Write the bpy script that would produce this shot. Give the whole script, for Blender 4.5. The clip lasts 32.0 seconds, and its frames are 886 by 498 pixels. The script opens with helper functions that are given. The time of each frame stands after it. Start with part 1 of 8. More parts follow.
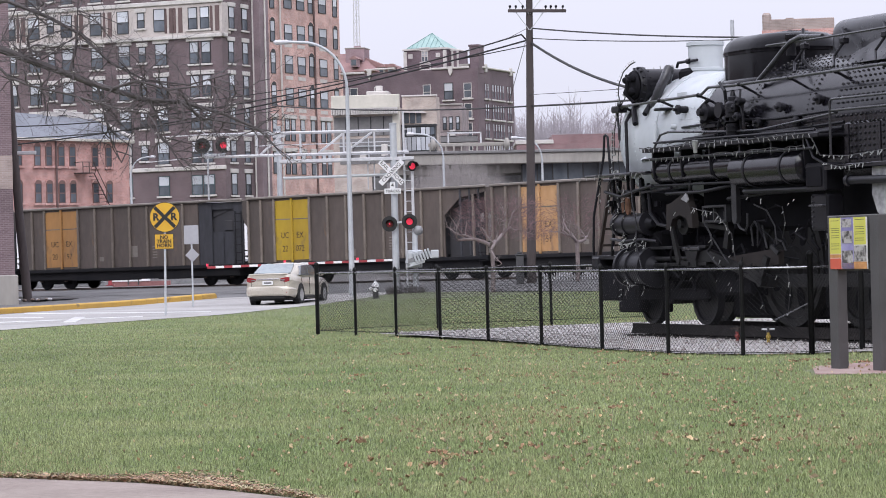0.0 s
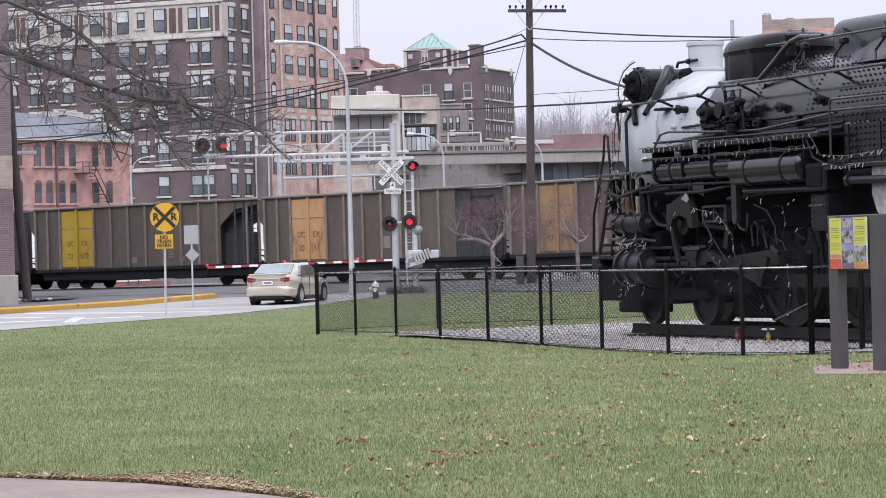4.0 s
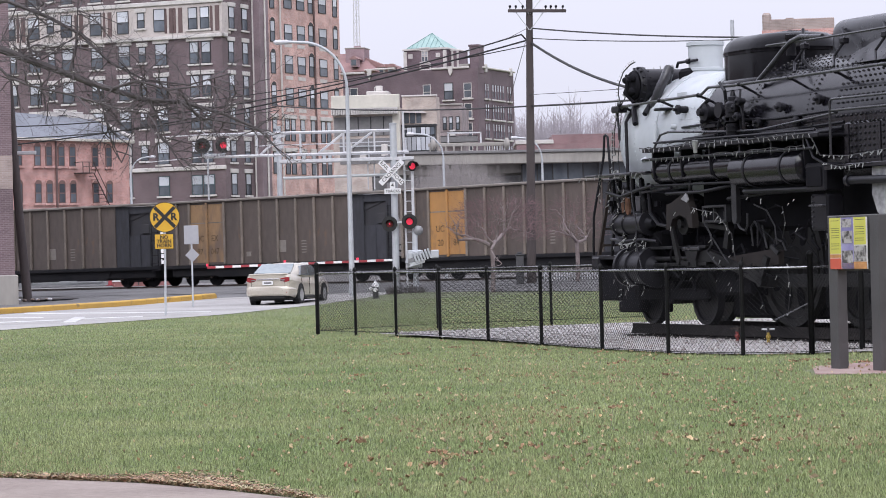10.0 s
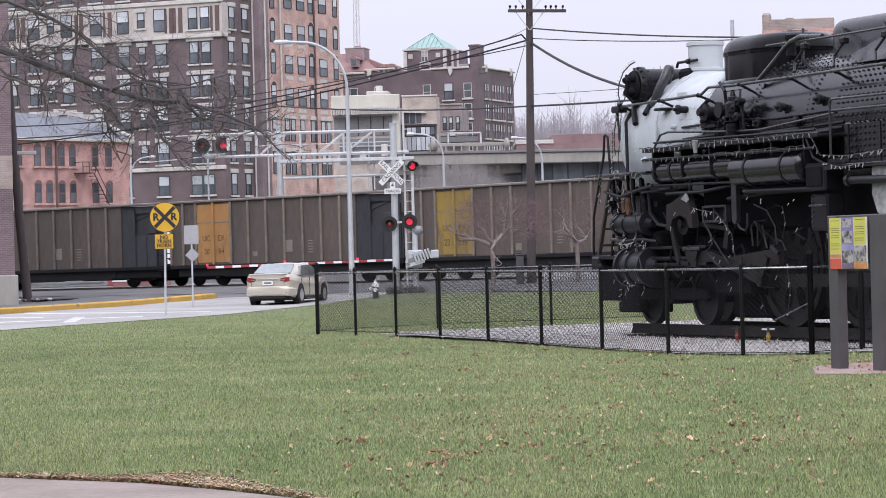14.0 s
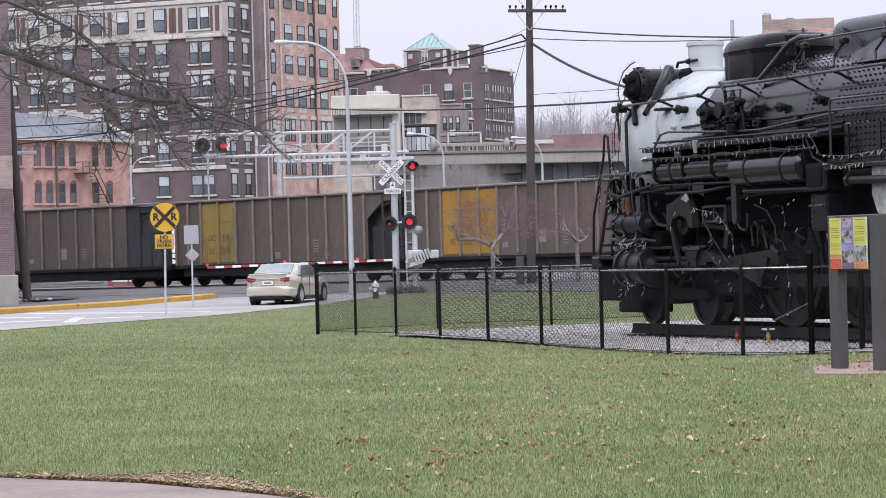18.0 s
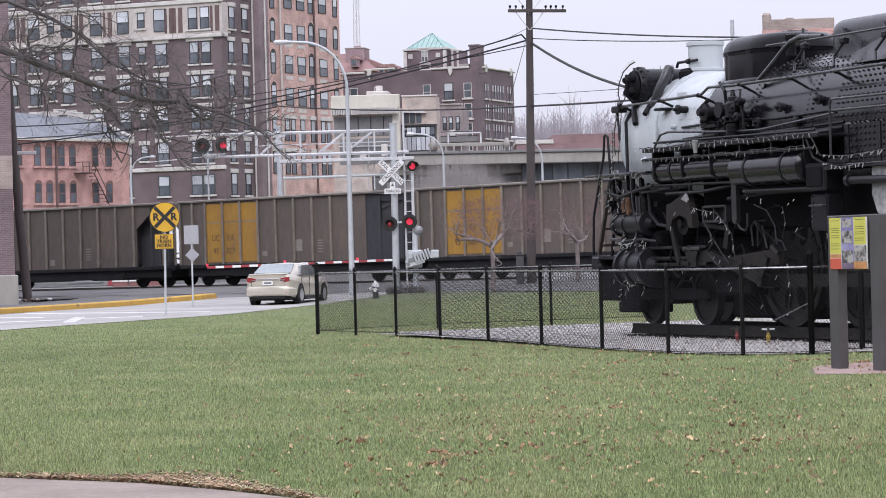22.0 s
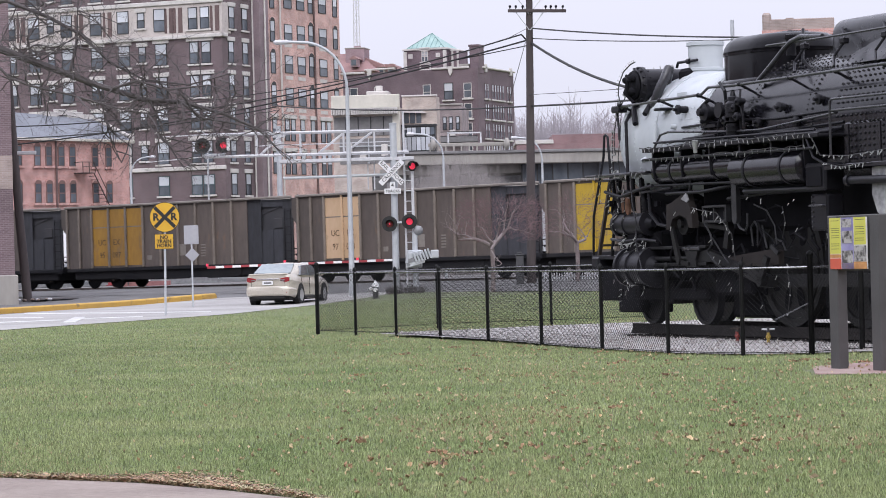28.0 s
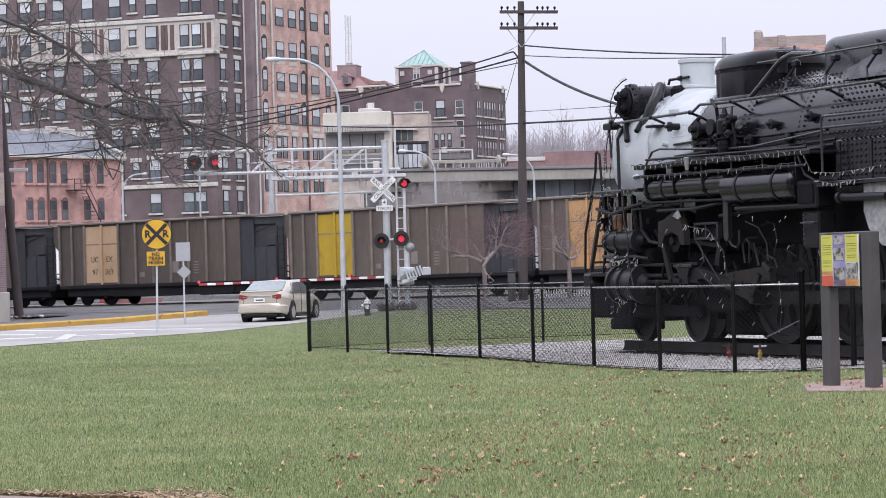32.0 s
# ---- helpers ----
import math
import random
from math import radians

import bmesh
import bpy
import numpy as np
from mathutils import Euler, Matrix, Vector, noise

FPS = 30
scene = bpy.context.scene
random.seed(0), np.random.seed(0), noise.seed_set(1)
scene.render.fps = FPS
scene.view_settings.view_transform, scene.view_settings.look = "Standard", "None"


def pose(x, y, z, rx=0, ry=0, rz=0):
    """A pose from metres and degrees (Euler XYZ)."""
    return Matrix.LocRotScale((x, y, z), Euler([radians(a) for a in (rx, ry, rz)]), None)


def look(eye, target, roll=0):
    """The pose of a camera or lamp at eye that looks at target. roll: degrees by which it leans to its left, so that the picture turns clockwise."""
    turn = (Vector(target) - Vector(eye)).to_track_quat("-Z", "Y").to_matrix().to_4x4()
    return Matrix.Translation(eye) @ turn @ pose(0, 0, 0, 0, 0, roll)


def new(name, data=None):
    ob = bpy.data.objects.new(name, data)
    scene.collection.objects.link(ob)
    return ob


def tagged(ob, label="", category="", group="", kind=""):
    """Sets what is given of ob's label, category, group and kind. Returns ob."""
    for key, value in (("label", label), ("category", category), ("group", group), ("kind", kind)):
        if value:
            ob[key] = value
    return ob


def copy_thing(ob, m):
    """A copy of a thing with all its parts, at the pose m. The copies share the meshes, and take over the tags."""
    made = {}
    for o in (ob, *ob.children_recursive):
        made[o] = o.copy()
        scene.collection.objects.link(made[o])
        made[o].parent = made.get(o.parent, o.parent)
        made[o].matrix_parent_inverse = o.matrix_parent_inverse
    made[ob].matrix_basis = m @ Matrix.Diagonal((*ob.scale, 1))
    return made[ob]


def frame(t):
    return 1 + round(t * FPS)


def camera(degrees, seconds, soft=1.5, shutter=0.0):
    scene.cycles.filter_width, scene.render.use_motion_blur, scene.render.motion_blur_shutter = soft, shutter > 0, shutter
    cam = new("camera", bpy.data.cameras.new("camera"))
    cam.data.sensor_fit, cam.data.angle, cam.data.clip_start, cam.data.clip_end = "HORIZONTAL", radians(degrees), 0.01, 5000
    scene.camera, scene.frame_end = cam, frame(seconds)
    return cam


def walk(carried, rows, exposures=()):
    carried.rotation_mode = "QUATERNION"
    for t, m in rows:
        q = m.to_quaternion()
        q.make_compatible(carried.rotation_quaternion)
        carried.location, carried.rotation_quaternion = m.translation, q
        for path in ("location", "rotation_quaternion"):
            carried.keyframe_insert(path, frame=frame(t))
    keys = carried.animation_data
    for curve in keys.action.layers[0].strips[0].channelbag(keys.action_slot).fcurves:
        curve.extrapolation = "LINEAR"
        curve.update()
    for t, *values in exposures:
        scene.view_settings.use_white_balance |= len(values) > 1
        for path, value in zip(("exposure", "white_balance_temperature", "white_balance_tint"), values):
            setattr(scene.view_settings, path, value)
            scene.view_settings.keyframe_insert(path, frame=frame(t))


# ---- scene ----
# One plan: the camera stands on the lawn at the origin and looks along +y with a long lens.
cam = camera(17.15, 32.0, soft=0.93, shutter=0.5)
PAN = [(0, 0, 0), (27.5, 0, 0), (28.5, 0.2, 0), (29, 3, 4.8), (29.5, 7, 9.6), (30, 8.8, 12.8), (30.5, 11.6, 16),
       (31, 13.6, 20), (31.5, 14.8, 23), (32, 15.3, 29.8)]
walk(cam, [(t, look((0, 0, 1.5), (p / 52, 100, 1.75 + q / 52), -1.5)) for t, p, q in PAN])

# ---- light: an overcast winter day ----
world = bpy.data.worlds.new("overcast_sky")
scene.world = world
world.use_nodes = True
wn = world.node_tree.nodes
wl = world.node_tree.links
sky = wn.new("ShaderNodeTexSky")
sky.sky_type, sky.sun_disc = "NISHITA", False
sky.sun_elevation, sky.sun_rotation = radians(38), radians(150)
sky.air_density, sky.dust_density = 1.0, 4.0
cloud = wn.new("ShaderNodeMixRGB")
cloud.inputs["Fac"].default_value = 0.94
cloud.inputs["Color2"].default_value = (6.58, 6.62, 7.85, 1)
wl.new(sky.outputs["Color"], cloud.inputs["Color1"])
# an overcast dome: the zenith is brighter than the horizon
dome_dir = wn.new("ShaderNodeTexCoord")
dome_xyz = wn.new("ShaderNodeSeparateXYZ")
wl.new(dome_dir.outputs["Generated"], dome_xyz.inputs[0])
dome = wn.new("ShaderNodeMapRange")
dome.inputs["To Min"].default_value, dome.inputs["To Max"].default_value = 0.88, 2.5
wl.new(dome_xyz.outputs["Z"], dome.inputs["Value"])
lift = wn.new("ShaderNodeMixRGB")
lift.blend_type = "MULTIPLY"
lift.inputs["Fac"].default_value = 1.0
wl.new(cloud.outputs["Color"], lift.inputs["Color1"])
wl.new(dome.outputs["Result"], lift.inputs["Color2"])
wl.new(lift.outputs["Color"], wn["Background"].inputs["Color"])
wn["Background"].inputs["Strength"].default_value = 0.1
sun = new("sun", bpy.data.lights.new("sun", "SUN"))
sun.data.energy, sun.data.angle, sun.data.color = 1.0, radians(35), (0.98, 0.98, 1.0)
sun.matrix_world = look((0, 0, 60), (18, 72, 0))
scene.view_settings.exposure = 0.4


# ---- mesh helpers ----
class Build:
    """Collects vertices and faces of one mesh."""

    def __init__(self):
        self.v, self.f, self.m = [], [], None

    def at(self, m):
        self.m = m
        return self

    def add(self, verts, faces):
        o = len(self.v)
        if self.m is not None:
            verts = [tuple(self.m @ Vector(p)) for p in verts]
        self.v += verts
        self.f += [tuple(o + i for i in f) for f in faces]
        return self

    def box(self, x0, x1, y0, y1, z0, z1, bev=0.0):
        if bev <= 0:
            v = [(x, y, z) for x in (x0, x1) for y in (y0, y1) for z in (z0, z1)]
            return self.add(v, [(0, 1, 3, 2), (4, 6, 7, 5), (0, 4, 5, 1), (2, 3, 7, 6), (0, 2, 6, 4), (1, 5, 7, 3)])
        b = min(bev, abs(x1 - x0) * .45, abs(y1 - y0) * .45, abs(z1 - z0) * .45)
        X, Y, Z = (x0, x1), (y0, y1), (z0, z1)
        v, idx = [], {}
        for i in (0, 1):
            for j in (0, 1):
                for k in (0, 1):
                    sx, sy, sz = 1 - 2 * i, 1 - 2 * j, 1 - 2 * k
                    for a in range(3):
                        p = [X[i] + sx * b, Y[j] + sy * b, Z[k] + sz * b]
                        p[a] = (X[i], Y[j], Z[k])[a]
                        idx[i, j, k, a] = len(v)
                        v.append(tuple(p))
        f = []
        for s in (0, 1):
            q = [(s, 0, 0), (s, 1, 0), (s, 1, 1), (s, 0, 1)]
            for a in range(3):
                loop = [idx[tuple(c[(n - a) % 3] for n in range(3)) + (a,)] for c in q]
                f.append(tuple(loop if s else loop[::-1]))
        for a, c in ((0, 1), (1, 2), (2, 0)):
            e = 3 - a - c
            for i in (0, 1):
                for j in (0, 1):
                    def key(k, w):
                        t = [0, 0, 0]
                        t[a], t[c], t[e] = i, j, k
                        return idx[tuple(t) + (w,)]
                    loop = (key(0, a), key(1, a), key(1, c), key(0, c))
                    f.append(loop if i == j else loop[::-1])
        for i in (0, 1):
            for j in (0, 1):
                for k in (0, 1):
                    loop = tuple(idx[i, j, k, a] for a in range(3))
                    f.append(loop if (i + j + k) % 2 else loop[::-1])
        return self.add(v, f)

    def cyl(self, p0, p1, r0, r1=None, seg=12, caps=True):
        r1 = r0 if r1 is None else r1
        return self.rings([(p0, r0), (p1, r1)], seg, caps)

    def rings(self, stations, seg=12, caps=True):
        """A tube through (centre, radius) stations."""
        pts = [Vector(p) for p, _ in stations]
        v, f = [], []
        d0 = (pts[1] - pts[0]).normalized()
        ref = Vector((0, 0, 1)) if abs(d0.z) < .9 else Vector((1, 0, 0))
        a = d0.cross(ref).normalized()
        n = len(pts)
        for i, (p, r) in enumerate(stations):
            d = (pts[min(i + 1, n - 1)] - pts[max(i - 1, 0)])
            d = d.normalized() if d.length > 1e-9 else d0
            a = (a - d * a.dot(d)).normalized()
            b = d.cross(a)
            for k in range(seg):
                t = 2 * math.pi * k / seg
                v.append(tuple(pts[i] + (a * math.cos(t) + b * math.sin(t)) * r))
        for i in range(n - 1):
            for k in range(seg):
                k2 = (k + 1) % seg
                f.append((i * seg + k, i * seg + k2, (i + 1) * seg + k2, (i + 1) * seg + k))
        if caps:
            f.append(tuple(range(seg))[::-1])
            f.append(tuple((n - 1) * seg + k for k in range(seg)))
        return self.add(v, f)

    def tube(self, pts, r, seg=8):
        return self.rings([(p, r) for p in pts], seg)

    def lathe(self, origin, axis, prof, seg=24):
        """prof: (distance along the axis, radius)."""
        o, d = Vector(origin), Vector(axis).normalized()
        ref = Vector((0, 0, 1)) if abs(d.z) < .9 else Vector((1, 0, 0))
        a = d.cross(ref).normalized()
        b = d.cross(a)
        v, f = [], []
        for s, r in prof:
            for k in range(seg):
                t = 2 * math.pi * k / seg
                v.append(tuple(o + d * s + (a * math.cos(t) + b * math.sin(t)) * max(r, 1e-4)))
        for i in range(len(prof) - 1):
            for k in range(seg):
                k2 = (k + 1) % seg
                f.append((i * seg + k, i * seg + k2, (i + 1) * seg + k2, (i + 1) * seg + k))
        f.append(tuple(range(seg))[::-1])
        f.append(tuple((len(prof) - 1) * seg + k for k in range(seg)))
        return self.add(v, f)

    def prism(self, poly, axis, a0, a1):
        """poly in the plane across the axis: axis 0 (y, z), 1 (x, z), 2 (x, y)."""
        def P(p, a):
            return (a, p[0], p[1]) if axis == 0 else (p[0], a, p[1]) if axis == 1 else (p[0], p[1], a)
        n = len(poly)
        v = [P(p, a0) for p in poly] + [P(p, a1) for p in poly]
        f = [tuple(range(n))[::-1], tuple(range(n, 2 * n))] + [(i, (i + 1) % n, n + (i + 1) % n, n + i) for i in range(n)]
        return self.add(v, f)

    def loft(self, loops, caps=True):
        n = len(loops[0])
        v = [tuple(p) for l in loops for p in l]
        f = [(i * n + k, i * n + (k + 1) % n, (i + 1) * n + (k + 1) % n, (i + 1) * n + k)
             for i in range(len(loops) - 1) for k in range(n)]
        if caps:
            f += [tuple(range(n))[::-1], tuple((len(loops) - 1) * n + k for k in range(n))]
        return self.add(v, f)

    def ball(self, c, r, seg=10, squash=1.0):
        prof = [(-r * squash * math.cos(math.pi * i / 6), r * math.sin(math.pi * i / 6)) for i in range(7)]
        return self.lathe(c, (0, 0, 1), prof, seg)

    def mesh(self, name, mat, smooth=35):
        me = bpy.data.meshes.new(name)
        me.from_pydata(self.v, [], self.f)
        bm = bmesh.new()
        bm.from_mesh(me)
        bmesh.ops.recalc_face_normals(bm, faces=bm.faces)
        bm.to_mesh(me)
        bm.free()
        me.materials.append(mat)
        if smooth:
            me.polygons.foreach_set("use_smooth", [True] * len(me.polygons))
            me.set_sharp_from_angle(angle=radians(smooth))
        return me


def thing(name, label, category, m=None, group="", kind=""):
    ob = new(name)
    if m is not None:
        ob.matrix_basis = m
    return tagged(ob, label, category, group, kind)


def part(name, b, mat, parent, label="", smooth=35, kind="", m=None):
    ob = new(name, b if isinstance(b, bpy.types.Mesh) else b.mesh(name, mat, smooth))
    ob.parent = parent
    if m is not None:
        ob.matrix_basis = m
    return tagged(ob, label, kind=kind)


def solid(name, b, mat, label, category, group="", kind="", m=None, smooth=35):
    ob = new(name, b.mesh(name, mat, smooth))
    if m is not None:
        ob.matrix_basis = m
    return tagged(ob, label, category, group, kind)


def letters(words, size, mat, depth=0.004, bold=0.0):
    """A mesh of lettering in the xz plane, centred, read from -y."""
    cu = bpy.data.curves.new("lettering", "FONT")
    cu.body, cu.size, cu.extrude = words, size, depth
    cu.align_x, cu.align_y = "CENTER", "CENTER"
    cu.resolution_u, cu.offset = 3, bold
    ob = bpy.data.objects.new("lettering", cu)
    scene.collection.objects.link(ob)
    bpy.context.view_layer.update()
    me = bpy.data.meshes.new_from_object(ob.evaluated_get(bpy.context.evaluated_depsgraph_get()))
    bpy.data.objects.remove(ob)
    bpy.data.curves.remove(cu)
    me.transform(Matrix.Rotation(radians(90), 4, "X"))
    me.materials.clear()
    me.materials.append(mat)
    return me


# ---- materials ----
def material(name, color, rough=0.6, metal=0.0, second=None, grain=6.0, stain=0.6, amount=0.5, bump=0.15, bump_scale=40.0,
             streak=1.0, coat=0.0, jitter=0.0, glow=0.0, rust=None, rust_at=0.62, spec=0.5):
    m = bpy.data.materials.new(name)
    m.use_nodes = True
    nt = m.node_tree
    n, l = nt.nodes, nt.links
    bsdf = n["Principled BSDF"]
    tc = n.new("ShaderNodeTexCoord")
    mp = n.new("ShaderNodeMapping")
    mp.inputs["Scale"].default_value = (1, 1, streak)
    l.new(tc.outputs["Object"], mp.inputs["Vector"])
    second = second or tuple(c * 0.7 for c in color)

    def noise_tex(scale, detail=5):
        t = n.new("ShaderNodeTexNoise")
        t.inputs["Scale"].default_value, t.inputs["Detail"].default_value = scale, detail
        l.new(mp.outputs["Vector"], t.inputs["Vector"])
        return t
    big, fine = noise_tex(stain), noise_tex(grain)
    add = n.new("ShaderNodeMath")
    add.operation = "MULTIPLY_ADD"
    add.inputs[1].default_value = 0.45
    l.new(fine.outputs["Fac"], add.inputs[0])
    l.new(big.outputs["Fac"], add.inputs[2])
    ramp = n.new("ShaderNodeMapRange")
    ramp.inputs["From Min"].default_value, ramp.inputs["From Max"].default_value = 0.72 - amount * .4, 0.72 + amount * .4
    l.new(add.outputs[0], ramp.inputs["Value"])
    mix = n.new("ShaderNodeMixRGB")
    mix.inputs["Color1"].default_value, mix.inputs["Color2"].default_value = (*color, 1), (*second, 1)
    l.new(ramp.outputs["Result"], mix.inputs["Fac"])
    out = mix.outputs["Color"]
    if rust:
        rt = noise_tex(2.3, 8)
        rr = n.new("ShaderNodeMapRange")
        rr.inputs["From Min"].default_value, rr.inputs["From Max"].default_value = rust_at - .04, rust_at + .1
        l.new(rt.outputs["Fac"], rr.inputs["Value"])
        mr = n.new("ShaderNodeMixRGB")
        mr.inputs["Color2"].default_value = (*rust, 1)
        l.new(rr.outputs["Result"], mr.inputs["Fac"])
        l.new(out, mr.inputs["Color1"])
        out = mr.outputs["Color"]
    if jitter:
        info = n.new("ShaderNodeObjectInfo")
        hsv = n.new("ShaderNodeHueSaturation")
        mr2 = n.new("ShaderNodeMapRange")
        mr2.inputs["To Min"].default_value, mr2.inputs["To Max"].default_value = 1 - jitter, 1 + jitter
        l.new(info.outputs["Random"], mr2.inputs["Value"])
        l.new(mr2.outputs["Result"], hsv.inputs["Value"])
        l.new(out, hsv.inputs["Color"])
        out = hsv.outputs["Color"]
    l.new(out, bsdf.inputs["Base Color"])
    rg = n.new("ShaderNodeMapRange")
    rg.inputs["To Min"].default_value, rg.inputs["To Max"].default_value = max(rough - .12, .03), min(rough + .12, 1)
    l.new(fine.outputs["Fac"], rg.inputs["Value"])
    l.new(rg.outputs["Result"], bsdf.inputs["Roughness"])
    bsdf.inputs["Metallic"].default_value = metal
    bsdf.inputs["Coat Weight"].default_value = coat
    bsdf.inputs["Specular IOR Level"].default_value = spec
    if bump:
        bt = noise_tex(bump_scale, 4)
        bp = n.new("ShaderNodeBump")
        bp.inputs["Strength"].default_value, bp.inputs["Distance"].default_value = bump, 0.02
        l.new(bt.outputs["Fac"], bp.inputs["Height"])
        l.new(bp.outputs["Normal"], bsdf.inputs["Normal"])
    if glow:
        bsdf.inputs["Emission Color"].default_value = (*color, 1)
        bsdf.inputs["Emission Strength"].default_value = glow
    return m


def brickwork(name, color, second, mortar, course=0.075, length=0.21, rough=0.85, face="xz", stain=0.35):
    """Fine brickwork of far walls: courses in the object's own metres."""
    m = bpy.data.materials.new(name)
    m.use_nodes = True
    n, l = m.node_tree.nodes, m.node_tree.links
    bsdf = n["Principled BSDF"]
    tc = n.new("ShaderNodeTexCoord")
    sep = n.new("ShaderNodeSeparateXYZ")
    com = n.new("ShaderNodeCombineXYZ")
    l.new(tc.outputs["Object"], sep.inputs[0])
    add = n.new("ShaderNodeMath")
    l.new(sep.outputs["X"], add.inputs[0])
    l.new(sep.outputs["Y"], add.inputs[1])
    l.new(add.outputs[0], com.inputs["X"])
    l.new(sep.outputs["Z"], com.inputs["Y"])
    br = n.new("ShaderNodeTexBrick")
    br.inputs["Scale"].default_value = 1.0
    br.inputs["Brick Width"].default_value, br.inputs["Row Height"].default_value = length, course
    br.inputs["Mortar Size"].default_value = course * .13
    br.inputs["Color1"].default_value, br.inputs["Color2"].default_value = (*color, 1), (*second, 1)
    br.inputs["Mortar"].default_value = (*mortar, 1)
    l.new(com.outputs[0], br.inputs["Vector"])
    ns = n.new("ShaderNodeTexNoise")
    ns.inputs["Scale"].default_value, ns.inputs["Detail"].default_value = stain, 7
    l.new(tc.outputs["Object"], ns.inputs["Vector"])
    mr = n.new("ShaderNodeMapRange")
    mr.inputs["From Min"].default_value, mr.inputs["From Max"].default_value = .3, .7
    mr.inputs["To Min"].default_value, mr.inputs["To Max"].default_value = .7, 1.25
    l.new(ns.outputs["Fac"], mr.inputs["Value"])
    hsv = n.new("ShaderNodeHueSaturation")
    l.new(br.outputs["Color"], hsv.inputs["Color"])
    l.new(mr.outputs["Result"], hsv.inputs["Value"])
    l.new(hsv.outputs["Color"], bsdf.inputs["Base Color"])
    bsdf.inputs["Roughness"].default_value = rough
    bp = n.new("ShaderNodeBump")
    bp.inputs["Strength"].default_value, bp.inputs["Distance"].default_value = 0.4, 0.01
    l.new(br.outputs["Fac"], bp.inputs["Height"])
    bp.invert = True
    l.new(bp.outputs["Normal"], bsdf.inputs["Normal"])
    return m


def glass(name, color=(0.05, 0.06, 0.07), rough=0.08):
    m = material(name, color, rough, 0.0, amount=.3, bump=0.02, bump_scale=1.5)
    m.node_tree.nodes["Principled BSDF"].inputs["Specular IOR Level"].default_value = 0.9
    return m


GRASS_SOIL = material("lawn_soil", (0.1, 0.135, 0.06), 0.95, second=(0.145, 0.15, 0.08), grain=9, stain=0.35, amount=.7, bump=.6, bump_scale=60)
BLADE = material("grass_blade", (0.118, 0.178, 0.063), 0.75, second=(0.275, 0.295, 0.145), grain=2.6, stain=0.5, amount=.85, bump=0)


def vary_blades(m, low, high):
    """Each blade its own brightness."""
    n, l = m.node_tree.nodes, m.node_tree.links
    bsdf = n["Principled BSDF"]
    src = bsdf.inputs["Base Color"].links[0].from_socket
    geo = n.new("ShaderNodeNewGeometry")
    mr = n.new("ShaderNodeMapRange")
    mr.inputs["To Min"].default_value, mr.inputs["To Max"].default_value = low, high
    l.new(geo.outputs["Random Per Island"], mr.inputs["Value"])
    hsv = n.new("ShaderNodeHueSaturation")
    l.new(mr.outputs["Result"], hsv.inputs["Value"])
    l.new(src, hsv.inputs["Color"])
    l.new(hsv.outputs["Color"], bsdf.inputs["Base Color"])


vary_blades(BLADE, 0.55, 1.9)
STRAW = material("dry_grass", (0.5, 0.44, 0.28), 0.9, second=(0.28, 0.21, 0.11), bump=0)
LEAF = material("fallen_leaf", (0.26, 0.165, 0.09), 0.8, second=(0.58, 0.47, 0.3), grain=1.2, stain=3, bump=0)
vary_blades(LEAF, 0.5, 1.5)
CONCRETE_WALK = material("walk_concrete", (0.3, 0.25, 0.215), 0.9, second=(0.19, 0.15, 0.13), grain=14, stain=1.1, bump=.25)
ROAD = material("road_concrete", (0.385, 0.375, 0.36), 0.9, second=(0.28, 0.272, 0.262), grain=8, stain=.25, bump=.15, spec=.12)
ASPHALT = material("crossing_asphalt", (0.175, 0.173, 0.172), 0.92, second=(0.12, 0.118, 0.117), grain=12, stain=.4, bump=.3, spec=.12)
PAINT_WHITE = material("road_paint_white", (0.6, 0.6, 0.59), 0.85, second=(0.42, 0.415, 0.405), grain=8, spec=.12)
KERB_YELLOW = material("kerb_yellow", (0.55, 0.33, 0.06), 0.8, second=(0.45, 0.28, 0.07), grain=9, stain=1.2, rust=(.12, .1, .08), rust_at=.66)
GRAVEL = material("gravel", (0.44, 0.428, 0.41), 0.95, second=(0.22, 0.21, 0.205), grain=22, stain=8, amount=.55, bump=1.0, bump_scale=25)
BALLAST = material("ballast", (0.1, 0.095, 0.092), 0.95, second=(0.17, 0.16, 0.155), grain=14, stain=3, bump=.8, bump_scale=20)
BRICK_PAD = material("paver_red", (0.25, 0.15, 0.13), 0.9, second=(0.33, 0.26, 0.23), grain=9, stain=2, bump=.2)

BLACK_IRON = material("black_enamel_iron", (0.011, 0.0108, 0.0135), 0.36, 0.0, second=(0.019, 0.0185, 0.022), grain=7, stain=.8, bump=.08, spec=0.16)
DOME_BLACK = material("dome_black_paint", (0.0045, 0.0043, 0.0055), 0.2, 0.0, second=(0.009, 0.0087, 0.011), grain=7, stain=1.1, bump=.1, bump_scale=5, spec=0.14)
STEAM_DOME = material("steam_dome_paint", (0.012, 0.0118, 0.015), 0.3, 0.0, second=(0.022, 0.0215, 0.026), grain=7, stain=1.6, bump=.1, bump_scale=5, spec=0.5)
BOILER_BLACK = material("boiler_black_paint", (0.004, 0.0038, 0.0055), 0.2, 0.0, second=(0.009, 0.0085, 0.0115), grain=7, stain=1.1, bump=.14, bump_scale=7, spec=0.4)
DULL_BLACK = material("sooty_black", (0.011, 0.0108, 0.013), 0.85, second=(0.018, 0.0175, 0.02), grain=8, stain=1.2, bump=.2, spec=0.05)
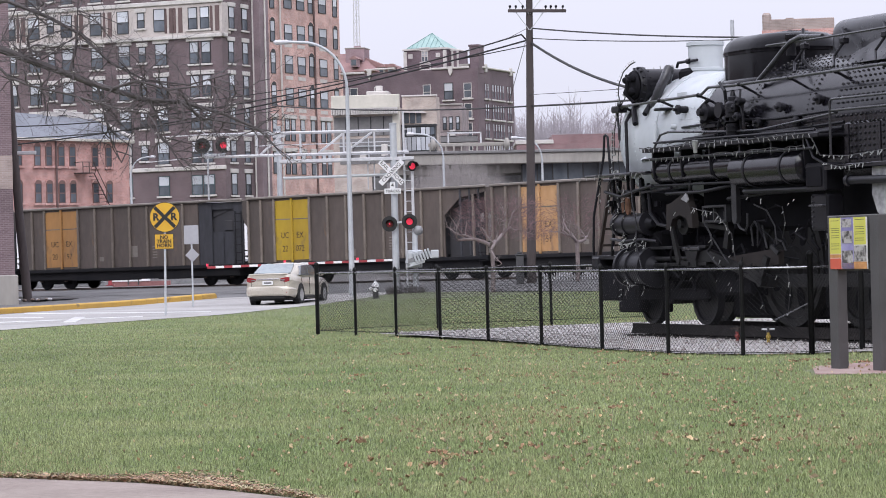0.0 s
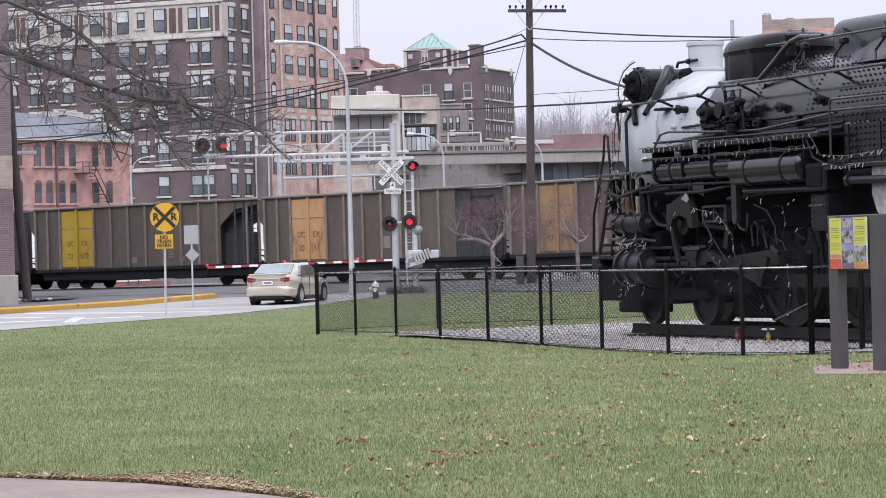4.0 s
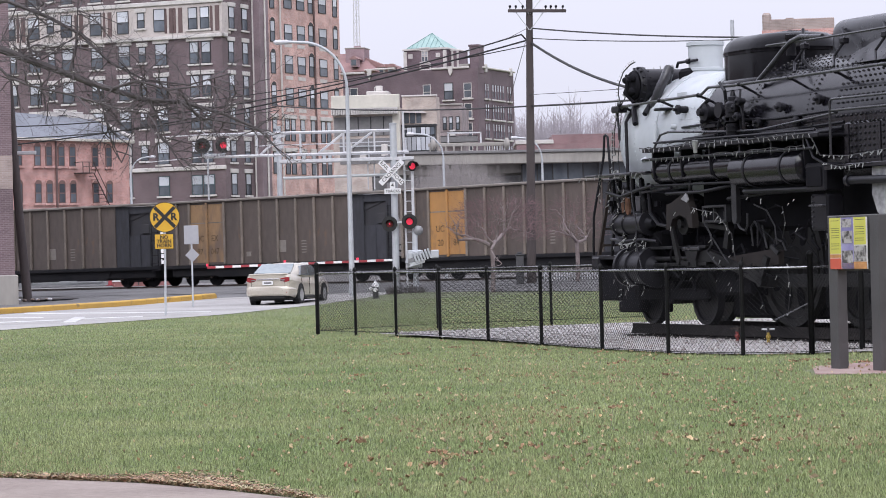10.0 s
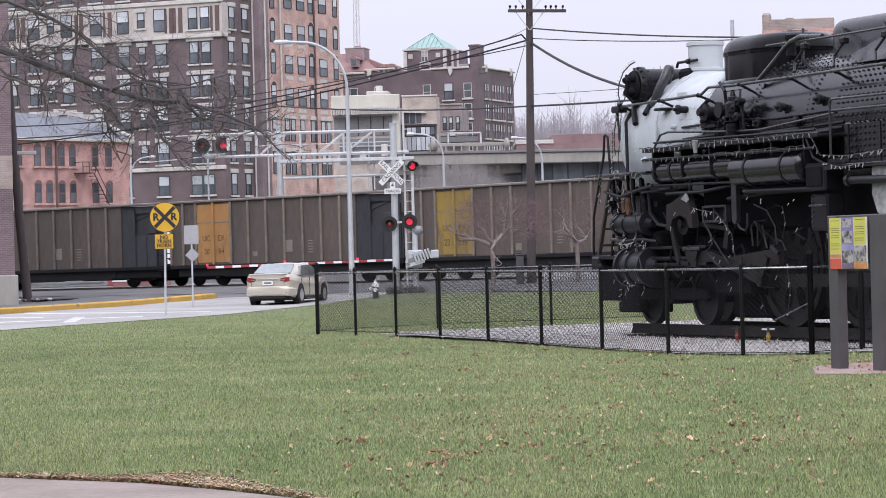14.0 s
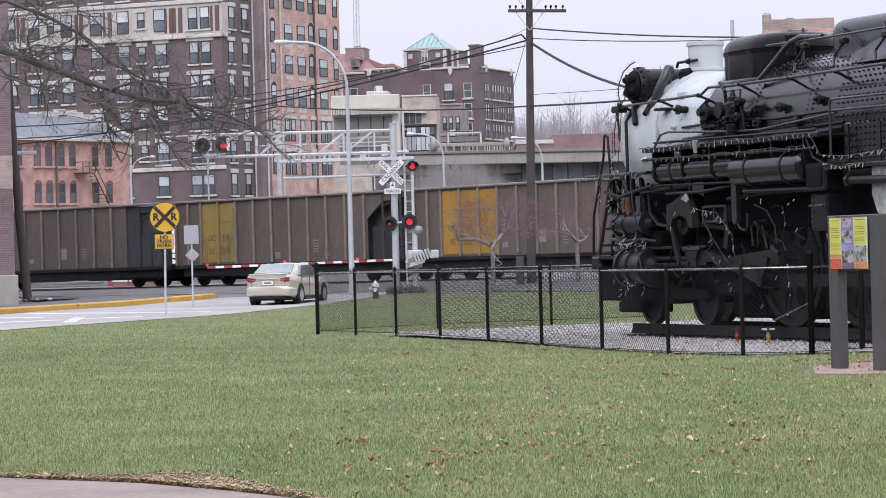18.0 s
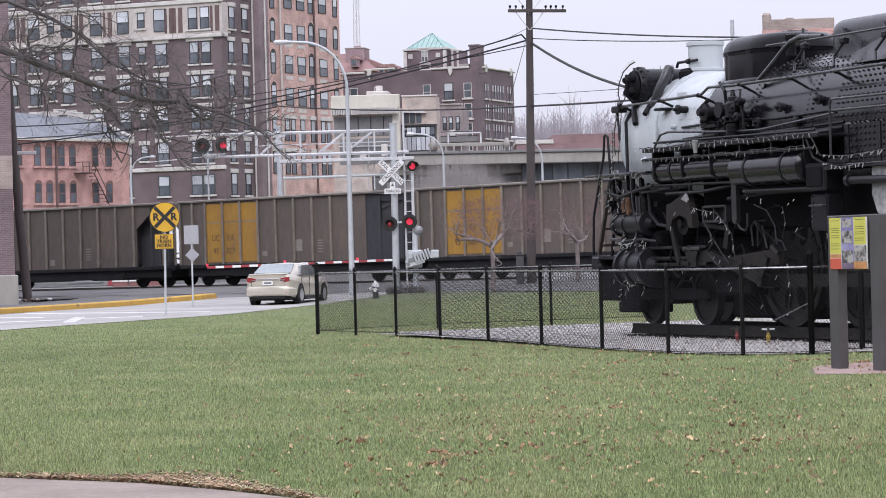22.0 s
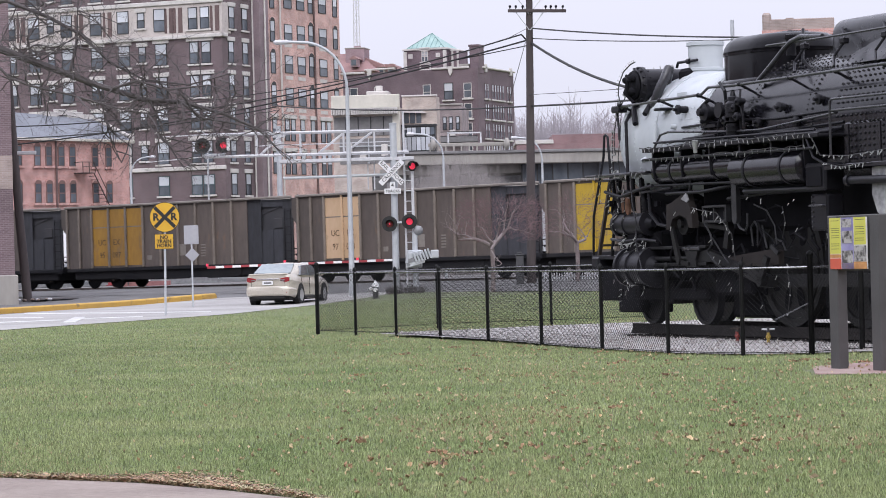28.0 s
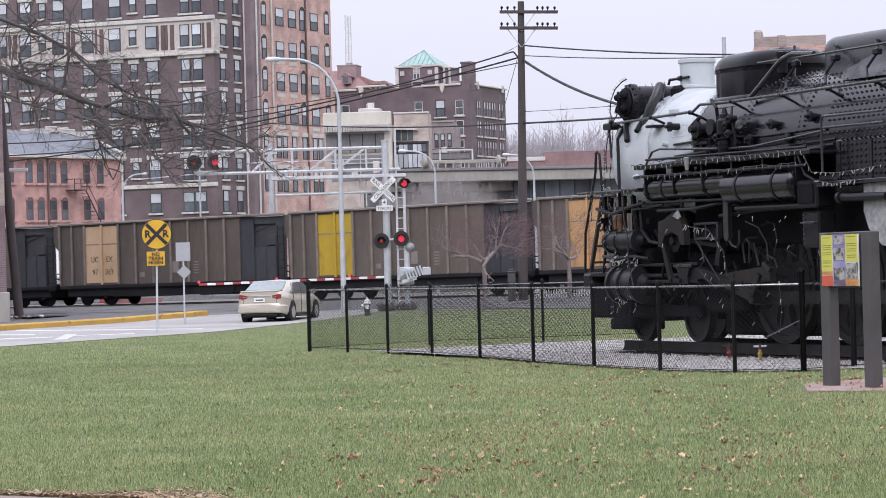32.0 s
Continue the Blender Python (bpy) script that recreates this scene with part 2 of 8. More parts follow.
SILVER = material("silver_smokebox_paint", (0.53, 0.56, 0.58), 0.6, 0.0, second=(0.44, 0.465, 0.49), grain=5, stain=.9, bump=.06, spec=.2)
PIPE_GREY = material("worn_grey_pipe", (0.06, 0.06, 0.067), 0.3, 0.2, second=(0.03, 0.03, 0.034), grain=9, stain=2)
GEAR_BLACK = material("oily_black_steel", (0.008, 0.0079, 0.009), 0.5, second=(0.014, 0.0135, 0.014), grain=9, stain=2, spec=.2)
YOKE_BROWN = material("oily_brown_plate", (0.019, 0.0165, 0.0165), 0.75, second=(0.029, 0.024, 0.022), grain=9, stain=2, spec=.2)
WORN_BAR = material("worn_dark_bar", (0.026, 0.026, 0.029), 0.45, second=(0.014, 0.014, 0.016), grain=9, stain=3, spec=.3)
RAG = material("rust_brown_rag", (0.2, 0.1, 0.055), .9, second=(0.12, 0.06, 0.04), grain=12, stain=6)
RUST_BROWN = material("rusty_brown_iron", (0.03, 0.024, 0.022), 0.8, second=(0.05, 0.036, 0.03), grain=9, stain=2)
GREY_PLATE = material("mottled_grey_plate", (0.4, 0.4, 0.4), 0.7, second=(0.16, 0.16, 0.17), grain=12, stain=3, amount=.6, bump=.3)
BULB = material("white_bulb", (0.36, 0.36, 0.35), 0.3, second=(0.2, 0.21, 0.2), bump=0)
WIRE = material("dark_wire", (0.02, 0.02, 0.02), 0.6, bump=0)
FENCE_BLACK = material("black_vinyl_coat", (0.006, 0.006, 0.0065), 0.5, second=(0.012, 0.012, 0.012), grain=12, stain=2, bump=.05, spec=.12)
# black rail given a pale metallic colour for its bright top highlight
FENCE_RAIL = material("highlit_vinyl_rail", (0.26, 0.26, 0.27), 0.25, 0.8, second=(0.13, 0.13, 0.135), grain=12, stain=3, bump=.05, spec=.5)
RAIL_STEEL = material("rail_steel", (0.2, 0.17, 0.15), 0.5, 0.6, second=(0.1, 0.07, 0.06), grain=9)
TIMBER = material("old_timber", (0.017, 0.016, 0.0165), 0.9, second=(0.033, 0.03, 0.029), grain=9, stain=2, bump=.5, spec=.1)
POLE_WOOD = material("pole_wood", (0.05, 0.041, 0.041), 0.9, second=(0.085, 0.07, 0.068), grain=12, stain=1, streak=.15, bump=.4)
GALV = material("galvanised_steel", (0.52, 0.54, 0.56), 0.5, 0.35, second=(0.4, 0.42, 0.44), grain=6, stain=1.2)
ALU = material("white_aluminium", (0.62, 0.62, 0.635), 0.5, 0.1, second=(0.48, 0.48, 0.5), grain=6, stain=1.5)
SIGN_YELLOW = material("sign_yellow", (0.64, 0.37, 0.03), 0.45, second=(0.58, 0.33, 0.03), grain=4, stain=2, bump=0)
SIGN_BACK = material("sign_back_grey", (0.36, 0.36, 0.38), 0.6, 0.2, second=(0.3, 0.3, 0.32), bump=0)
SIGN_BLACK = material("sign_black", (0.015, 0.015, 0.015), 0.6, bump=0)
WALL_WHITE = material("white_wall_paint", (0.82, 0.82, 0.82), 0.7, second=(0.76, 0.76, 0.77), grain=3, stain=.6)
SIGN_WHITE = material("sign_white", (0.75, 0.75, 0.75), 0.5, second=(0.66, 0.66, 0.66), bump=0)
RED_STRIPE = material("red_sheeting", (0.34, 0.04, 0.05), 0.5, bump=0)
LAMP_RED = material("lit_red_lens", (0.95, 0.045, 0.1), 0.4, glow=0.38, bump=0)
LENS_DIM = material("dim_red_lens", (0.16, 0.02, 0.02), 0.3, bump=0)
BARK = material("bare_bark", (0.075, 0.066, 0.067), 0.9, second=(0.115, 0.102, 0.1), grain=14, stain=3, bump=.4)
TWIG_RED = material("reddish_twig", (0.19, 0.115, 0.12), 0.9, second=(0.12, 0.075, 0.08), bump=0)
BARK_PALE = material("pale_bark", (0.25, 0.21, 0.205), 0.9, second=(0.15, 0.12, 0.118), grain=14, stain=3, bump=.3)


# ---- ground ----
TRACK_POINT, TRACK_TURN, TRACK_RADIUS = (-5.1, 136.3), radians(44.2), 187.0


def track_at(s):
    """Place and heading on the curved main track, s metres on from its reference point towards the north-west."""
    a = TRACK_TURN - s / TRACK_RADIUS
    x = TRACK_POINT[0] + TRACK_RADIUS * (math.sin(a) - math.sin(TRACK_TURN))
    y = TRACK_POINT[1] + TRACK_RADIUS * (math.cos(a) - math.cos(TRACK_TURN))
    return x, y, a


def grade(s):
    """Rise of the main line from its reference point on, falling towards the north-west."""
    return max(-.22, min(.15, -.0048 * (s + 2)))


HEIGHTS = [(-400, 0.36), (6, 0.36), (8.5, 0.31), (13.4, 0.12), (18, 0.02), (23, -0.08), (33, -0.15), (45, -0.08), (60, 0.0), (400, 0.0)]


def ground_z(x, y):
    d = -((x - TRACK_POINT[0]) + (y - TRACK_POINT[1])) * 0.7071
    for (a, za), (b, zb) in zip(HEIGHTS, HEIGHTS[1:]):
        if d <= b:
            k = min(max((d - a) / (b - a), 0), 1)
            along = ((y - TRACK_POINT[1]) - (x - TRACK_POINT[0])) * 0.7071
            return za + (zb - za) * k + grade(along) * min(max((13 - d) / 7, 0), 1) * min(max((d + 60) / 40, 0), 1)
    return 0.0


def sheet(name, fn, us, vs, mat, lift, label, category, kind="structure"):
    """A patch that follows the ground, lifted a little. fn(u, v) gives x, y."""
    b = Build()
    v = []
    for u in us:
        for w in vs:
            x, y = fn(u, w)
            v.append((x, y, ground_z(x, y) + lift))
    n = len(vs)
    b.add(v, [(i * n + j, (i + 1) * n + j, (i + 1) * n + j + 1, i * n + j + 1) for i in range(len(us) - 1) for j in range(n - 1)])
    return solid(name, b, mat, label, category, kind=kind)


def steps(a, b, n):
    return [a + (b - a) * i / n for i in range(n + 1)]


GX = [-1500, -500, -150, -60] + steps(-40, 40, 40) + [60, 150, 500, 1500]
GY = [-300, -80, -20] + steps(0, 160, 80) + [180, 240, 400, 900, 3000]
sheet("ground", lambda u, w: (u, w), GX, GY, GRASS_SOIL, 0.0, "green winter lawn with worn and dry patches", "lawn")

# The street runs from the near left to the crossing.
ROAD_A, ROAD_DIR = (-9.76, 78.4), (math.sin(radians(12.6)), math.cos(radians(12.6)))
ROAD_N = (-ROAD_DIR[1], ROAD_DIR[0])


def on_road(s, n):
    return ROAD_A[0] + ROAD_DIR[0] * s + ROAD_N[0] * n, ROAD_A[1] + ROAD_DIR[1] * s + ROAD_N[1] * n


sheet("road", on_road, steps(-90, 38, 64), steps(0, 10.6, 6), ROAD, 0.02, "pale grey worn concrete street beside the lawn", "road")
sheet("pavement", on_road, steps(-40, 50, 40), steps(10.6, 46, 10), ASPHALT, 0.015, "dark grey asphalt by the railway crossing", "pavement")
sheet("crossing_approach", on_road, steps(37.5, 54, 16), steps(-1.5, 11, 8), ASPHALT, 0.012, "dark grey asphalt where the street meets the crossing", "pavement")
sheet("crossing", lambda s, n: (track_at(s)[0] - n * .7071, track_at(s)[1] - n * .7071), steps(-75, 40, 50), steps(3.0, 12.6, 8), ASPHALT, 0.03,
      "dark patched asphalt apron at the railway crossing", "crossing")
sheet("trackbed", lambda s, n: (track_at(s)[0] + n * .7071, track_at(s)[1] + n * .7071), steps(-90, 120, 60), [-3.1, 0, 2, 5, 10, 20, 40, 80, 110], BALLAST, 0.035,
      "dark crushed stone ballast under the railway tracks", "ballast")
MARKINGS = [[(-12.69, 83.84), (-11.16, 85.66), (-11.34, 87.1), (-12.9, 85.21)],
            [(-10.77, 87.49), (-9.2, 89.59), (-9.36, 91.16), (-10.95, 88.99)],
            [(-14.41, 100.76), (-7.53, 94.64), (-7.65, 96.17), (-14.66, 102.5)],
            [(-14.13, 93.33), (-12.6, 92.28), (-12.8, 93.73), (-14.35, 94.82)],
            [(-10.66, 81.73), (-10.29, 81.65), (-11.21, 91.98), (-11.64, 92.52)]]
for quad in MARKINGS:
    b = Build()
    v = [(x, y, ground_z(x, y) + .034) for x, y in quad] + [(x, y, ground_z(x, y)) for x, y in quad]
    b.add(v, [(0, 1, 2, 3), (0, 4, 5, 1), (1, 5, 6, 2), (2, 6, 7, 3), (3, 7, 4, 0)])
    solid("road_marking", b, PAINT_WHITE, "faded white road marking on the concrete street", "road marking", kind="structure", smooth=0)
rail = thing("railway_track", "steel main line rails on dark ballast", "track", kind="structure")
for off in (-0.75, 0.75):
    b = Build()
    pts = []
    for s in steps(-80, 110, 95):
        x, y, a = track_at(s)
        pts.append([(x + (off + q) * math.sin(a), y + (off + q) * math.cos(a), 0.39 + grade(s) + z) for q, z in ((-.07, 0), (.07, 0), (.035, .06), (.035, .075), (-.035, .075), (-.035, .06))])
    b.loft(pts)
    part("rail", b, RAIL_STEEL, rail)

# Yellow-painted kerb of the traffic island.
island = thing("traffic_island", "raised street island with a yellow painted kerb", "traffic island", kind="structure")
IA, IB = (-15.62, 103.0), (-9.3, 116.2)
idir = Vector((IB[0] - IA[0], IB[1] - IA[1])).normalized()
inorm = Vector((-idir.y, idir.x))
length = 40.0


b = Build()
rows_ = []
for s in steps(-length, 15.2, 30):
    p = Vector(IA) + idir * s
    q = p + inorm * 0.45
    zp, zq = ground_z(*p), ground_z(*q)
    rows_.append([(p.x, p.y, zp - .05), (p.x, p.y, zp + .18), (p.x + inorm.x * .04, p.y + inorm.y * .04, zp + .22), (q.x, q.y, zq + .22), (q.x, q.y, zq - .05)])
e = Vector(IA) + idir * 15.6 + inorm * .3
rows_.append([(e.x + inorm.x * k, e.y + inorm.y * k, ground_z(*e) + z) for k, z in ((-.1, -.05), (-.1, .08), (-.06, .12), (.1, .12), (.1, -.05))])
b.loft(rows_)
part("kerb", b, KERB_YELLOW, island, "chipped yellow painted kerb")
b = Build()
rows_ = []
for s in steps(-length, 15.2, 30):
    p = Vector(IA) + idir * s + inorm * .45
    q = p + inorm * (1.2 if s < 9 else 1.2 - (s - 9) * .2)
    rows_.append([(p.x, p.y, ground_z(*p) - .05), (p.x, p.y, ground_z(*p) + .15), (q.x, q.y, ground_z(*q) + .15), (q.x, q.y, ground_z(*q) - .05)])
b.loft(rows_)
part("island_top", b, ROAD, island)

# Path in the foreground.
b = Build()
walk_pts = [(-14, 21.6), (-3.19, 20.95), (-2.6, 20.5), (-2.1, 20.1), (-1.46, 19.3), (-0.98, 18.55), (-.2, 16.5)]
b.add([(x, y + .06 * math.sin(i * 7.3), 0.004) for i, (x, y) in enumerate(walk_pts)] + [(x - 1.5, y - 9, 0.004) for x, y in walk_pts],
      [(i, i + 7, i + 8, i + 1) for i in range(6)])
solid("footpath", b, CONCRETE_WALK, "weathered tan concrete footpath at the lawn's edge", "footpath", kind="structure")
b = Build()
b.add([(4.3, 34.2, .012), (4.55, 36.6, .012), (6.2, 38.2, .012), (12, 38.2, .012), (12, 33.9, .012), (5.2, 33.9, .012)], [(0, 5, 4, 3, 2, 1)])
solid("paver_pad", b, BRICK_PAD, "reddish paver pad around the sign posts", "paving", kind="structure")

# ---- the moving coal train ----
COAL_BROWN = material("coal_car_brown", (0.132, 0.104, 0.09), 0.75, second=(0.082, 0.069, 0.061), grain=5, stain=.5, streak=.35, bump=.15, jitter=.14, rust=(.2, .12, .07), rust_at=.7)
STAKE_BROWN = material("coal_car_stake", (0.26, 0.225, 0.19), 0.75, second=(0.14, 0.113, 0.092), grain=6, stain=.8, streak=.4, bump=.15, jitter=.1)
# lighter than the sides: the top edge's highlight is in this grey
CHORD_GREY = material("coal_car_chord", (0.26, 0.235, 0.21), 0.7, second=(0.17, 0.15, 0.13), grain=6, stain=.8)
END_DARK = material("coal_car_end_dark", (0.035, 0.036, 0.042), 0.8, second=(0.055, 0.053, 0.056), grain=6, stain=.8)
END_BLUE = material("coal_car_end_blue", (0.048, 0.05, 0.06), 0.7, second=(0.028, 0.028, 0.032), grain=6, stain=.8, streak=.3, jitter=.2)
UNDER = material("coal_car_running_gear", (0.011, 0.0115, 0.0145), 0.8, second=(0.024, 0.023, 0.024), grain=8, spec=.2)
COAL = material("coal_load", (0.02, 0.02, 0.022), 0.7, grain=9, stain=3, bump=.8, bump_scale=8)
PANELS = {
    "orange": material("panel_orange", (0.48, 0.25, 0.085), 0.7, second=(0.38, 0.2, 0.075), grain=6, stain=.9, streak=.4, rust=(.2, .13, .08), rust_at=.66),
    "pale": material("panel_pale_orange", (0.55, 0.33, 0.16), 0.7, second=(0.45, 0.25, 0.11), grain=6, stain=1.1, streak=.4, rust=(.2, .13, .09), rust_at=.63),
    "yellow": material("panel_yellow", (0.5, 0.34, 0.03), 0.7, second=(0.42, 0.28, 0.03), grain=6, stain=.9, streak=.4, rust=(.2, .14, .07), rust_at=.67),
    "olive": material("panel_dirty_yellow", (0.34, 0.22, 0.045), 0.75, second=(0.22, 0.16, 0.06), grain=6, stain=.9, streak=.4, rust=(.16, .12, .07), rust_at=.6),
    "faded": material("panel_grimy_orange", (0.34, 0.21, 0.105), 0.75, second=(0.22, 0.145, 0.085), grain=6, stain=1.1, streak=.4, rust=(.17, .12, .09), rust_at=.55),
    "gold": material("panel_gold", (0.4, 0.215, 0.03), 0.7, second=(0.28, 0.155, 0.035), grain=6, stain=.9, streak=.4, rust=(.2, .13, .07), rust_at=.66),
    "cream": material("panel_cream", (0.6, 0.42, 0.27), 0.7, second=(0.5, 0.34, 0.2), grain=6, stain=.9, streak=.4, rust=(.22, .15, .1), rust_at=.7),
}
LETTER_BROWN = material("worn_letter_paint", (0.075, 0.05, 0.03), .8, second=(0.14, 0.09, 0.04), grain=14, stain=5, bump=0)
CAR_PITCH, BODY, HALF, SILL, TOP = 16.2, 15.7, 1.55, 0.97, 3.97
BAY = 1.23
# colour of the lettered panel, bays that it spans, first bay, lettering, kind of end, boards along the door split
CARS = [("olive", 2, 2, "", "", 1), ("orange", 2, 2, "UC EX", "20 97", 1), ("yellow", 2, 2, "UC EX", "22 072", 0), ("pale", 2, 2, "UC EX", "20 51", 1), ("faded", 2, 2, "UC EX", "97 047", 1),
        ("orange", 2, 2, "UC EX", "20 84", 1), ("olive", 2, 2, "UC EX", "22 334", 0), ("gold", 3, 2, "UC EX", "95 027", 1), ("gold", 3, 2, "UC EX", "95 087", 1),
        ("cream", 2, 2, "UC EX", "97 063", 1), ("yellow", 2, 2, "", "", 1), ("pale", 2, 2, "", "", 0)]


def stake_x(i):
    """Place of the i-th stake behind the front end; the first bays are short."""
    return (-.1, -1.0, -1.92)[i] if i < 3 else -1.92 - (i - 2) * BAY


def side_mesh(y, cut, square):
    """One long side sheet; over the rear platform it is cut off square or along a slope."""
    x0, x1 = -BODY, 0.0
    if square:
        poly = [(x1, SILL), (x1, TOP), (x0 + cut, TOP), (x0 + cut, SILL)]
    else:
        poly = [(x1, SILL), (x1, TOP), (x0, TOP), (x0, TOP - .2), (x0 + cut * .62, TOP - .42), (x0 + cut, TOP - 1.15), (x0 + cut, SILL)]
    return Build().prism(poly, 1, y - .02, y + .02)


def wheelset_mesh():
    b = Build().cyl((0, -1.0, 0), (0, 1.0, 0), .08, seg=10)
    for y in (.75, -.75):
        b.lathe((0, y - .07, 0), (0, 1, 0), [(0, .2), (0, .45), (.12, .47), (.14, .45), (.14, .2), (.1, .12)], 20)
    for k in range(4):
        b.at(Matrix.Rotation(math.pi * k / 2, 4, "Y")).box(.14, .2, -.86, .86, -.03, .03)
    return b.at(None).mesh("wheelset", UNDER)


WHEELSET = wheelset_mesh()


def coal_car(k, spec):
    color, bays, first, line1, line2, ending = spec
    words = {"orange": "orange", "pale": "faded orange", "yellow": "bright yellow", "olive": "dirty yellow", "gold": "golden yellow", "cream": "cream", "faded": "grimy faded orange"}[color]
    car = thing("coal_hopper_car", "dusty brown ribbed coal hopper car with a " + words + " panel", "railcar", group="coal train")
    cut = 2.95 if ending else 2.55
    part("side_panel", side_mesh(HALF - .06, cut, ending), COAL_BROWN, car)
    part("side_panel", side_mesh(-HALF + .06, 3.6, True), COAL_BROWN, car)
    for y in (HALF, -HALF):
        part("top_chord", Build().box(-BODY, 0, y - .09, y + .09, TOP - .02, TOP + .1, .03), CHORD_GREY, car)
        part("side_sill", Build().box(-BODY, 0, y - .1, y + .02, SILL - .16, SILL + .02, .03), UNDER, car)
    stake = Build().box(-.06, .06, 0, .11, SILL + .02, TOP - .03, .03).mesh("stake", STAKE_BROWN)
    painted = Build().box(-.06, .06, 0, .11, SILL + .02, TOP - .03, .03).mesh("painted_stake", PANELS[color])
    dark_stake = Build().box(-.05, .05, 0, .11, SILL + .02, TOP - .03, .03).mesh("end_stake", END_BLUE)
    n = 14
    for i in range(n + 1):
        x = stake_x(i)
        if x < -BODY + cut + .05:
            continue
        part("stake", painted if bays == 2 and i == first + 1 else stake, STAKE_BROWN, car, m=pose(x, HALF - .04, 0))
        if i % 3 == 0:
            part("stake", stake, STAKE_BROWN, car, m=pose(x, -HALF + .04, 0, 0, 0, 180))
    for i in range(bays):
        x1, x2 = stake_x(first + i) - .06, stake_x(first + i + 1) + .06
        part("painted_panel", Build().box(x2, x1, HALF - .04, HALF - .025, SILL + .12, TOP - .12), PANELS[color], car, words + " painted panel")
    mid = stake_x(first + 1)
    part("seam", Build().box(stake_x(first + bays) + .06, stake_x(first) - .06, HALF - .027, HALF - .019, TOP - 1.02, TOP - .97), STAKE_BROWN, car, "rusty horizontal seam")
    zl = SILL + 1.25
    for i, row in enumerate((line1, line2)):
        halves = row.split(" ")
        for j, wd in enumerate(halves):
            if wd:
                me = letters(wd, .4, LETTER_BROWN)
                me.transform(Matrix.Rotation(radians(180), 4, "Z"))
                part("lettering", me, LETTER_BROWN, car, "worn dark brown lettering", m=pose(mid + (.52 if j == 0 else -.52), HALF - .018, zl - i * .62))
    for x, z, w, h in ((-8.3, SILL + .5, .5, .55), (-6.0, SILL + .35, .3, .22)) if ending else ((-7.2, SILL + .2, .35, .3), (-10.5, SILL + .25, .3, .2)):
        part("stencil", Build().box(x - w / 2, x + w / 2, HALF - .038, HALF - .028, z, z + h), CHORD_GREY, car, "small faded stencil plate")
    # rear end: slope sheet, posts, ladder
    xe = -BODY
    part("slope_sheet", Build().prism([(xe + .1, TOP - .08), (xe + .1, TOP - .18), (xe + 3.6, TOP - 1.2), (xe + 3.6, TOP - 1.05)], 1, -HALF + .1, HALF - .16), END_DARK, car)
    part("bulkhead", Build().box(xe + 3.6, xe + 3.68, -HALF + .08, HALF - .08, SILL, TOP - 1.05), END_DARK, car)
    for y in (-1.4, -.5, .5, 1.42):
        part("end_post", Build().box(xe, xe + .12, y - .05, y + .05, SILL - .1 if abs(y) > 1 else TOP - .9, TOP - .02, .02), STAKE_BROWN if not ending else END_DARK, car)
    if ending:
        # blue-black shear plate with a dark opening in its upper half
        for x0, x1, z0, z1 in ((0, .62, 0, 2.94), (.62, 2.05, 0, 1.55), (2.05, cut, 0, 2.94), (.62, 2.05, 2.62, 2.94)):
            part("shear_plate", Build().box(xe + x0, xe + x1, HALF - .13, HALF - .09, SILL + z0, SILL + z1), END_BLUE, car, "blue-black end plate")
        part("plate_recess", Build().box(xe + .55, xe + 2.1, HALF - .24, HALF - .2, SILL + 1.4, SILL + 2.75), END_DARK, car)
        part("brake_box", Build().box(xe + .7, xe + 1.25, HALF - .2, HALF - .12, SILL + 1.6, SILL + 2.1, .04), END_DARK, car)
        for x in (.62, 1.3, 2.05):
            part("plate_rib", Build().box(xe + x - .03, xe + x + .03, HALF - .09, HALF - .05, SILL, SILL + (2.94 if x > 2 else 1.55), .01), END_BLUE, car)
    else:
        part("corner_post", Build().box(xe + .75, xe + .85, HALF - .12, HALF - .02, SILL, TOP - .3, .02), STAKE_BROWN, car)
        part("platform_panel", Build().box(xe + .4, xe + cut + .1, HALF - .5, HALF - .46, SILL, SILL + 1.5), END_DARK, car)
        part("platform_panel", Build().prism([(xe + .9, SILL + 1.5), (xe + cut + .1, SILL + 1.5), (xe + cut + .1, TOP - .7), (xe + .9, TOP - .3)], 1, HALF - .62, HALF - .58), END_DARK, car)
    part("front_gusset", Build().prism([(0, TOP), (.36, TOP - .02), (.38, TOP - .7), (.33, TOP - .92), (.2, TOP - 1.12), (0, TOP - 1.3)], 1, HALF - .08, HALF - .04), COAL_BROWN, car)
    for z in (.35, .6):
        part("end_bar", Build().box(.0, .3, HALF - .06, HALF - .03, SILL + z, SILL + z + .05), UNDER, car)
    part("end_sill", Build().box(xe - .05, xe + .3, -HALF, HALF, SILL - .2, SILL + .05, .03), UNDER, car)
    ladder = part("ladder", Build().box(xe + .04, xe + .07, HALF - .03, HALF, SILL - .3, TOP - .5).box(xe + .44, xe + .47, HALF - .03, HALF, SILL - .3, TOP - .5), UNDER, car)
    rung = Build().cyl((xe + .04, HALF + .01, 0), (xe + .47, HALF + .01, 0), .014, seg=6).mesh("rung", UNDER)
    for i in range(8):
        part("rung", rung, UNDER, ladder, m=pose(0, 0, SILL - .2 + i * .37))
    part("front_end", Build().box(-.1, 0, -HALF + .05, HALF - .05, SILL, TOP), COAL_BROWN, car)
    part("coal_load", Build().prism([(-.3, 0), (-2.5, .12), (-7, .2), (-12, .16), (-BODY + .5, 0)], 1, -HALF + .12, HALF - .12).at(None), COAL, car, "heaped black coal", m=pose(0, 0, TOP - .12), kind="stuff")
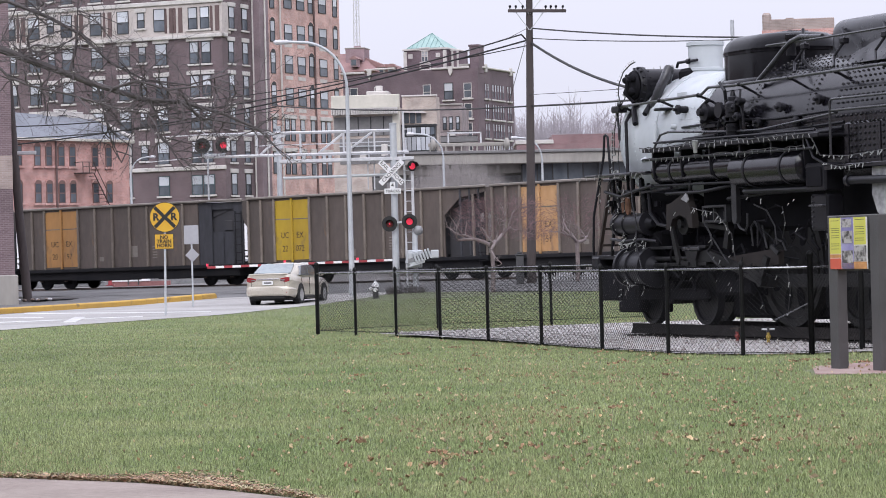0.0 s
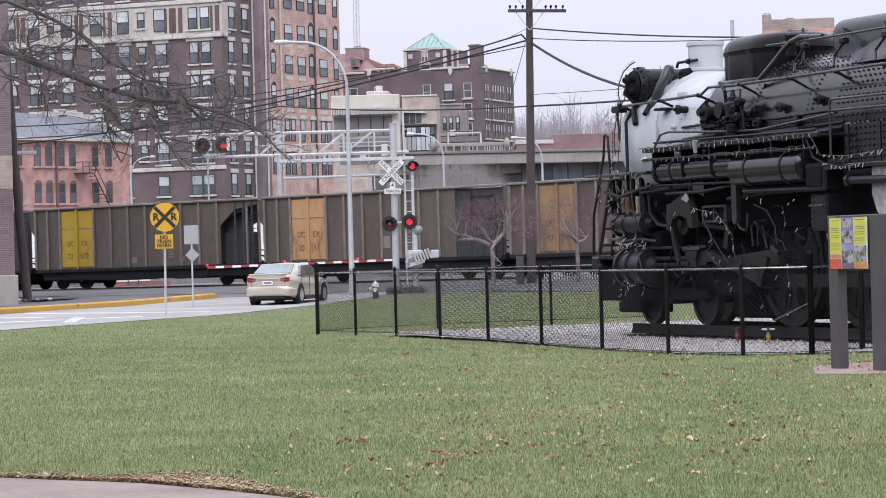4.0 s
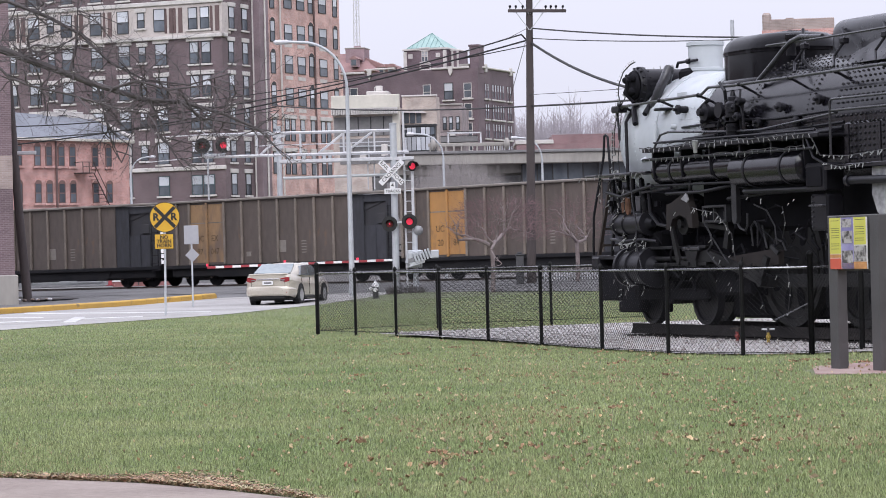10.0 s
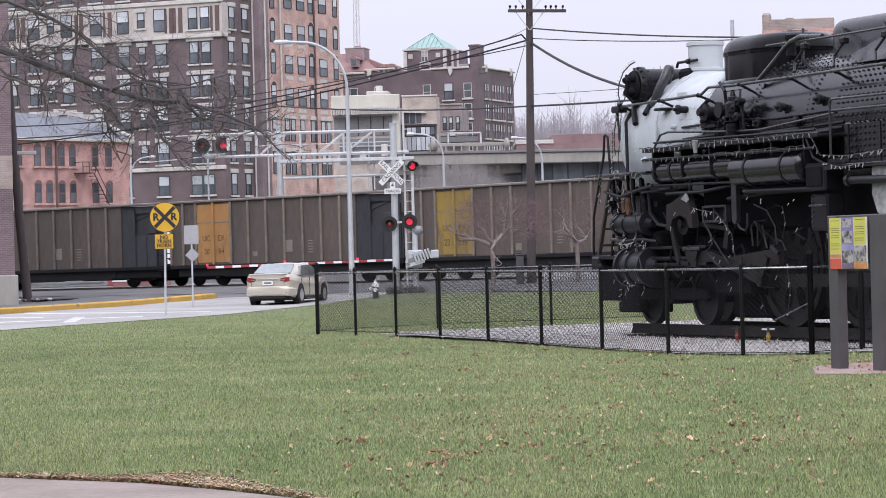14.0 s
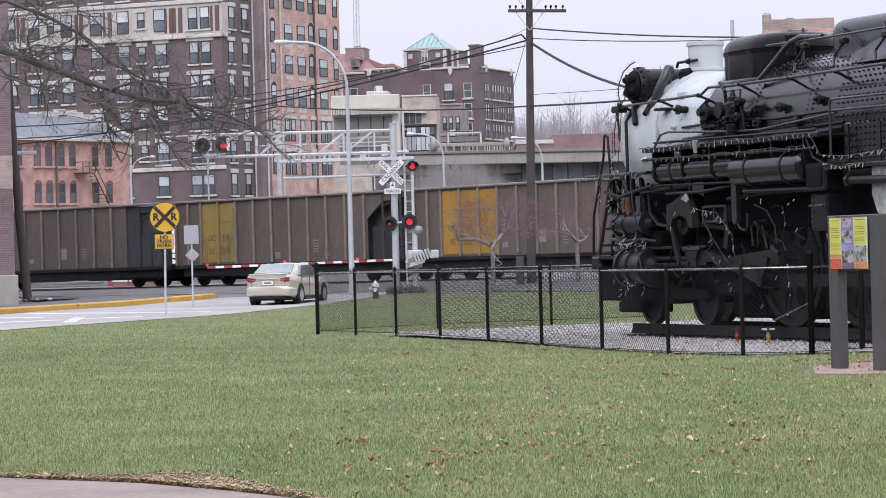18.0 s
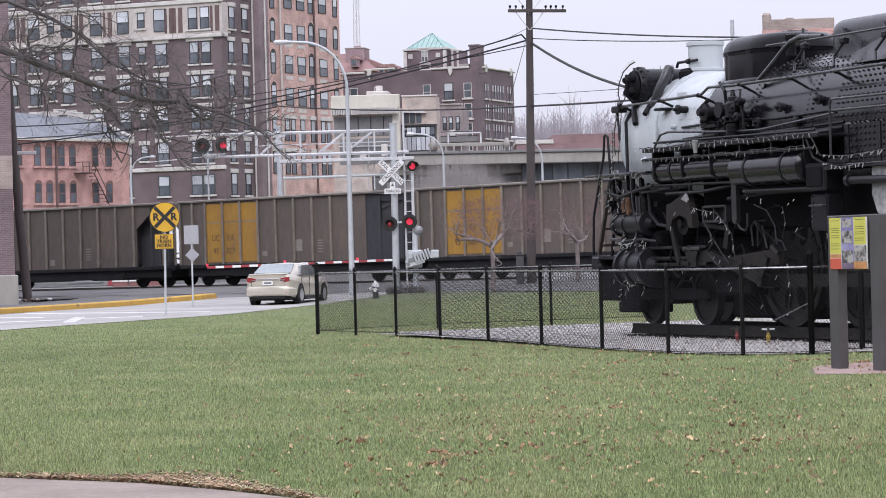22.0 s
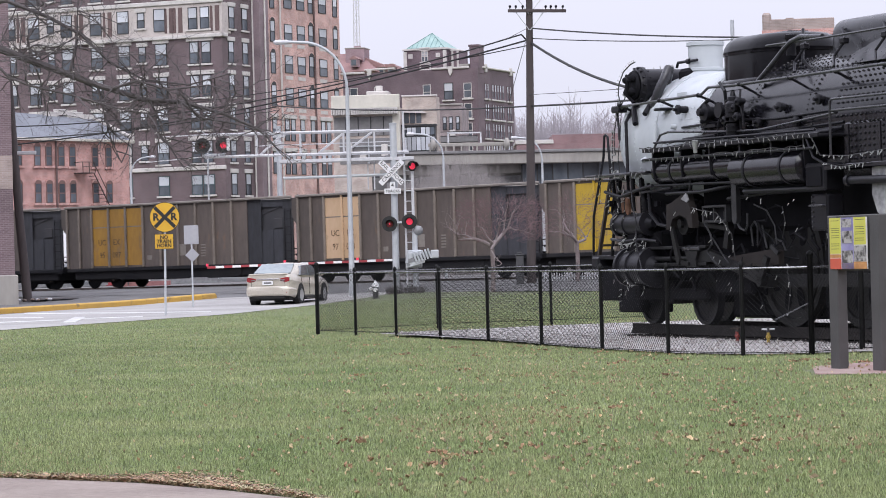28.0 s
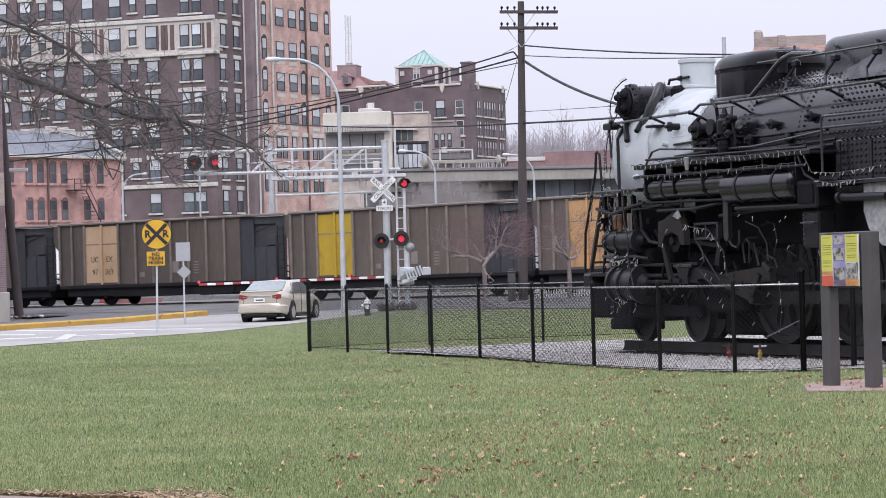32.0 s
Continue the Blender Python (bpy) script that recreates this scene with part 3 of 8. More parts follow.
    part("centre_sill", Build().box(-BODY - .3, .3, -.3, .3, .75, 1.1), UNDER, car)
    part("underframe", Build().box(-BODY + .4, -.4, -1.4, 1.4, .42, SILL, .05), UNDER, car)
    part("bathtub", Build().prism([(-3.35, SILL), (-BODY + 3.35, SILL), (-BODY + 3.55, .5), (-BODY + 3.8, .4), (-3.8, .4), (-3.55, .5)], 1, -1.44, 1.44), UNDER, car, "dark steel tub between the trucks")
    for x in (xe + .42, xe + .98, xe + 1.55) if not ending else ():
        part("end_stake", dark_stake, END_BLUE, car, m=pose(x, HALF - .1, 0))
    for j in range(5):
        part("stencil", Build().box(-9.9, -9.6, HALF - .038, HALF - .03, SILL + .95 - j * .13, SILL + 1.0 - j * .13), CHORD_GREY, car)
    for x in (-5.2, -10.4):
        part("hopper_door", Build().prism([(x - 1.9, SILL), (x + 1.9, SILL), (x + .7, .36), (x - .7, .36)], 1, -1.2, 1.2), UNDER, car)
    part("marker_bracket", Build().box(-.1, .2, HALF - .1, HALF - .06, SILL + .3, SILL + .4), UNDER, car)
    for xt in (-2.05, -BODY + 2.05):
        truck = part("truck", Build().box(xt - .2, xt + .2, -1.1, 1.1, .4, .75, .04), UNDER, car)
        for y in (1.02, -1.02):
            part("side_frame", Build().prism([(xt - 1.15, .38), (xt - 1.15, .58), (xt - .45, .72), (xt + .45, .72), (xt + 1.15, .58), (xt + 1.15, .38), (xt + .5, .28), (xt - .5, .28)], 1, y - .06, y + .06), UNDER, truck)
            for xw in (xt - .89, xt + .89):
                part("journal_box", Build().cyl((xw, y + (.05 if y > 0 else -.05), .45), (xw, y + (.16 if y > 0 else -.16), .45), .1, seg=10), RAIL_STEEL, truck)
        for xw in (xt - .89, xt + .89):
            part("wheelset", WHEELSET, UNDER, truck, m=pose(xw, 0, .45))
    part("coupler", Build().box(-.1, .26, -.12, .12, .72, .98, .04), UNDER, car)
    part("coupler", Build().box(xe - .24, xe + .1, -.12, .12, .72, .98, .04), UNDER, car)
    return car


# car lengths that have gone by the reference point, against time
PASSED = [(-4.3, -1.0), (0.0, 0.0), (1.5, 0.347), (4.0, 0.931), (8.0, 1.881), (10.0, 2.362), (13.0, 3.091), (16.5, 3.945), (18.0, 4.313),
          (20.0, 4.802), (22.0, 5.294), (25.0, 6.042), (28.0, 6.79), (30.0, 7.287), (32.8, 7.985)]
REF_S = 4.08


def passed(t):
    for (a, pa), (b, pb) in zip(PASSED, PASSED[1:]):
        if t <= b:
            k = (t - a) / (b - a)
            return pa + (pb - pa) * k
    return 8.0


train = [coal_car(k, spec) for k, spec in enumerate(CARS)]


def train_rows(k):
    rows = []
    for i in range(0, 33):
        s = REF_S + CAR_PITCH * (passed(i) - (k - 2))
        fx, fy, _ = track_at(s)
        bx, by, _ = track_at(s - BODY)
        a = math.atan2(fy - by, fx - bx)
        dip = math.atan2(grade(s - BODY) - grade(s), BODY)
        rows.append((i, Matrix.LocRotScale((fx, fy, 0.45 + grade(s)), Euler((0, dip, a)), None)))
    return rows


def motions():
    for k, car in enumerate(train):
        walk(car, train_rows(k))
        for truck in [p for p in car.children if p.name.startswith("truck")]:
            for axle in [p for p in truck.children if p.name.startswith("wheelset")]:
                walk(axle, [(i * 4 / 30, Matrix.Translation(axle.location) @ Matrix.Rotation(CAR_PITCH * passed(i * 4 / 30) / .45, 4, "Y")) for i in range(241)])


# ---- the steam locomotive on its plinth ----
# Its own axes: x towards the tender from the stack, y away from the lawn, z up from the rail.
LOCO = pose(4.6, 50.5, 0.24, 0, 0, -67)
loco = thing("steam_locomotive", "black preserved steam locomotive with a silver smokebox", "locomotive", LOCO)
# A point on the lawn side has a negative y.


def lp(name, b, mat, label="", parent=None, smooth=35, kind=""):
    return part(name, b, mat, parent or loco, label, smooth, kind)


BC = 3.17
smokebox = lp("smokebox", Build().lathe((-1.2, 0, BC), (1, 0, 0), [(-.16, .55), (-.12, .8), (-.06, .98), (0, 1.09), (.03, 1.1), (.06, 1.1), (1.5, 1.1), (3.02, 1.1)], 64), SILVER, "silver painted smokebox")
for x in (-1.1, .12, 1.72):
    lp("band", Build().lathe((x, 0, BC), (1, 0, 0), [(0, 1.1), (0, 1.118), (.07, 1.118), (.07, 1.1)], 64), SILVER, "", smokebox)
lp("boiler", Build().lathe((1.84, 0, BC), (1, 0, 0), [(0, 1.06), (0, 1.1), (1.7, 1.115), (1.72, 1.13), (3.6, 1.15), (3.62, 1.165), (9.5, 1.2)], 64), BOILER_BLACK, "glossy black riveted boiler barrel")
for x, r in ((3.5, 1.128), (5.4, 1.165)):
    lp("band", Build().lathe((x, 0, BC), (1, 0, 0), [(0, r - .02), (0, r), (.1, r), (.1, r - .02)], 64), BOILER_BLACK)


def rivet(b, x, a, r, size=.016):
    """A rivet head at the angle a (0 on the lawn side, 90 on the crown)."""
    c, s = math.cos(radians(a)), math.sin(radians(a))
    n = Vector((0, -c, s))
    p = Vector((x, -c * r, BC + s * r))
    t1, t2 = Vector((1, 0, 0)), n.cross(Vector((1, 0, 0)))
    ring = [p + (t1 * math.cos(k * math.pi / 3) + t2 * math.sin(k * math.pi / 3)) * size for k in range(6)]
    top = [p + n * size * .8 + (q - p) * .5 for q in ring]
    b.add([tuple(q) for q in ring + top], [(i, (i + 1) % 6, 6 + (i + 1) % 6, 6 + i) for i in range(6)] + [(6, 7, 8, 9, 10, 11)])


b = Build()
for x, r in ((-1.06, 1.118), (.155, 1.118), (1.64, 1.1), (1.755, 1.118), (1.87, 1.103)):
    for a in range(-30, 150, 5):
        rivet(b, x, a, r)
for i in range(4):
    for j in range(3):
        rivet(b, 1.1 + i * .12, 14 + j * 5, 1.1)
for i in range(26):
    for j in range(3):
        rivet(b, -.95 + i * .1, 58 + j * 5, 1.1, .012)
lp("rivet_field", b, SILVER, kind="stuff")
b = Build()
for x, r in ((3.47, 1.13), (3.64, 1.13), (5.37, 1.15), (5.54, 1.168)):
    for a in range(-30, 150, 4):
        rivet(b, x, a, r + .004, .022)
for row, (x0, x1) in enumerate(((3.8, 7.9), (3.9, 7.9), (4.0, 7.9), (3.8, 7.9), (4.4, 7.9))):
    for i in range(int((x1 - x0) / .15)):
        rivet(b, x0 + i * .15 + (row % 2) * .07, 46 + row * 6, 1.155 + i * .0008, .024)
for row in range(10):
    for i in range(14):
        rivet(b, 6.3 + i * .14, 2 + row * 5, 1.18, .022)
lp("rivet_field", b, BOILER_BLACK, kind="stuff")

b = Build()
for a in range(-34, 60, 4):
    rivet(b, -.62, a, 1.1, .013)
lp("rivet_field", b, SILVER, kind="stuff")
lp("access_plate", Build().box(.66, .92, -.92, -.86, 3.78, 3.92, .01), SILVER, "small silver access plate", smokebox)
for x, a in ((.9, 8), (1.3, -6), (-.3, -18)):
    c_, s_ = math.cos(radians(a)), math.sin(radians(a))
    lp("stud_fitting", Build().cyl((x, -1.08 * c_, BC + 1.08 * s_), (x, -1.2 * c_, BC + 1.2 * s_), .05, .035, 10), SILVER, "", smokebox)
lp("chimney", Build().lathe((0, 0, BC), (0, 0, 1), [(.95, .52), (1.05, .42), (1.12, .34), (1.14, .31), (1.16, .33), (1.2, .33), (1.21, .295), (1.58, .3), (1.59, .325), (1.65, .325), (1.66, .27), (1.4, .25), (1.35, .0)], 40), SILVER, "silver smokestack")


def capsule(x0, x1, hw, z0, z1, rnd, n=12, flare=1.06):
    """A long dome with upright sides and a rounded top."""
    loops = []
    prof = [(z0, flare), (z0 + .06, 1.0), (z1 - rnd, 1.0)] + [(z1 - rnd + rnd * math.sin(radians(a)), 1 - (rnd / hw) * (1 - math.cos(radians(a)))) for a in (20, 40, 60, 75, 90)]
    for z, k in prof:
        ring = []
        sh = hw * (1 - k)
        for side in (0, 1):
            for i in range(n + 1):
                t = radians(-90 + 180 * i / n) + (math.pi if side == 0 else 0)
                cx = (x0 + hw) if side == 0 else (x1 - hw)
                ring.append((cx + (hw - sh) * math.cos(t), (hw - sh) * math.sin(t), z))
        loops.append(ring)
    return Build().loft(loops)


lp("sand_dome", capsule(1.52, 3.72, .785, 3.88, 4.6, .15), DOME_BLACK, "long black sand dome")
lp("dome_cap", capsule(1.5, 3.74, .805, 4.42, 4.73, .28, flare=1.0), DOME_BLACK, "rounded cap of the sand dome")
lp("sand_hatch", Build().lathe((2.2, 0, 4.71), (0, 0, 1), [(0, .22), (.05, .22), (.07, .16)], 20).box(2.5, 3.2, -.2, .2, 4.7, 4.77, .02), BOILER_BLACK)
lp("steam_dome", capsule(4.85, 9.2, .6, 4.05, 4.76, .2), STEAM_DOME, "weathered grey-black steam dome casing")
lp("dome_flare", Build().loft([[(7.03 + (2.2 + k) * math.cos(2 * math.pi * i / 40), (.6 + k) * math.sin(2 * math.pi * i / 40), z) for i in range(40)] for k, z in ((.26, 4.02), (.22, 4.08), (.12, 4.16), (.04, 4.28), (.0, 4.4))]), STEAM_DOME)
for x in (4.4, 5.6, 6.8):
    lp("dome_pipe", Build().tube([(x, -.62, 4.6), (x + .3, -.75, 4.4), (x + .2, -.9, 4.15), (x + .45, -1.05, 3.98)], .022, 8), BLACK_IRON)
    lp("pipe_clip", Build().box(x + .22, x + .38, -.82, -.72, 4.34, 4.44, .02), BLACK_IRON)
lp("dome_rod", Build().tube([(3.63, -.85, 4.48), (5.54, -.85, 4.47), (8.4, -.85, 4.49)], .02, 6), PIPE_GREY, "thin rod along the domes")
lp("turret", Build().lathe((3.98, -.6, 4.3), (0, 0, 1), [(0, .08), (.24, .08), (.27, .1), (.33, .1), (.34, .05)], 14), BLACK_IRON)

heater = lp("feedwater_heater", Build().lathe((-.72, -1.02, 4.12), (0, 1, 0), [(0, .2), (.0, .27), (.05, .3), (.08, .33), (.14, .33), (.15, .29), (1.95, .29), (1.96, .33), (2.02, .33)], 32), BLACK_IRON, "black feedwater heater across the smokebox top")
b = Build()
for k in range(14):
    a = 2 * math.pi * k / 14
    b.cyl((-.72 + .305 * math.cos(a), -1.0, 4.12 + .305 * math.sin(a)), (-.72 + .305 * math.cos(a), -.84, 4.12 + .305 * math.sin(a)), .018, seg=6)
lp("bolt_circle", b, BLACK_IRON, "", heater, kind="stuff")
lp("end_cover", Build().lathe((-.72, -1.04, 4.12), (0, -1, 0), [(0, .25), (.05, .22), (.08, .1)], 20).ball((-.86, -1.12, 4.22), .06).ball((-.58, -1.12, 4.24), .07).ball((-.6, -1.13, 4.02), .065).ball((-.84, -1.13, 4.0), .05).box(-.8, -.64, -1.14, -1.0, 3.95, 4.29, .02).box(-.95, -.6, -1.12, -1.02, 4.02, 4.08, .02).tube([(-.85, -1.1, 4.3), (-.7, -1.16, 4.2), (-.75, -1.15, 3.95), (-.6, -1.1, 3.82)], .03), DULL_BLACK, "", heater)
lp("heater_pipe", Build().tube([(-.45, -.55, 4.12), (-.2, -.6, 4.38), (-.05, -.7, 4.36), (-.02, -.78, 4.22), (-.1, -.86, 4.02), (-.2, -.9, 3.8), (-.26, -.86, 3.62)], .085, 14), PIPE_GREY, "worn grey elbow pipe")
lp("heater_pipe", Build().tube([(-.9, -.9, 3.85), (-.7, -1.05, 3.7), (-.5, -1.13, 3.45)], .05, 10), BLACK_IRON)
lp("heater_pipe", Build().tube([(-.55, -.7, 3.88), (-.3, -.95, 3.75), (-.2, -1.1, 3.6)], .045, 10), BLACK_IRON)
lp("saddle", Build().box(-1.0, -.4, -.7, .7, 3.95, 4.1, .05).box(-.3, .1, -.4, .6, 4.0, 4.38, .06), DULL_BLACK)
lp("top_rod", Build().tube([(-.5, -.3, 4.42), (-.45, -.3, 4.5), (.25, -.3, 4.5)], .025, 8).cyl((-.1, -.3, 4.5), (0, -.3, 4.5), .045), BLACK_IRON)

# pop hoop of string lights over the smokebox front
hoop = lp("light_hoop", Build().tube([(-1.3, -1.15 * math.cos(radians(a)), BC + 1.28 * math.sin(radians(a))) for a in range(-10, 96, 7)], .011, 6), WIRE, "wire hoop with small bulbs")
b = Build()
for a in range(-10, 96, 6):
    c, s = math.cos(radians(a)), math.sin(radians(a))
    b.cyl((-1.3, -1.15 * c, BC + 1.28 * s), (-1.3, -1.23 * c, BC + 1.36 * s), .014, .006, 6)
lp("bulb_garland", b, BULB, "", hoop, kind="stuff")

arc = [(-.62, 4.52), (-.8, 4.49), (-1.07, 4.38), (-1.25, 4.19), (-1.29, 4.0), (-1.2, 3.83)]
hoop = lp("light_hoop", Build().tube([(x, -1.05, z) for x, z in arc], .011, 6), WIRE, "wire hoop with small bulbs")
b = Build()
for (x0, z0), (x1, z1) in zip(arc, arc[1:]):
    for k in (.1, .45, .8):
        x, z = x0 + (x1 - x0) * k, z0 + (z1 - z0) * k
        b.cyl((x, -1.05, z), (x + (x + .5) * .07, -1.07, z + (z - 4.1) * .08 + .01), .009, .005, 6)
lp("bulb_garland", b, BULB, "", hoop, kind="stuff")

# handrails
lp("handrail", Build().tube([(-1.25, -1.0, 3.74), (-.9, -1.2, 3.77), (2.1, -1.22, 3.8), (2.3, -1.2, 3.9), (3.2, -1.22, 3.88), (8.2, -1.27, 3.9)], .024, 8), PIPE_GREY, "long handrail along the boiler")
for x in (-.9, .6, 2.0, 3.4, 5.0, 6.4, 7.8):
    lp("handrail_post", Build().cyl((x, -.95, 3.68 if x < 2.2 else 3.75), (x, -1.23, 3.79 if x < 2.2 else 3.885), .02, .025, 8).ball((x, -1.23, 3.79 if x < 2.2 else 3.885), .04), BLACK_IRON)
lp("lower_handrail", Build().tube([(.5, -1.3, 2.98), (.75, -1.3, 3.2), (1.0, -1.28, 3.24), (3.4, -1.3, 3.13), (4.2, -1.3, 3.12), (6.55, -1.32, 3.26), (6.7, -1.5, 3.28), (8.4, -1.5, 3.27)], .02, 8), PIPE_GREY)
lp("upper_handrail", Build().tube([(6.65, -1.5, 2.6), (6.65, -1.5, 3.42), (6.72, -1.5, 3.45), (8.4, -1.5, 3.44)], .02, 8), PIPE_GREY)
lp("sand_pipe", Build().tube([(5.3, -.8, 4.5), (4.73, -.85, 4.54), (4.4, -.85, 4.48), (4.2, -.86, 4.38), (3.87, -.9, 4.16), (3.5, -.95, 3.92)], .042, 10), PIPE_GREY)
lp("dome_skirt", capsule(1.48, 3.78, .84, 3.84, 4.02, .05), BOILER_BLACK)
lp("sand_pipe", Build().tube([(4.2, -.5, 4.7), (4.6, -.75, 4.2), (4.8, -.7, 4.0)], .025, 8), BLACK_IRON)
lp("front_pipe", Build().tube([(-.95, -.95, 3.72), (-.8, -1.16, 3.5), (-.75, -1.18, 2.9), (-.7, -1.2, 2.3)], .03, 8), BLACK_IRON)
lp("lubricator_line", Build().tube([(.3, -1.15, 3.4), (.32, -1.2, 2.8), (.3, -1.15, 2.4)], .035, 8), SILVER)
lp("step_bracket", Build().box(.35, .62, -1.22, -.95, 3.62, 3.67, .02), BLACK_IRON)

# air pump with its cooling fins between smokebox and boiler
pump = lp("air_pump", Build().lathe((3.3, -1.3, 3.0), (0, 0, 1), [(0, .09), (.05, .115), (.26, .115), (.28, .07), (.36, .07), (.38, .12), (.58, .12), (.62, .08), (.68, .08), (.7, .05), (.78, .03)], 24), BLACK_IRON, "black air pump")
for i in range(7):
    lp("fin", Build().lathe((3.3, -1.3, 3.06 + i * .075), (0, 0, 1), [(0, .08), (0, .135), (.016, .135), (.016, .08)], 20), BLACK_IRON, "", pump)
for dx, z0, z1, bend in ((-.32, 3.0, 3.62, .1), (-.2, 3.05, 3.72, -.08), (.2, 3.05, 3.66, .1), (.3, 3.2, 3.78, -.1), (-.55, 3.02, 3.5, .12)):
    lp("pump_pipe", Build().tube([(3.3 + dx, -1.27, z0), (3.3 + dx + bend * .3, -1.3, z0 + .25), (3.3 + dx + bend, -1.28, z1 - .1), (3.3 + dx * .5, -1.24, z1)], .02, 8), BLACK_IRON)
for dx, z in ((.16, 3.5), (.24, 3.36), (-.16, 3.32), (.3, 3.6)):
    lp("pump_fitting", Build().lathe((3.3 + dx, -1.26, z), (0, -1, 0), [(0, .05), (.08, .05), (.09, .07), (.13, .07), (.14, .025), (.18, .025)], 12), BLACK_IRON)
lp("check_valve", Build().lathe((2.2, -1.05, 3.5), (0, -1, 0), [(0, .1), (.12, .1), (.14, .15), (.2, .15), (.21, .06), (.3, .06)], 16).box(2.0, 2.5, -1.2, -1.05, 3.25, 3.3), BLACK_IRON)
lp("valve_body", Build().lathe((2.9, -1.1, 3.5), (0, -1, 0), [(0, .08), (.2, .08), (.21, .13), (.26, .13)], 14), BLACK_IRON)
lp("valve_pipe", Build().tube([(2.9, -1.2, 3.6), (2.95, -1.25, 3.8), (2.7, -1.2, 3.95)], .03), BLACK_IRON)
lp("valve_pipe", Build().tube([(2.1, -1.15, 3.2), (2.05, -1.25, 3.55), (2.3, -1.2, 3.7)], .035), BLACK_IRON)

# running board, with strings of bulbs
board = lp("running_board", Build().box(.7, 6.5, -1.62, -1.12, 2.9, 2.95, .015).box(.7, 6.5, -1.63, -1.6, 2.9, 2.97, .01), BLACK_IRON)
lp("board_pipe", Build().cyl((.7, -1.62, 2.78), (6.4, -1.62, 2.74), .022, seg=8), BLACK_IRON)
lp("board_pipe", Build().cyl((.9, -1.5, 3.06), (6.2, -1.5, 3.02), .02, seg=8), BLACK_IRON)
for z_, y_, r_ in ((3.02, -1.12, .035), (3.1, -1.1, .028), (3.3, -1.12, .02), (2.98, -1.3, .03)):
    lp("side_pipe", Build().tube([(1.2, y_, z_), (2.6, y_ - .02, z_ + .03), (4.4, y_ - .03, z_ - .02), (6.5, y_ - .06, z_ + .02)], r_, 8), BLACK_IRON)
for x_, z_ in ((2.15, 3.35), (2.6, 3.1), (3.9, 3.25), (4.6, 3.45), (5.1, 3.2), (5.8, 3.5), (1.2, 3.6)):
    lp("boiler_fitting", Build().lathe((x_, -1.02, z_), (0, -1, 0), [(0, .06), (.14, .06), (.15, .085), (.19, .085), (.2, .03), (.26, .03)], 10), BLACK_IRON)
lp("front_board", Build().box(-1.6, .75, -1.6, -1.1, 2.56, 2.6, .015).box(-2.1, -1.2, -1.0, 1.0, 2.5, 2.55, .015), BLACK_IRON)
for z, y, x0, x1, st in ((2.97, -1.65, .65, 6.4, .17), (2.78, -1.64, .8, 6.3, .21), (3.05, -1.35, .9, 6.2, .26), (2.58, -1.62, -1.7, .7, .2)):
    pts, b = [], Build()
    x = x0
    while x < x1:
        zz = z + random.uniform(-.02, .02)
        pts.append((x, y, zz))
        t = random.uniform(-.04, .04)
        b.cyl((x, y, zz - .01), (x + t, y - random.uniform(-.02, .03), zz - .04 - random.uniform(0, .05)), .008, .005, 5)
        x += st * random.uniform(.8, 1.2)
    s_ = lp("light_string", Build().tube(pts, .008, 5), WIRE, "string of small white bulbs")
    lp("bulb_garland", b, BULB, "", s_, kind="stuff")
for x in (.9, 1.9, 2.9, 3.9, 4.9, 5.9):
    lp("board_bracket", Build().prism([(x, 2.9), (x + .05, 2.9), (x + .05, 2.45), (x, 2.75)], 1, -1.55, -1.15), BLACK_IRON)
lp("reflector_tag", Build().cyl((2.7, -1.68, 2.82), (2.72, -1.7, 3.02), .03, .05, 10), BULB)
for x0, x1, z, r, y in ((.8, 3.62, 2.58, .21, -1.32), (3.68, 5.85, 2.49, .255, -1.4)):
    tank = lp("air_reservoir", Build().lathe((x0, y, z), (1, 0, 0), [(-.06, .02), (-.05, r * .5), (-.02, r * .85), (.02, r), (x1 - x0 - .02, r), (x1 - x0 + .02, r * .85), (x1 - x0 + .05, r * .4)], 32), BOILER_BLACK, "glossy black air reservoir")
    for k in (.22, .75):
        lp("strap", Build().lathe((x0 + (x1 - x0) * k, y, z), (1, 0, 0), [(0, r), (0, r + .012), (.06, r + .012), (.06, r)], 32), BLACK_IRON, "", tank)
for pts, r in (([(.6, -1.4, 2.35), (3.4, -1.4, 2.32), (3.6, -1.35, 2.22), (5.6, -1.35, 2.2)], .024), ([(1.2, -1.45, 2.2), (2.4, -1.42, 2.2), (3.3, -1.3, 2.28)], .03),
               ([(3.8, -1.4, 2.16), (6.0, -1.4, 2.14)], .045), ([(.2, -1.4, 2.5), (.3, -1.45, 2.25), (1.3, -1.4, 2.3)], .022), ([(6.1, -1.6, 2.9), (6.3, -1.6, 2.6), (6.6, -1.6, 2.5)], .02)):
    lp("pipe", Build().tube(pts, r, 10), BLACK_IRON)

# firebox side with stay bolts, casing and the grey ash pan
lp("firebox_side", Build().box(6.62, 11.5, -1.26, -.9, 2.45, 3.1, .03).box(6.6, 11.5, -1.6, -1.1, 2.4, 2.47, .01), BOILER_BLACK)
b = Build()
for i in range(15):
    for j in range(7):
        b.ball((6.85 + i * .13 + random.uniform(-.01, .01), -1.26, 2.56 + j * .09), .024, 6)
lp("rivet_field", b, BOILER_BLACK, kind="stuff")
for x in (6.7, 7.6, 8.5):
    lp("casing_seam", Build().box(x, x + .09, -1.275, -1.25, 2.48, 3.08, .008), BOILER_BLACK)
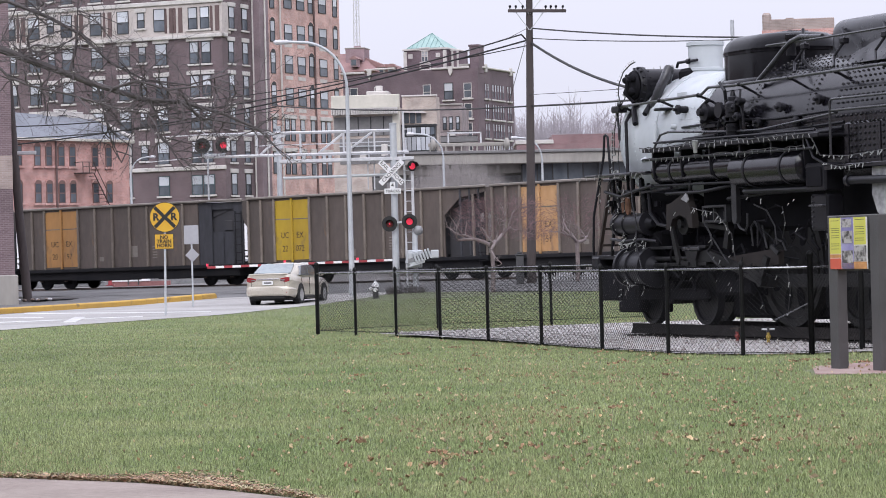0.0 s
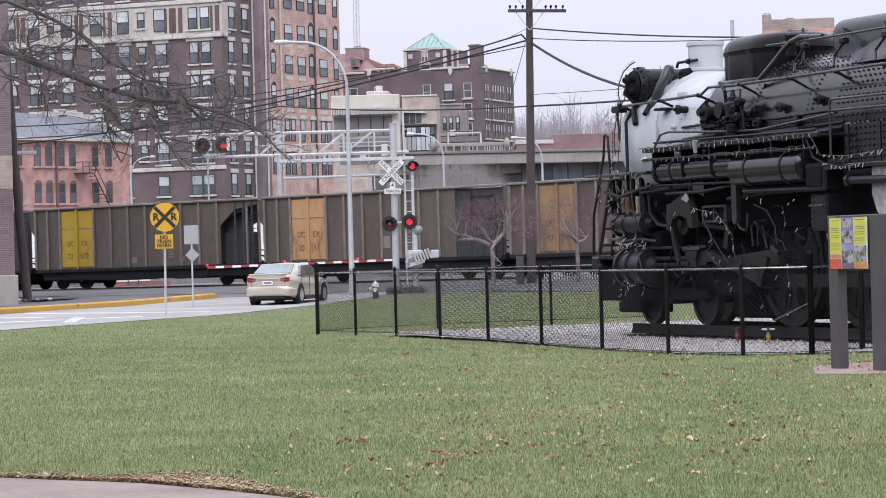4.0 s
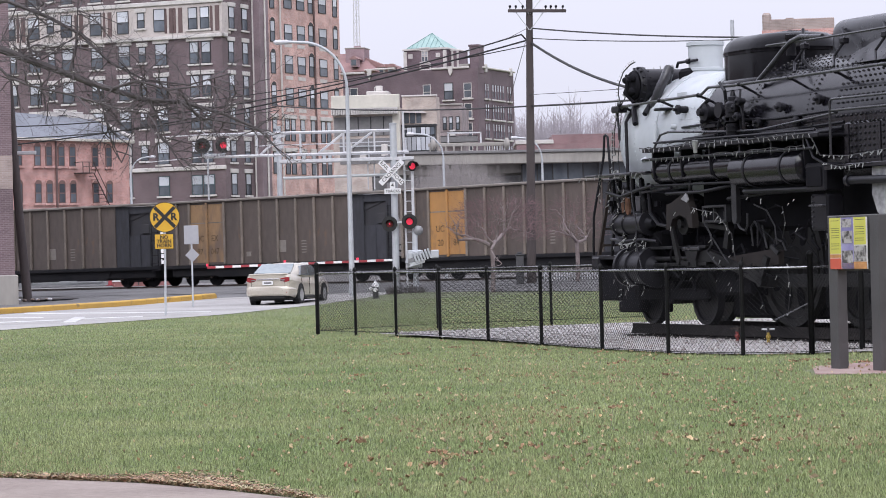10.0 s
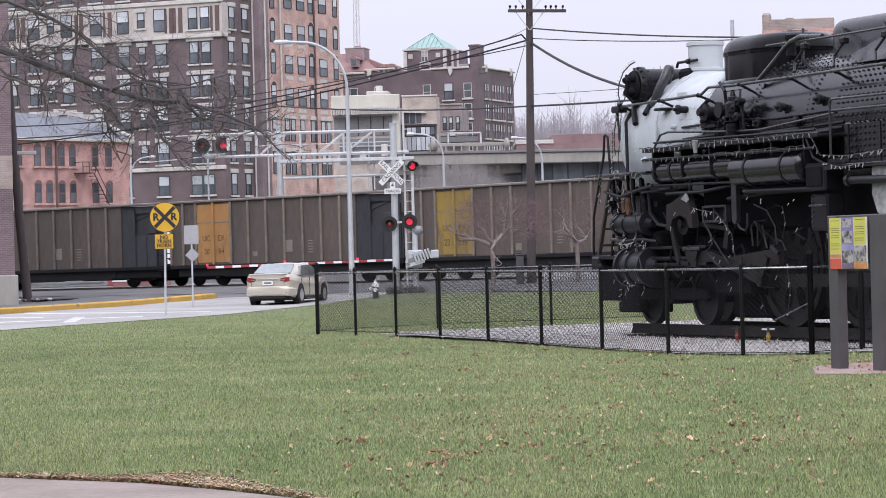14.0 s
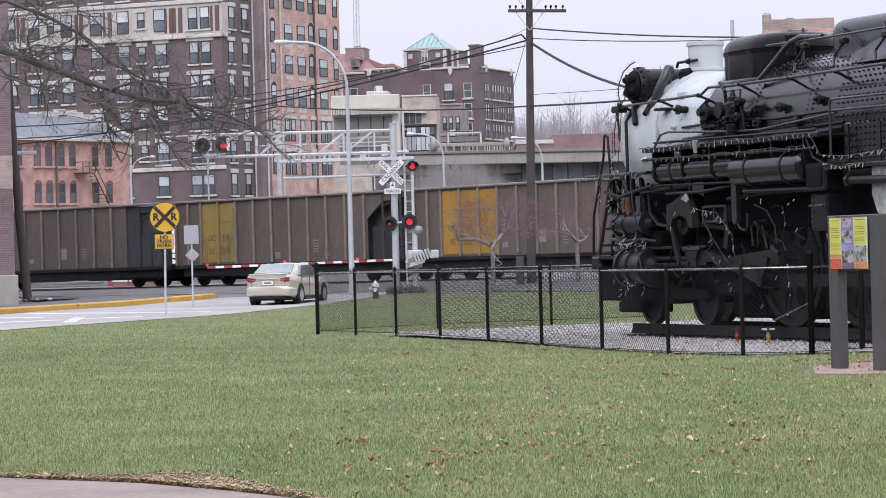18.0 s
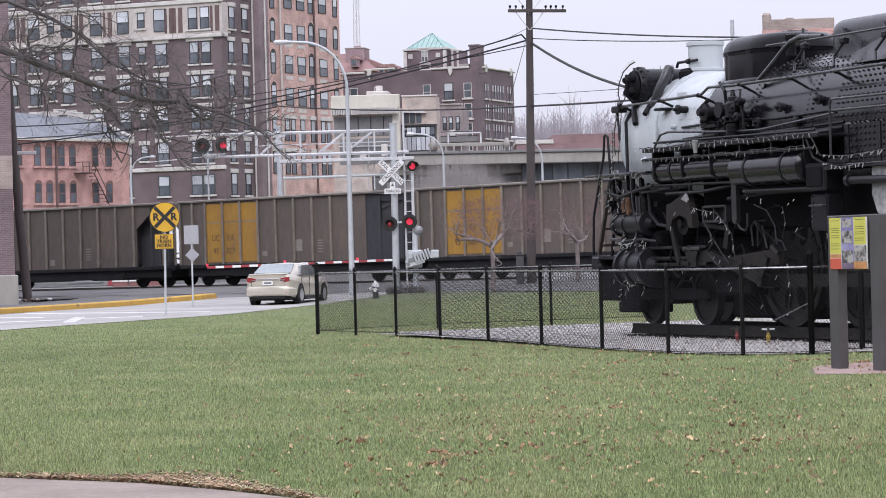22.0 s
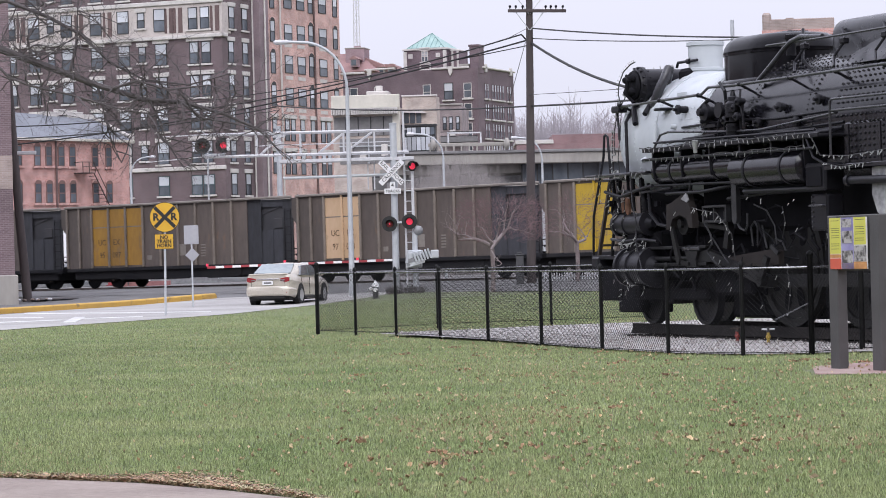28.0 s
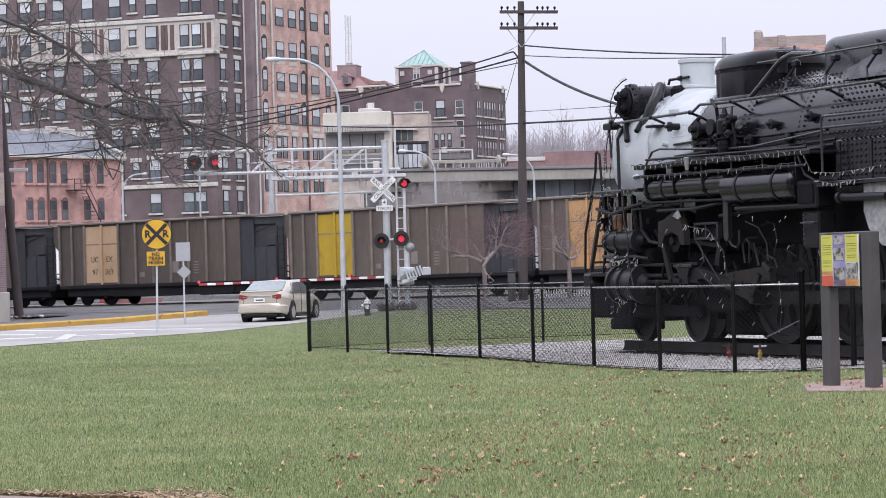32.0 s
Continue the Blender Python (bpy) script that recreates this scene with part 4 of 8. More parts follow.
lp("casing_box", Build().box(5.95, 6.55, -1.55, -1.2, 2.1, 2.52, .03).box(6.0, 6.5, -1.5, -1.2, 1.5, 2.05, .03), BLACK_IRON)
casing = lp("casing_panel", Build().box(6.02, 6.46, -1.575, -1.55, 2.16, 2.46, .01), DULL_BLACK)
for i in range(7):
    lp("bolt", Build().cyl((6.1, -1.53, 1.56 + i * .075), (6.1, -1.5, 1.56 + i * .075), .014, seg=6), PIPE_GREY, "", casing)
lp("step_bracket", Build().box(6.15, 6.55, -1.62, -1.55, 1.86, 1.89, .008), PIPE_GREY)
lp("ash_pan", Build().prism([(7.84, 2.42), (7.82, 2.0), (7.95, 1.75), (8.3, 1.5), (9.5, 1.3), (9.5, 2.42)], 1, -1.52, -1.3), GREY_PLATE, "mottled grey ash pan plate")
lp("lever", Build().cyl((7.3, -1.6, 2.22), (8.6, -1.6, 2.2), .06, seg=12).cyl((7.28, -1.6, 2.22), (7.36, -1.6, 2.22), .085, seg=12), BLACK_IRON)
lp("cab_floor", Build().box(8.5, 12, -1.5, 1.5, 1.6, 2.4, .03), DULL_BLACK)

# frame, cylinders and valve gear
lp("frame", Build().box(-2.3, 11, -.62, .62, .75, 1.5, .04).box(-.9, .6, -.9, .9, 1.3, 2.3, .05), DULL_BLACK)
lp("under_boiler", Build().box(1.2, 11, -.8, .8, 1.5, 2.5, .1), DULL_BLACK)
for z, r, x0, x1, nm in ((1.73, .2, -.93, .19, "valve_chest"), (.99, .32, -.62, .32, "cylinder")):
    c = lp(nm, Build().lathe((x0, -1.25, z), (1, 0, 0), [(-.17, .03), (-.16, r * .35), (-.12, r * .7), (-.05, r * .93), (0, r * .98), (.0, r * 1.05), (.07, r * 1.05), (.08, r * .9), (.36, r * .92), (.37, r), (.42, r), (.43, r * .9),
                                                              (x1 - x0 - .1, r * .9), (x1 - x0 - .09, r * 1.06), (x1 - x0, r * 1.06), (x1 - x0 + .02, r * .6), (x1 - x0 + .14, r * .3)], 36), BLACK_IRON, "black steam cylinder")
    for k in range(12):
        a = 2 * math.pi * k / 12
        lp("bolt", Build().cyl((x0 - .035, -1.25 + r * .9 * math.cos(a), z + r * .9 * math.sin(a)), (x0 + .01, -1.25 + r * .9 * math.cos(a), z + r * .9 * math.sin(a)), .022, seg=6), BLACK_IRON, "", c)
lp("cylinder_saddle", Build().box(-.9, .3, -1.2, 1.2, 1.28, 1.6, .06).box(-.55, .05, -1.32, -1.1, 1.2, 1.7, .05), DULL_BLACK)
for x in (-.7, -.2, .1):
    lp("drain_cock", Build().cyl((x, -1.35, .62), (x, -1.38, .42), .02, seg=6).cyl((x - .05, -1.38, .46), (x + .12, -1.38, .44), .014, seg=6), DULL_BLACK)
lp("crosshead_guide", Build().box(.3, 2.3, -1.33, -1.17, 1.28, 1.33, .01).box(.3, 2.3, -1.33, -1.17, 1.0, 1.05, .01), GEAR_BLACK)
lp("guide_block", Build().box(1.5, 2.1, -1.36, -1.14, 1.24, 1.31, .02), PIPE_GREY, "worn bright guide edge")
lp("crosshead", Build().prism([(1.62, 1.24), (2.08, 1.24), (2.0, 1.1), (2.02, .98), (1.68, .98), (1.7, 1.1)], 1, -1.36, -1.16), GEAR_BLACK)
lp("piston_rod", Build().cyl((.3, -1.25, 1.12), (1.7, -1.25, 1.12), .042, seg=14), GEAR_BLACK)
lp("guide_yoke", Build().prism([(1.17, 2.02), (1.37, 2.05), (1.71, 2.17), (1.9, 2.18), (1.97, 2.0), (2.06, 1.84), (2.08, 1.62), (1.95, 1.62), (1.87, 1.77), (1.63, 1.84), (1.38, 1.78), (1.25, 1.6), (1.15, 1.6)], 1, -1.44, -1.32), YOKE_BROWN, "brownish grey yoke plate")
lp("yoke_wedge", Build().prism([(1.72, 2.1), (1.92, 2.2), (1.99, 2.08), (1.92, 2.04)], 1, -1.46, -1.44), GREY_PLATE, "pale grey wedge at the yoke's upper end")
lp("yoke_rod", Build().tube([(1.95, -1.42, 2.18), (2.0, -1.4, 2.34), (1.93, -1.38, 2.48)], .03, 8), GEAR_BLACK)
lp("lubricator", Build().lathe((1.5, -1.16, 1.7), (0, -1, 0), [(0, .16), (.1, .16), (.11, .19), (.15, .19), (.16, .08), (.22, .07)], 24), GEAR_BLACK, "round lubricator behind the yoke")
lp("combination_lever", Build().prism([(1.2, 1.66), (1.3, 1.66), (1.35, 1.57), (1.55, 1.08), (1.5, 1.02), (1.42, 1.08), (1.24, 1.57)], 1, -1.42, -1.37), GEAR_BLACK)
lp("union_link", Build().prism([(1.44, 1.05), (1.44, 1.11), (1.8, 1.06), (1.8, 1.0)], 1, -1.4, -1.36), GEAR_BLACK)
bracket = lp("link_bracket", Build().box(2.38, 3.2, -1.42, -1.34, 1.93, 1.97, .008).box(2.38, 3.2, -1.42, -1.34, 1.69, 1.73, .008).box(2.38, 2.43, -1.42, -1.34, 1.69, 1.97).box(3.15, 3.2, -1.42, -1.34, 1.69, 1.97).box(2.72, 2.76, -1.4, -1.36, 1.72, 1.95), WORN_BAR, "small open steel frame")
lp("bracket_plate", Build().box(2.4, 3.18, -1.33, -1.29, 1.7, 1.96), DULL_BLACK, "", bracket)
lp("hanger", Build().prism([(3.42, 2.34), (3.58, 2.34), (3.58, 1.72), (3.54, 1.66), (3.46, 1.66), (3.42, 1.72)], 1, -1.44, -1.36), WORN_BAR, "worn grey hanger bar")
lp("hanger_tail", Build().tube([(3.5, -1.4, 1.7), (3.62, -1.4, 1.58), (3.78, -1.4, 1.54), (3.86, -1.4, 1.62), (3.86, -1.4, 1.82)], .018, 8), WORN_BAR)
lp("expansion_link", Build().prism([(2.9, 1.28), (3.05, 1.26), (3.12, 1.55), (3.08, 1.85), (2.95, 1.86), (3.0, 1.55)], 1, -1.34, -1.24), GEAR_BLACK)
lp("radius_rod", Build().prism([(1.3, 1.72), (1.3, 1.78), (3.0, 1.62), (3.0, 1.55)], 1, -1.3, -1.25), GEAR_BLACK)
lp("reach_rod", Build().tube([(3.1, -1.32, 2.06), (4.4, -1.34, 2.12), (5.9, -1.36, 2.13)], .032, 8), GEAR_BLACK)
CRANK = (4.2, .74)
lp("main_rod", Build().prism([(1.84, 1.04), (1.84, 1.18), (2.3, 1.26), (2.62, 1.19), (CRANK[0], CRANK[1] + .1), (CRANK[0] + .15, CRANK[1] + .06), (CRANK[0] + .15, CRANK[1] - .1), (CRANK[0], CRANK[1] - .11), (2.6, 1.06), (2.3, 1.06)], 1, -1.31, -1.2), GEAR_BLACK)
lp("eccentric_rod", Build().prism([(2.33, 1.06), (3.35, 1.16), (4.42, 1.24), (4.6, 1.21), (4.58, 1.0), (3.43, .97), (2.6, .99)], 1, -1.27, -1.17), YOKE_BROWN, "brown oily side plate")
lp("rod_end", Build().prism([(4.36, 1.27), (4.42, 1.31), (4.64, 1.2), (4.58, 1.14)], 1, -1.3, -1.26), WORN_BAR)
lp("side_rod", Build().prism([(CRANK[0] - .2, CRANK[1] - .1), (CRANK[0] - .2, CRANK[1] + .1), (CRANK[0] + 4.6, CRANK[1] + .1), (CRANK[0] + 4.6, CRANK[1] - .1)], 1, -1.15, -1.05), GEAR_BLACK)
lp("crank_pin", Build().cyl((CRANK[0], -1.42, CRANK[1]), (CRANK[0], -1.0, CRANK[1]), .09, seg=16).prism([(CRANK[0] - .07, CRANK[1]), (CRANK[0] + .07, CRANK[1]), (CRANK[0] + .3, 1.1), (CRANK[0] + .18, 1.14)], 1, -1.42, -1.36), GEAR_BLACK)
for pts, r in (([(2.42, -1.4, 1.7), (2.62, -1.4, 1.5), (2.66, -1.4, 1.34), (2.5, -1.4, 1.22), (2.7, -1.38, 1.05), (3.0, -1.36, .9)], .016), ([(2.6, -1.36, 1.45), (2.9, -1.36, 1.2), (3.1, -1.34, 1.02)], .012),
               ([(3.9, -1.3, 1.95), (4.3, -1.3, 1.85), (4.55, -1.3, 1.6), (4.6, -1.3, 1.3)], .012), ([(3.75, -1.25, 1.3), (3.7, -1.25, 1.6), (3.82, -1.25, 1.68), (3.92, -1.25, 1.6), (3.9, -1.25, 1.3)], .018),
               ([(4.05, -1.25, 1.62), (4.12, -1.25, 1.45), (4.2, -1.25, 1.25)], .02), ([(4.3, -1.2, 1.2), (4.4, -1.2, 1.4), (4.62, -1.2, 1.34), (4.72, -1.2, 1.2)], .022)):
    lp("oil_pipe", Build().tube(pts, r, 8), WORN_BAR)
lp("rag", Build().prism([(-.72, 2.1), (-.6, 2.2), (-.45, 2.16), (-.4, 1.95), (-.5, 1.82), (-.55, 1.98), (-.68, 1.92)], 1, -1.34, -1.3), RAG, "rust-brown rag caught in the pipes")
for pts, r in (([(-1.35, -1.15, 2.52), (-1.3, -1.18, 2.2), (-1.36, -1.2, 1.95), (-1.2, -1.22, 1.85)], .028), ([(-1.0, -1.2, 2.5), (-1.05, -1.22, 2.2), (-.95, -1.25, 1.95)], .04),
               ([(-.3, -1.3, 2.5), (-.25, -1.34, 2.2), (-.3, -1.3, 1.95)], .035), ([(.1, -1.35, 2.48), (.2, -1.36, 2.1), (.12, -1.3, 1.9)], .05), ([(.45, -1.4, 2.4), (.5, -1.4, 1.9), (.75, -1.38, 1.7), (1.1, -1.36, 1.66)], .03),
               ([(-.9, -1.3, 2.3), (-.3, -1.34, 2.28), (.3, -1.36, 2.32)], .03), ([(-1.2, -1.3, 1.48), (-.6, -1.36, 1.44), (.1, -1.36, 1.46), (.6, -1.34, 1.42)], .026)):
    lp("front_pipe", Build().tube(pts, r, 8), BLACK_IRON)
for x, z in ((-1.02, 2.2), (-.28, 2.25), (.15, 2.2), (.5, 2.05), (-1.3, 2.1)):
    lp("pipe_union", Build().lathe((x, -1.26, z), (0, 0, 1), [(-.05, .05), (-.04, .065), (.04, .065), (.05, .05)], 6), BLACK_IRON)


def wheel(name, x, r, spokes, y, parent=None):
    w = lp(name, Build().lathe((x, y, r), (0, -1, 0), [(0, r * .8), (0, r - .03), (.02, r + .02), (.05, r), (.14, r), (.14, r * .86), (.1, r * .84)], 40), BLACK_IRON)
    hub = lp("hub", Build().lathe((x, y + .02, r), (0, -1, 0), [(0, r * .2), (.18, r * .2), (.2, r * .12), (.26, r * .12)], 20), BLACK_IRON, "", w)
    sp = Build()
    for k in range(spokes):
        a = 2 * math.pi * k / spokes
        m = Matrix.Translation((x, y, r)) @ Matrix.Rotation(a, 4, "Y")
        sp.at(m).prism([(-.05 * r - .01, .15 * r), (.05 * r + .01, .15 * r), (.035 * r + .01, .87 * r), (-.035 * r - .01, .87 * r)], 1, -.1, -.03)
    lp("spoke_star", sp.at(None), BLACK_IRON, "", w)
    return w


def disc_wheel(x, r, y):
    """A disc driving wheel; its oval openings are solid inlays with shade as colour."""
    w = lp("driving_wheel", Build().lathe((x, y, r), (0, -1, 0), [(0, r * .8), (0, r - .03), (.02, r + .02), (.05, r), (.14, r), (.14, r * .88), (.1, r * .86), (.1, r * .3), (.17, r * .26), (.17, .05)], 48), DRIVER_GREY)
    for k in range(9):
        a = 2 * math.pi * k / 9 + .2
        c = (x + r * .58 * math.cos(a), r + r * .58 * math.sin(a))
        oval = []
        for i in range(14):
            t = 2 * math.pi * i / 14
            e1, e2 = .19 * math.cos(t), .105 * math.sin(t)
            oval.append((c[0] + e1 * math.cos(a) - e2 * math.sin(a), c[1] + e1 * math.sin(a) + e2 * math.cos(a)))
        lp("opening", Build().prism(oval, 1, y - .108, y - .02), DULL_BLACK, "", w)
    return w


DRIVER_GREY = material("driver_grey_black", (0.014, 0.014, 0.015), 0.5, second=(0.024, 0.0235, 0.0235), grain=9, stain=2, spec=.12)
for side in (-.62, .76):
    for x in (-.79, 1.18):
        wheel("leading_wheel", x, .46, 10, side)
    for x in (4.1, 6.25, 8.4):
        disc_wheel(x, .99, side)
for x in (4.1, 6.25):
    lp("counterweight", Build().prism([(x + .84 * math.cos(radians(a)), .99 + .84 * math.sin(radians(a))) for a in range(-50, 51, 10)], 1, -.77, -.72), DRIVER_GREY)
lp("spring_rigging", Build().box(1.75, 9.5, -.55, .55, .12, .8, .05).box(2.0, 3.25, -1.0, -.7, .5, 1.2, .05).box(5.35, 5.5, -.9, -.6, .3, 1.6, .03), DULL_BLACK)
lp("truck_frame", Build().box(-1.2, 1.6, -.95, -.85, .42, .62, .03).box(-.05, .35, -.95, .95, .35, .75, .04), DULL_BLACK)
lp("brake_shoe", Build().box(-.28, -.2, -.8, -.64, .2, .8, .02), DULL_BLACK)
lp("brake_shoe", Build().box(3.2, 3.32, -.8, -.64, .5, 1.4, .02), DULL_BLACK)

# pilot, deck, steps and ladder
lp("pilot_beam", Build().box(-2.55, -2.25, -1.05, 1.05, .92, 1.18, .03), BLACK_IRON)
lp("pilot_deck", Build().box(-2.58, -.9, -1.02, 1.02, 1.13, 1.2, .01), BLACK_IRON)
lp("pilot", Build().box(-2.36, -1.62, -1.0, 1.0, .4, .95, .04).box(-1.6, -.76, -1.0, -.8, .2, .69, .03).box(-2.3, -1.2, -.9, .9, .45, .8, .03), DULL_BLACK, "black sheet steel pilot")
lp("coupler", Build().box(-3.1, -2.5, -.18, .18, .75, 1.05, .05), DULL_BLACK)
lp("hose", Build().tube([(-2.6, -.5, 1.0), (-2.75, -.5, .85), (-2.72, -.5, .55), (-2.5, -.5, .45)], .04, 8), DULL_BLACK)
lad = lp("ladder", Build().prism([(-2.66, 1.18), (-2.6, 1.18), (-2.02, 2.62), (-2.08, 2.62)], 1, -.88, -.82).prism([(-2.66, 1.18), (-2.6, 1.18), (-2.02, 2.62), (-2.08, 2.62)], 1, -.42, -.36), RUST_BROWN, "rusty slanted ladder")
for k in range(5):
    z = 1.38 + k * .29
    x = -2.63 + (z - 1.18) * .403
    lp("rung", Build().box(x - .02, x + .06, -.84, -.4, z - .02, z + .02), RUST_BROWN, "", lad)
lp("grab_rail", Build().tube([(-2.65, -.95, 1.16), (-2.6, -.95, 1.9), (-2.2, -.92, 2.95), (-2.15, -.92, 3.32), (-2.15, -.9, 3.34), (-2.1, -.88, 3.3), (-2.05, -.86, 2.6)], .024, 8), BLACK_IRON)
lp("marker_bracket", Build().box(-1.4, -1.1, -1.15, -.95, 3.68, 3.8, .02).tube([(-1.45, -1.0, 3.6), (-1.3, -1.05, 3.85), (-1.0, -1.15, 3.8)], .025).tube([(-1.35, -1.05, 3.7), (-1.2, -1.1, 3.4), (-1.15, -1.12, 3.2)], .022), BLACK_IRON)
for pts, r in (([(-1.5, -1.1, 2.5), (-1.3, -1.15, 2.0), (-.9, -1.2, 1.7)], .04), ([(-1.1, -1.2, 2.5), (-.9, -1.3, 2.2), (-.8, -1.25, 1.9)], .03),
               ([(-1.0, -1.5, 2.3), (-.4, -1.5, 2.2), (.2, -1.45, 2.3), (.8, -1.5, 2.35)], .03), ([(-1.6, -1.1, 1.2), (-1.4, -1.15, 1.6), (-.9, -1.2, 1.75)], .03)):
    lp("front_pipe", Build().tube(pts, r), BLACK_IRON)
lp("hanging_wire", Build().tube([(.3, -1.66, 2.6), (.35, -1.66, 2.1), (.45, -1.64, 1.7), (.42, -1.64, 1.4), (.6, -1.64, .95)], .012, 5), PIPE_GREY)
b = Build()
for i in range(30):
    x = random.choice((random.uniform(-.8, .6), random.uniform(1, 7.2), random.uniform(1, 6)))
    z = random.uniform(.6, 1.9) if x < .6 else random.uniform(.3, 2.1)
    b.cyl((x, -1.5, z), (x + random.uniform(-.05, .05), -1.53, z - random.uniform(.03, .08)), .008, .005, 5)
lp("bulb_tangle", b, BULB, "tangled small white bulbs", kind="stuff")


def bulb_string(pts, gap, spread=.03):
    """A dark wire through the points with small bulbs hanging off it."""
    s_ = lp("light_string", Build().tube(pts, .008, 5), WIRE, "string of small white bulbs")
    b = Build()
    for p, q in zip(pts, pts[1:]):
        p, q = Vector(p), Vector(q)
        for i in range(max(1, int((q - p).length / gap))):
            c = p.lerp(q, (i + random.random()) * gap / max((q - p).length, gap))
            d = Vector((random.uniform(-1, 1), random.uniform(-1, .2), random.uniform(-1.2, .2))) * spread
            b.cyl(tuple(c), tuple(c + d + Vector((0, 0, -.02))), .011, .006, 5)
    lp("bulb_garland", b, BULB, "", s_, kind="stuff")


bulb_string([(-1.66, -1.0, 3.4), (-1.68, -1.0, 3.0), (-1.7, -1.02, 2.6), (-1.4, -1.05, 2.56), (-.9, -1.12, 2.58), (-.3, -1.2, 2.55), (.2, -1.4, 2.6)], .07, .05)
bulb_string([(-1.12, -1.08, 3.75), (-1.1, -1.13, 3.3), (-1.14, -1.16, 2.9), (-1.1, -1.15, 2.55)], .16)
bulb_string([(-1.75, -1.0, 2.65), (-1.5, -1.02, 2.7), (-1.2, -1.08, 2.62), (-1.0, -1.1, 2.5)], .05, .06)
for x, z0, z1 in ((-1.45, 2.5, 2.1), (-1.1, 2.5, 1.9), (-.8, 2.5, 1.6), (-.55, 2.4, 1.3), (-.5, 1.5, .45), (-.15, 1.6, .9), (.15, 1.5, .5), (-.7, 1.2, .3)):
    bulb_string([(x, -1.36, z0), (x + .05, -1.38, (z0 + z1) * .55), (x - .04, -1.37, z1)], .09, .06)
bulb_string([(-.85, -1.3, 1.45), (-.4, -1.5, 1.38), (.1, -1.5, 1.42), (.5, -1.48, 1.3)], .06, .06)
bulb_string([(-.45, -1.45, .9), (-.2, -1.5, .72), (.05, -1.5, .68), (.25, -1.5, .85)], .06, .06)
bulb_string([(2.1, -1.45, 1.95), (2.4, -1.46, 1.9), (2.9, -1.44, 1.85), (3.4, -1.44, 1.5), (3.5, -1.44, 1.1)], .12, .06)
bulb_string([(6.3, -1.62, 2.9), (6.6, -1.66, 2.62), (7.4, -1.66, 2.58), (8.6, -1.66, 2.64)], .12, .05)
bulb_string([(6.7, -1.66, 2.5), (7.2, -1.66, 2.42), (7.9, -1.66, 2.46)], .1, .06)
for x, z0, z1 in ((4.9, 1.9, 1.4), (6.2, 2.3, 1.2), (5.0, 1.0, .2)):
    bulb_string([(x, -1.36, z0), (x + .12, -1.38, (z0 + z1) * .5), (x, -1.37, z1)], .2, .06)
b = Build()
for i in range(46):
    x = random.uniform(.5, 6.3)
    z = random.uniform(.75, 2.2)
    pts = [(x, -1.2 + random.uniform(-.12, .12), z)]
    for k in range(3):
        q = pts[-1]
        pts.append((q[0] + random.uniform(-.3, .35), q[1] + random.uniform(-.06, .06), q[2] + random.uniform(-.35, .2)))
    b.tube(pts, random.choice((.01, .014, .022)), 6)
lp("small_piping", b, DULL_BLACK, "tangle of small black pipes", kind="stuff")

# display track and gravel bed
def lw(x, y):
    p = LOCO @ Vector((x, y, 0))
    return p.x, p.y


bed = thing("display_track", "short display track on dark timbers in gravel", "track", LOCO, kind="structure")
for y in (-.75, .75):
    part("rail", Build().prism([(y - .07, -.17), (y + .07, -.17), (y + .035, -.1), (y + .035, 0), (y - .035, 0), (y - .035, -.1)], 0, -1.5, 14), TIMBER, bed, "near-black rail")
for i in range(24):
    part("sleeper", Build().box(-1.3 + i * .62, -1.07 + i * .62, -1.1, 1.1, -.3, -.185, .02), TIMBER, bed)
# near-black strip painting the shade below the locomotive
part("oily_ballast", Build().box(-.2, 14, -.7, .7, -.3, -.195, .02), TIMBER, bed, "dark strip between the rails, the locomotive's shade painted in")
b = Build()
GP = [(-1.3, 57.3), (-.85, 56.2), (-.05, 53.8), (.85, 51.0), (1.65, 47.7), (2.5, 44.5), (3.3, 42.2), (4.2, 40.9), (5.0, 40.7), (14, 42), (16, 48), (8, 62), (3.8, 60.9), (2.05, 59.9), (.6, 58.7), (-.9, 57.95)]
b.add([(x, y, .03) for x, y in GP], [tuple(range(len(GP)))])
solid("gravel_bed", b, GRAVEL, "pale crushed gravel bed inside the fence", "gravel", kind="structure")

for nm, x, col in (("yellow_valve", 4.75, (.4, .28, .05)), ("red_valve", 3.75, (.22, .035, .03))):
    pm = material(nm + "_paint", col, .5, second=tuple(c * .7 for c in col))
    vx, vy = lw(x, -1.58)
    valve = thing("ground_valve", nm.split("_")[0] + " painted valve standing in the gravel", "valve", pose(vx, vy, .03), group="ground valves")
    part("stem", Build().cyl((0, 0, -.05), (0, 0, .17), .025, seg=10).ball((0, 0, .09), .042), pm, valve)
    part("bonnet", Build().cyl((0, 0, .16), (0, 0, .24), .03, .02, seg=10), RUST_BROWN if nm[0] == "r" else PIPE_GREY, valve)
    part("handwheel", Build().cyl((-.1, 0, .21), (.1, 0, .21), .014, seg=8), ALU if nm[0] == "y" else RUST_BROWN, valve)


# ---- fence round the locomotive ----
fence = thing("chain_link_fence", "black vinyl-coated chain-link fence with capped posts", "fence")
NEAR_POSTS = [(-2.61, 60.3), (-1.78, 58.6), (-.94, 56.6), (-.09, 54.2), (.75, 51.3), (1.57, 47.9), (2.38, 44.6), (3.2, 42.2), (4.13, 40.8), (5.06, 40.6)]
GATE_POSTS = [(5.06, 40.6), (5.9, 41.6), (7.6, 42.2)]
FAR_POSTS = [(-2.61, 60.3), (-.15, 63.5), (2.34, 64.5), (4.9, 65.6)]
FH = 1.22


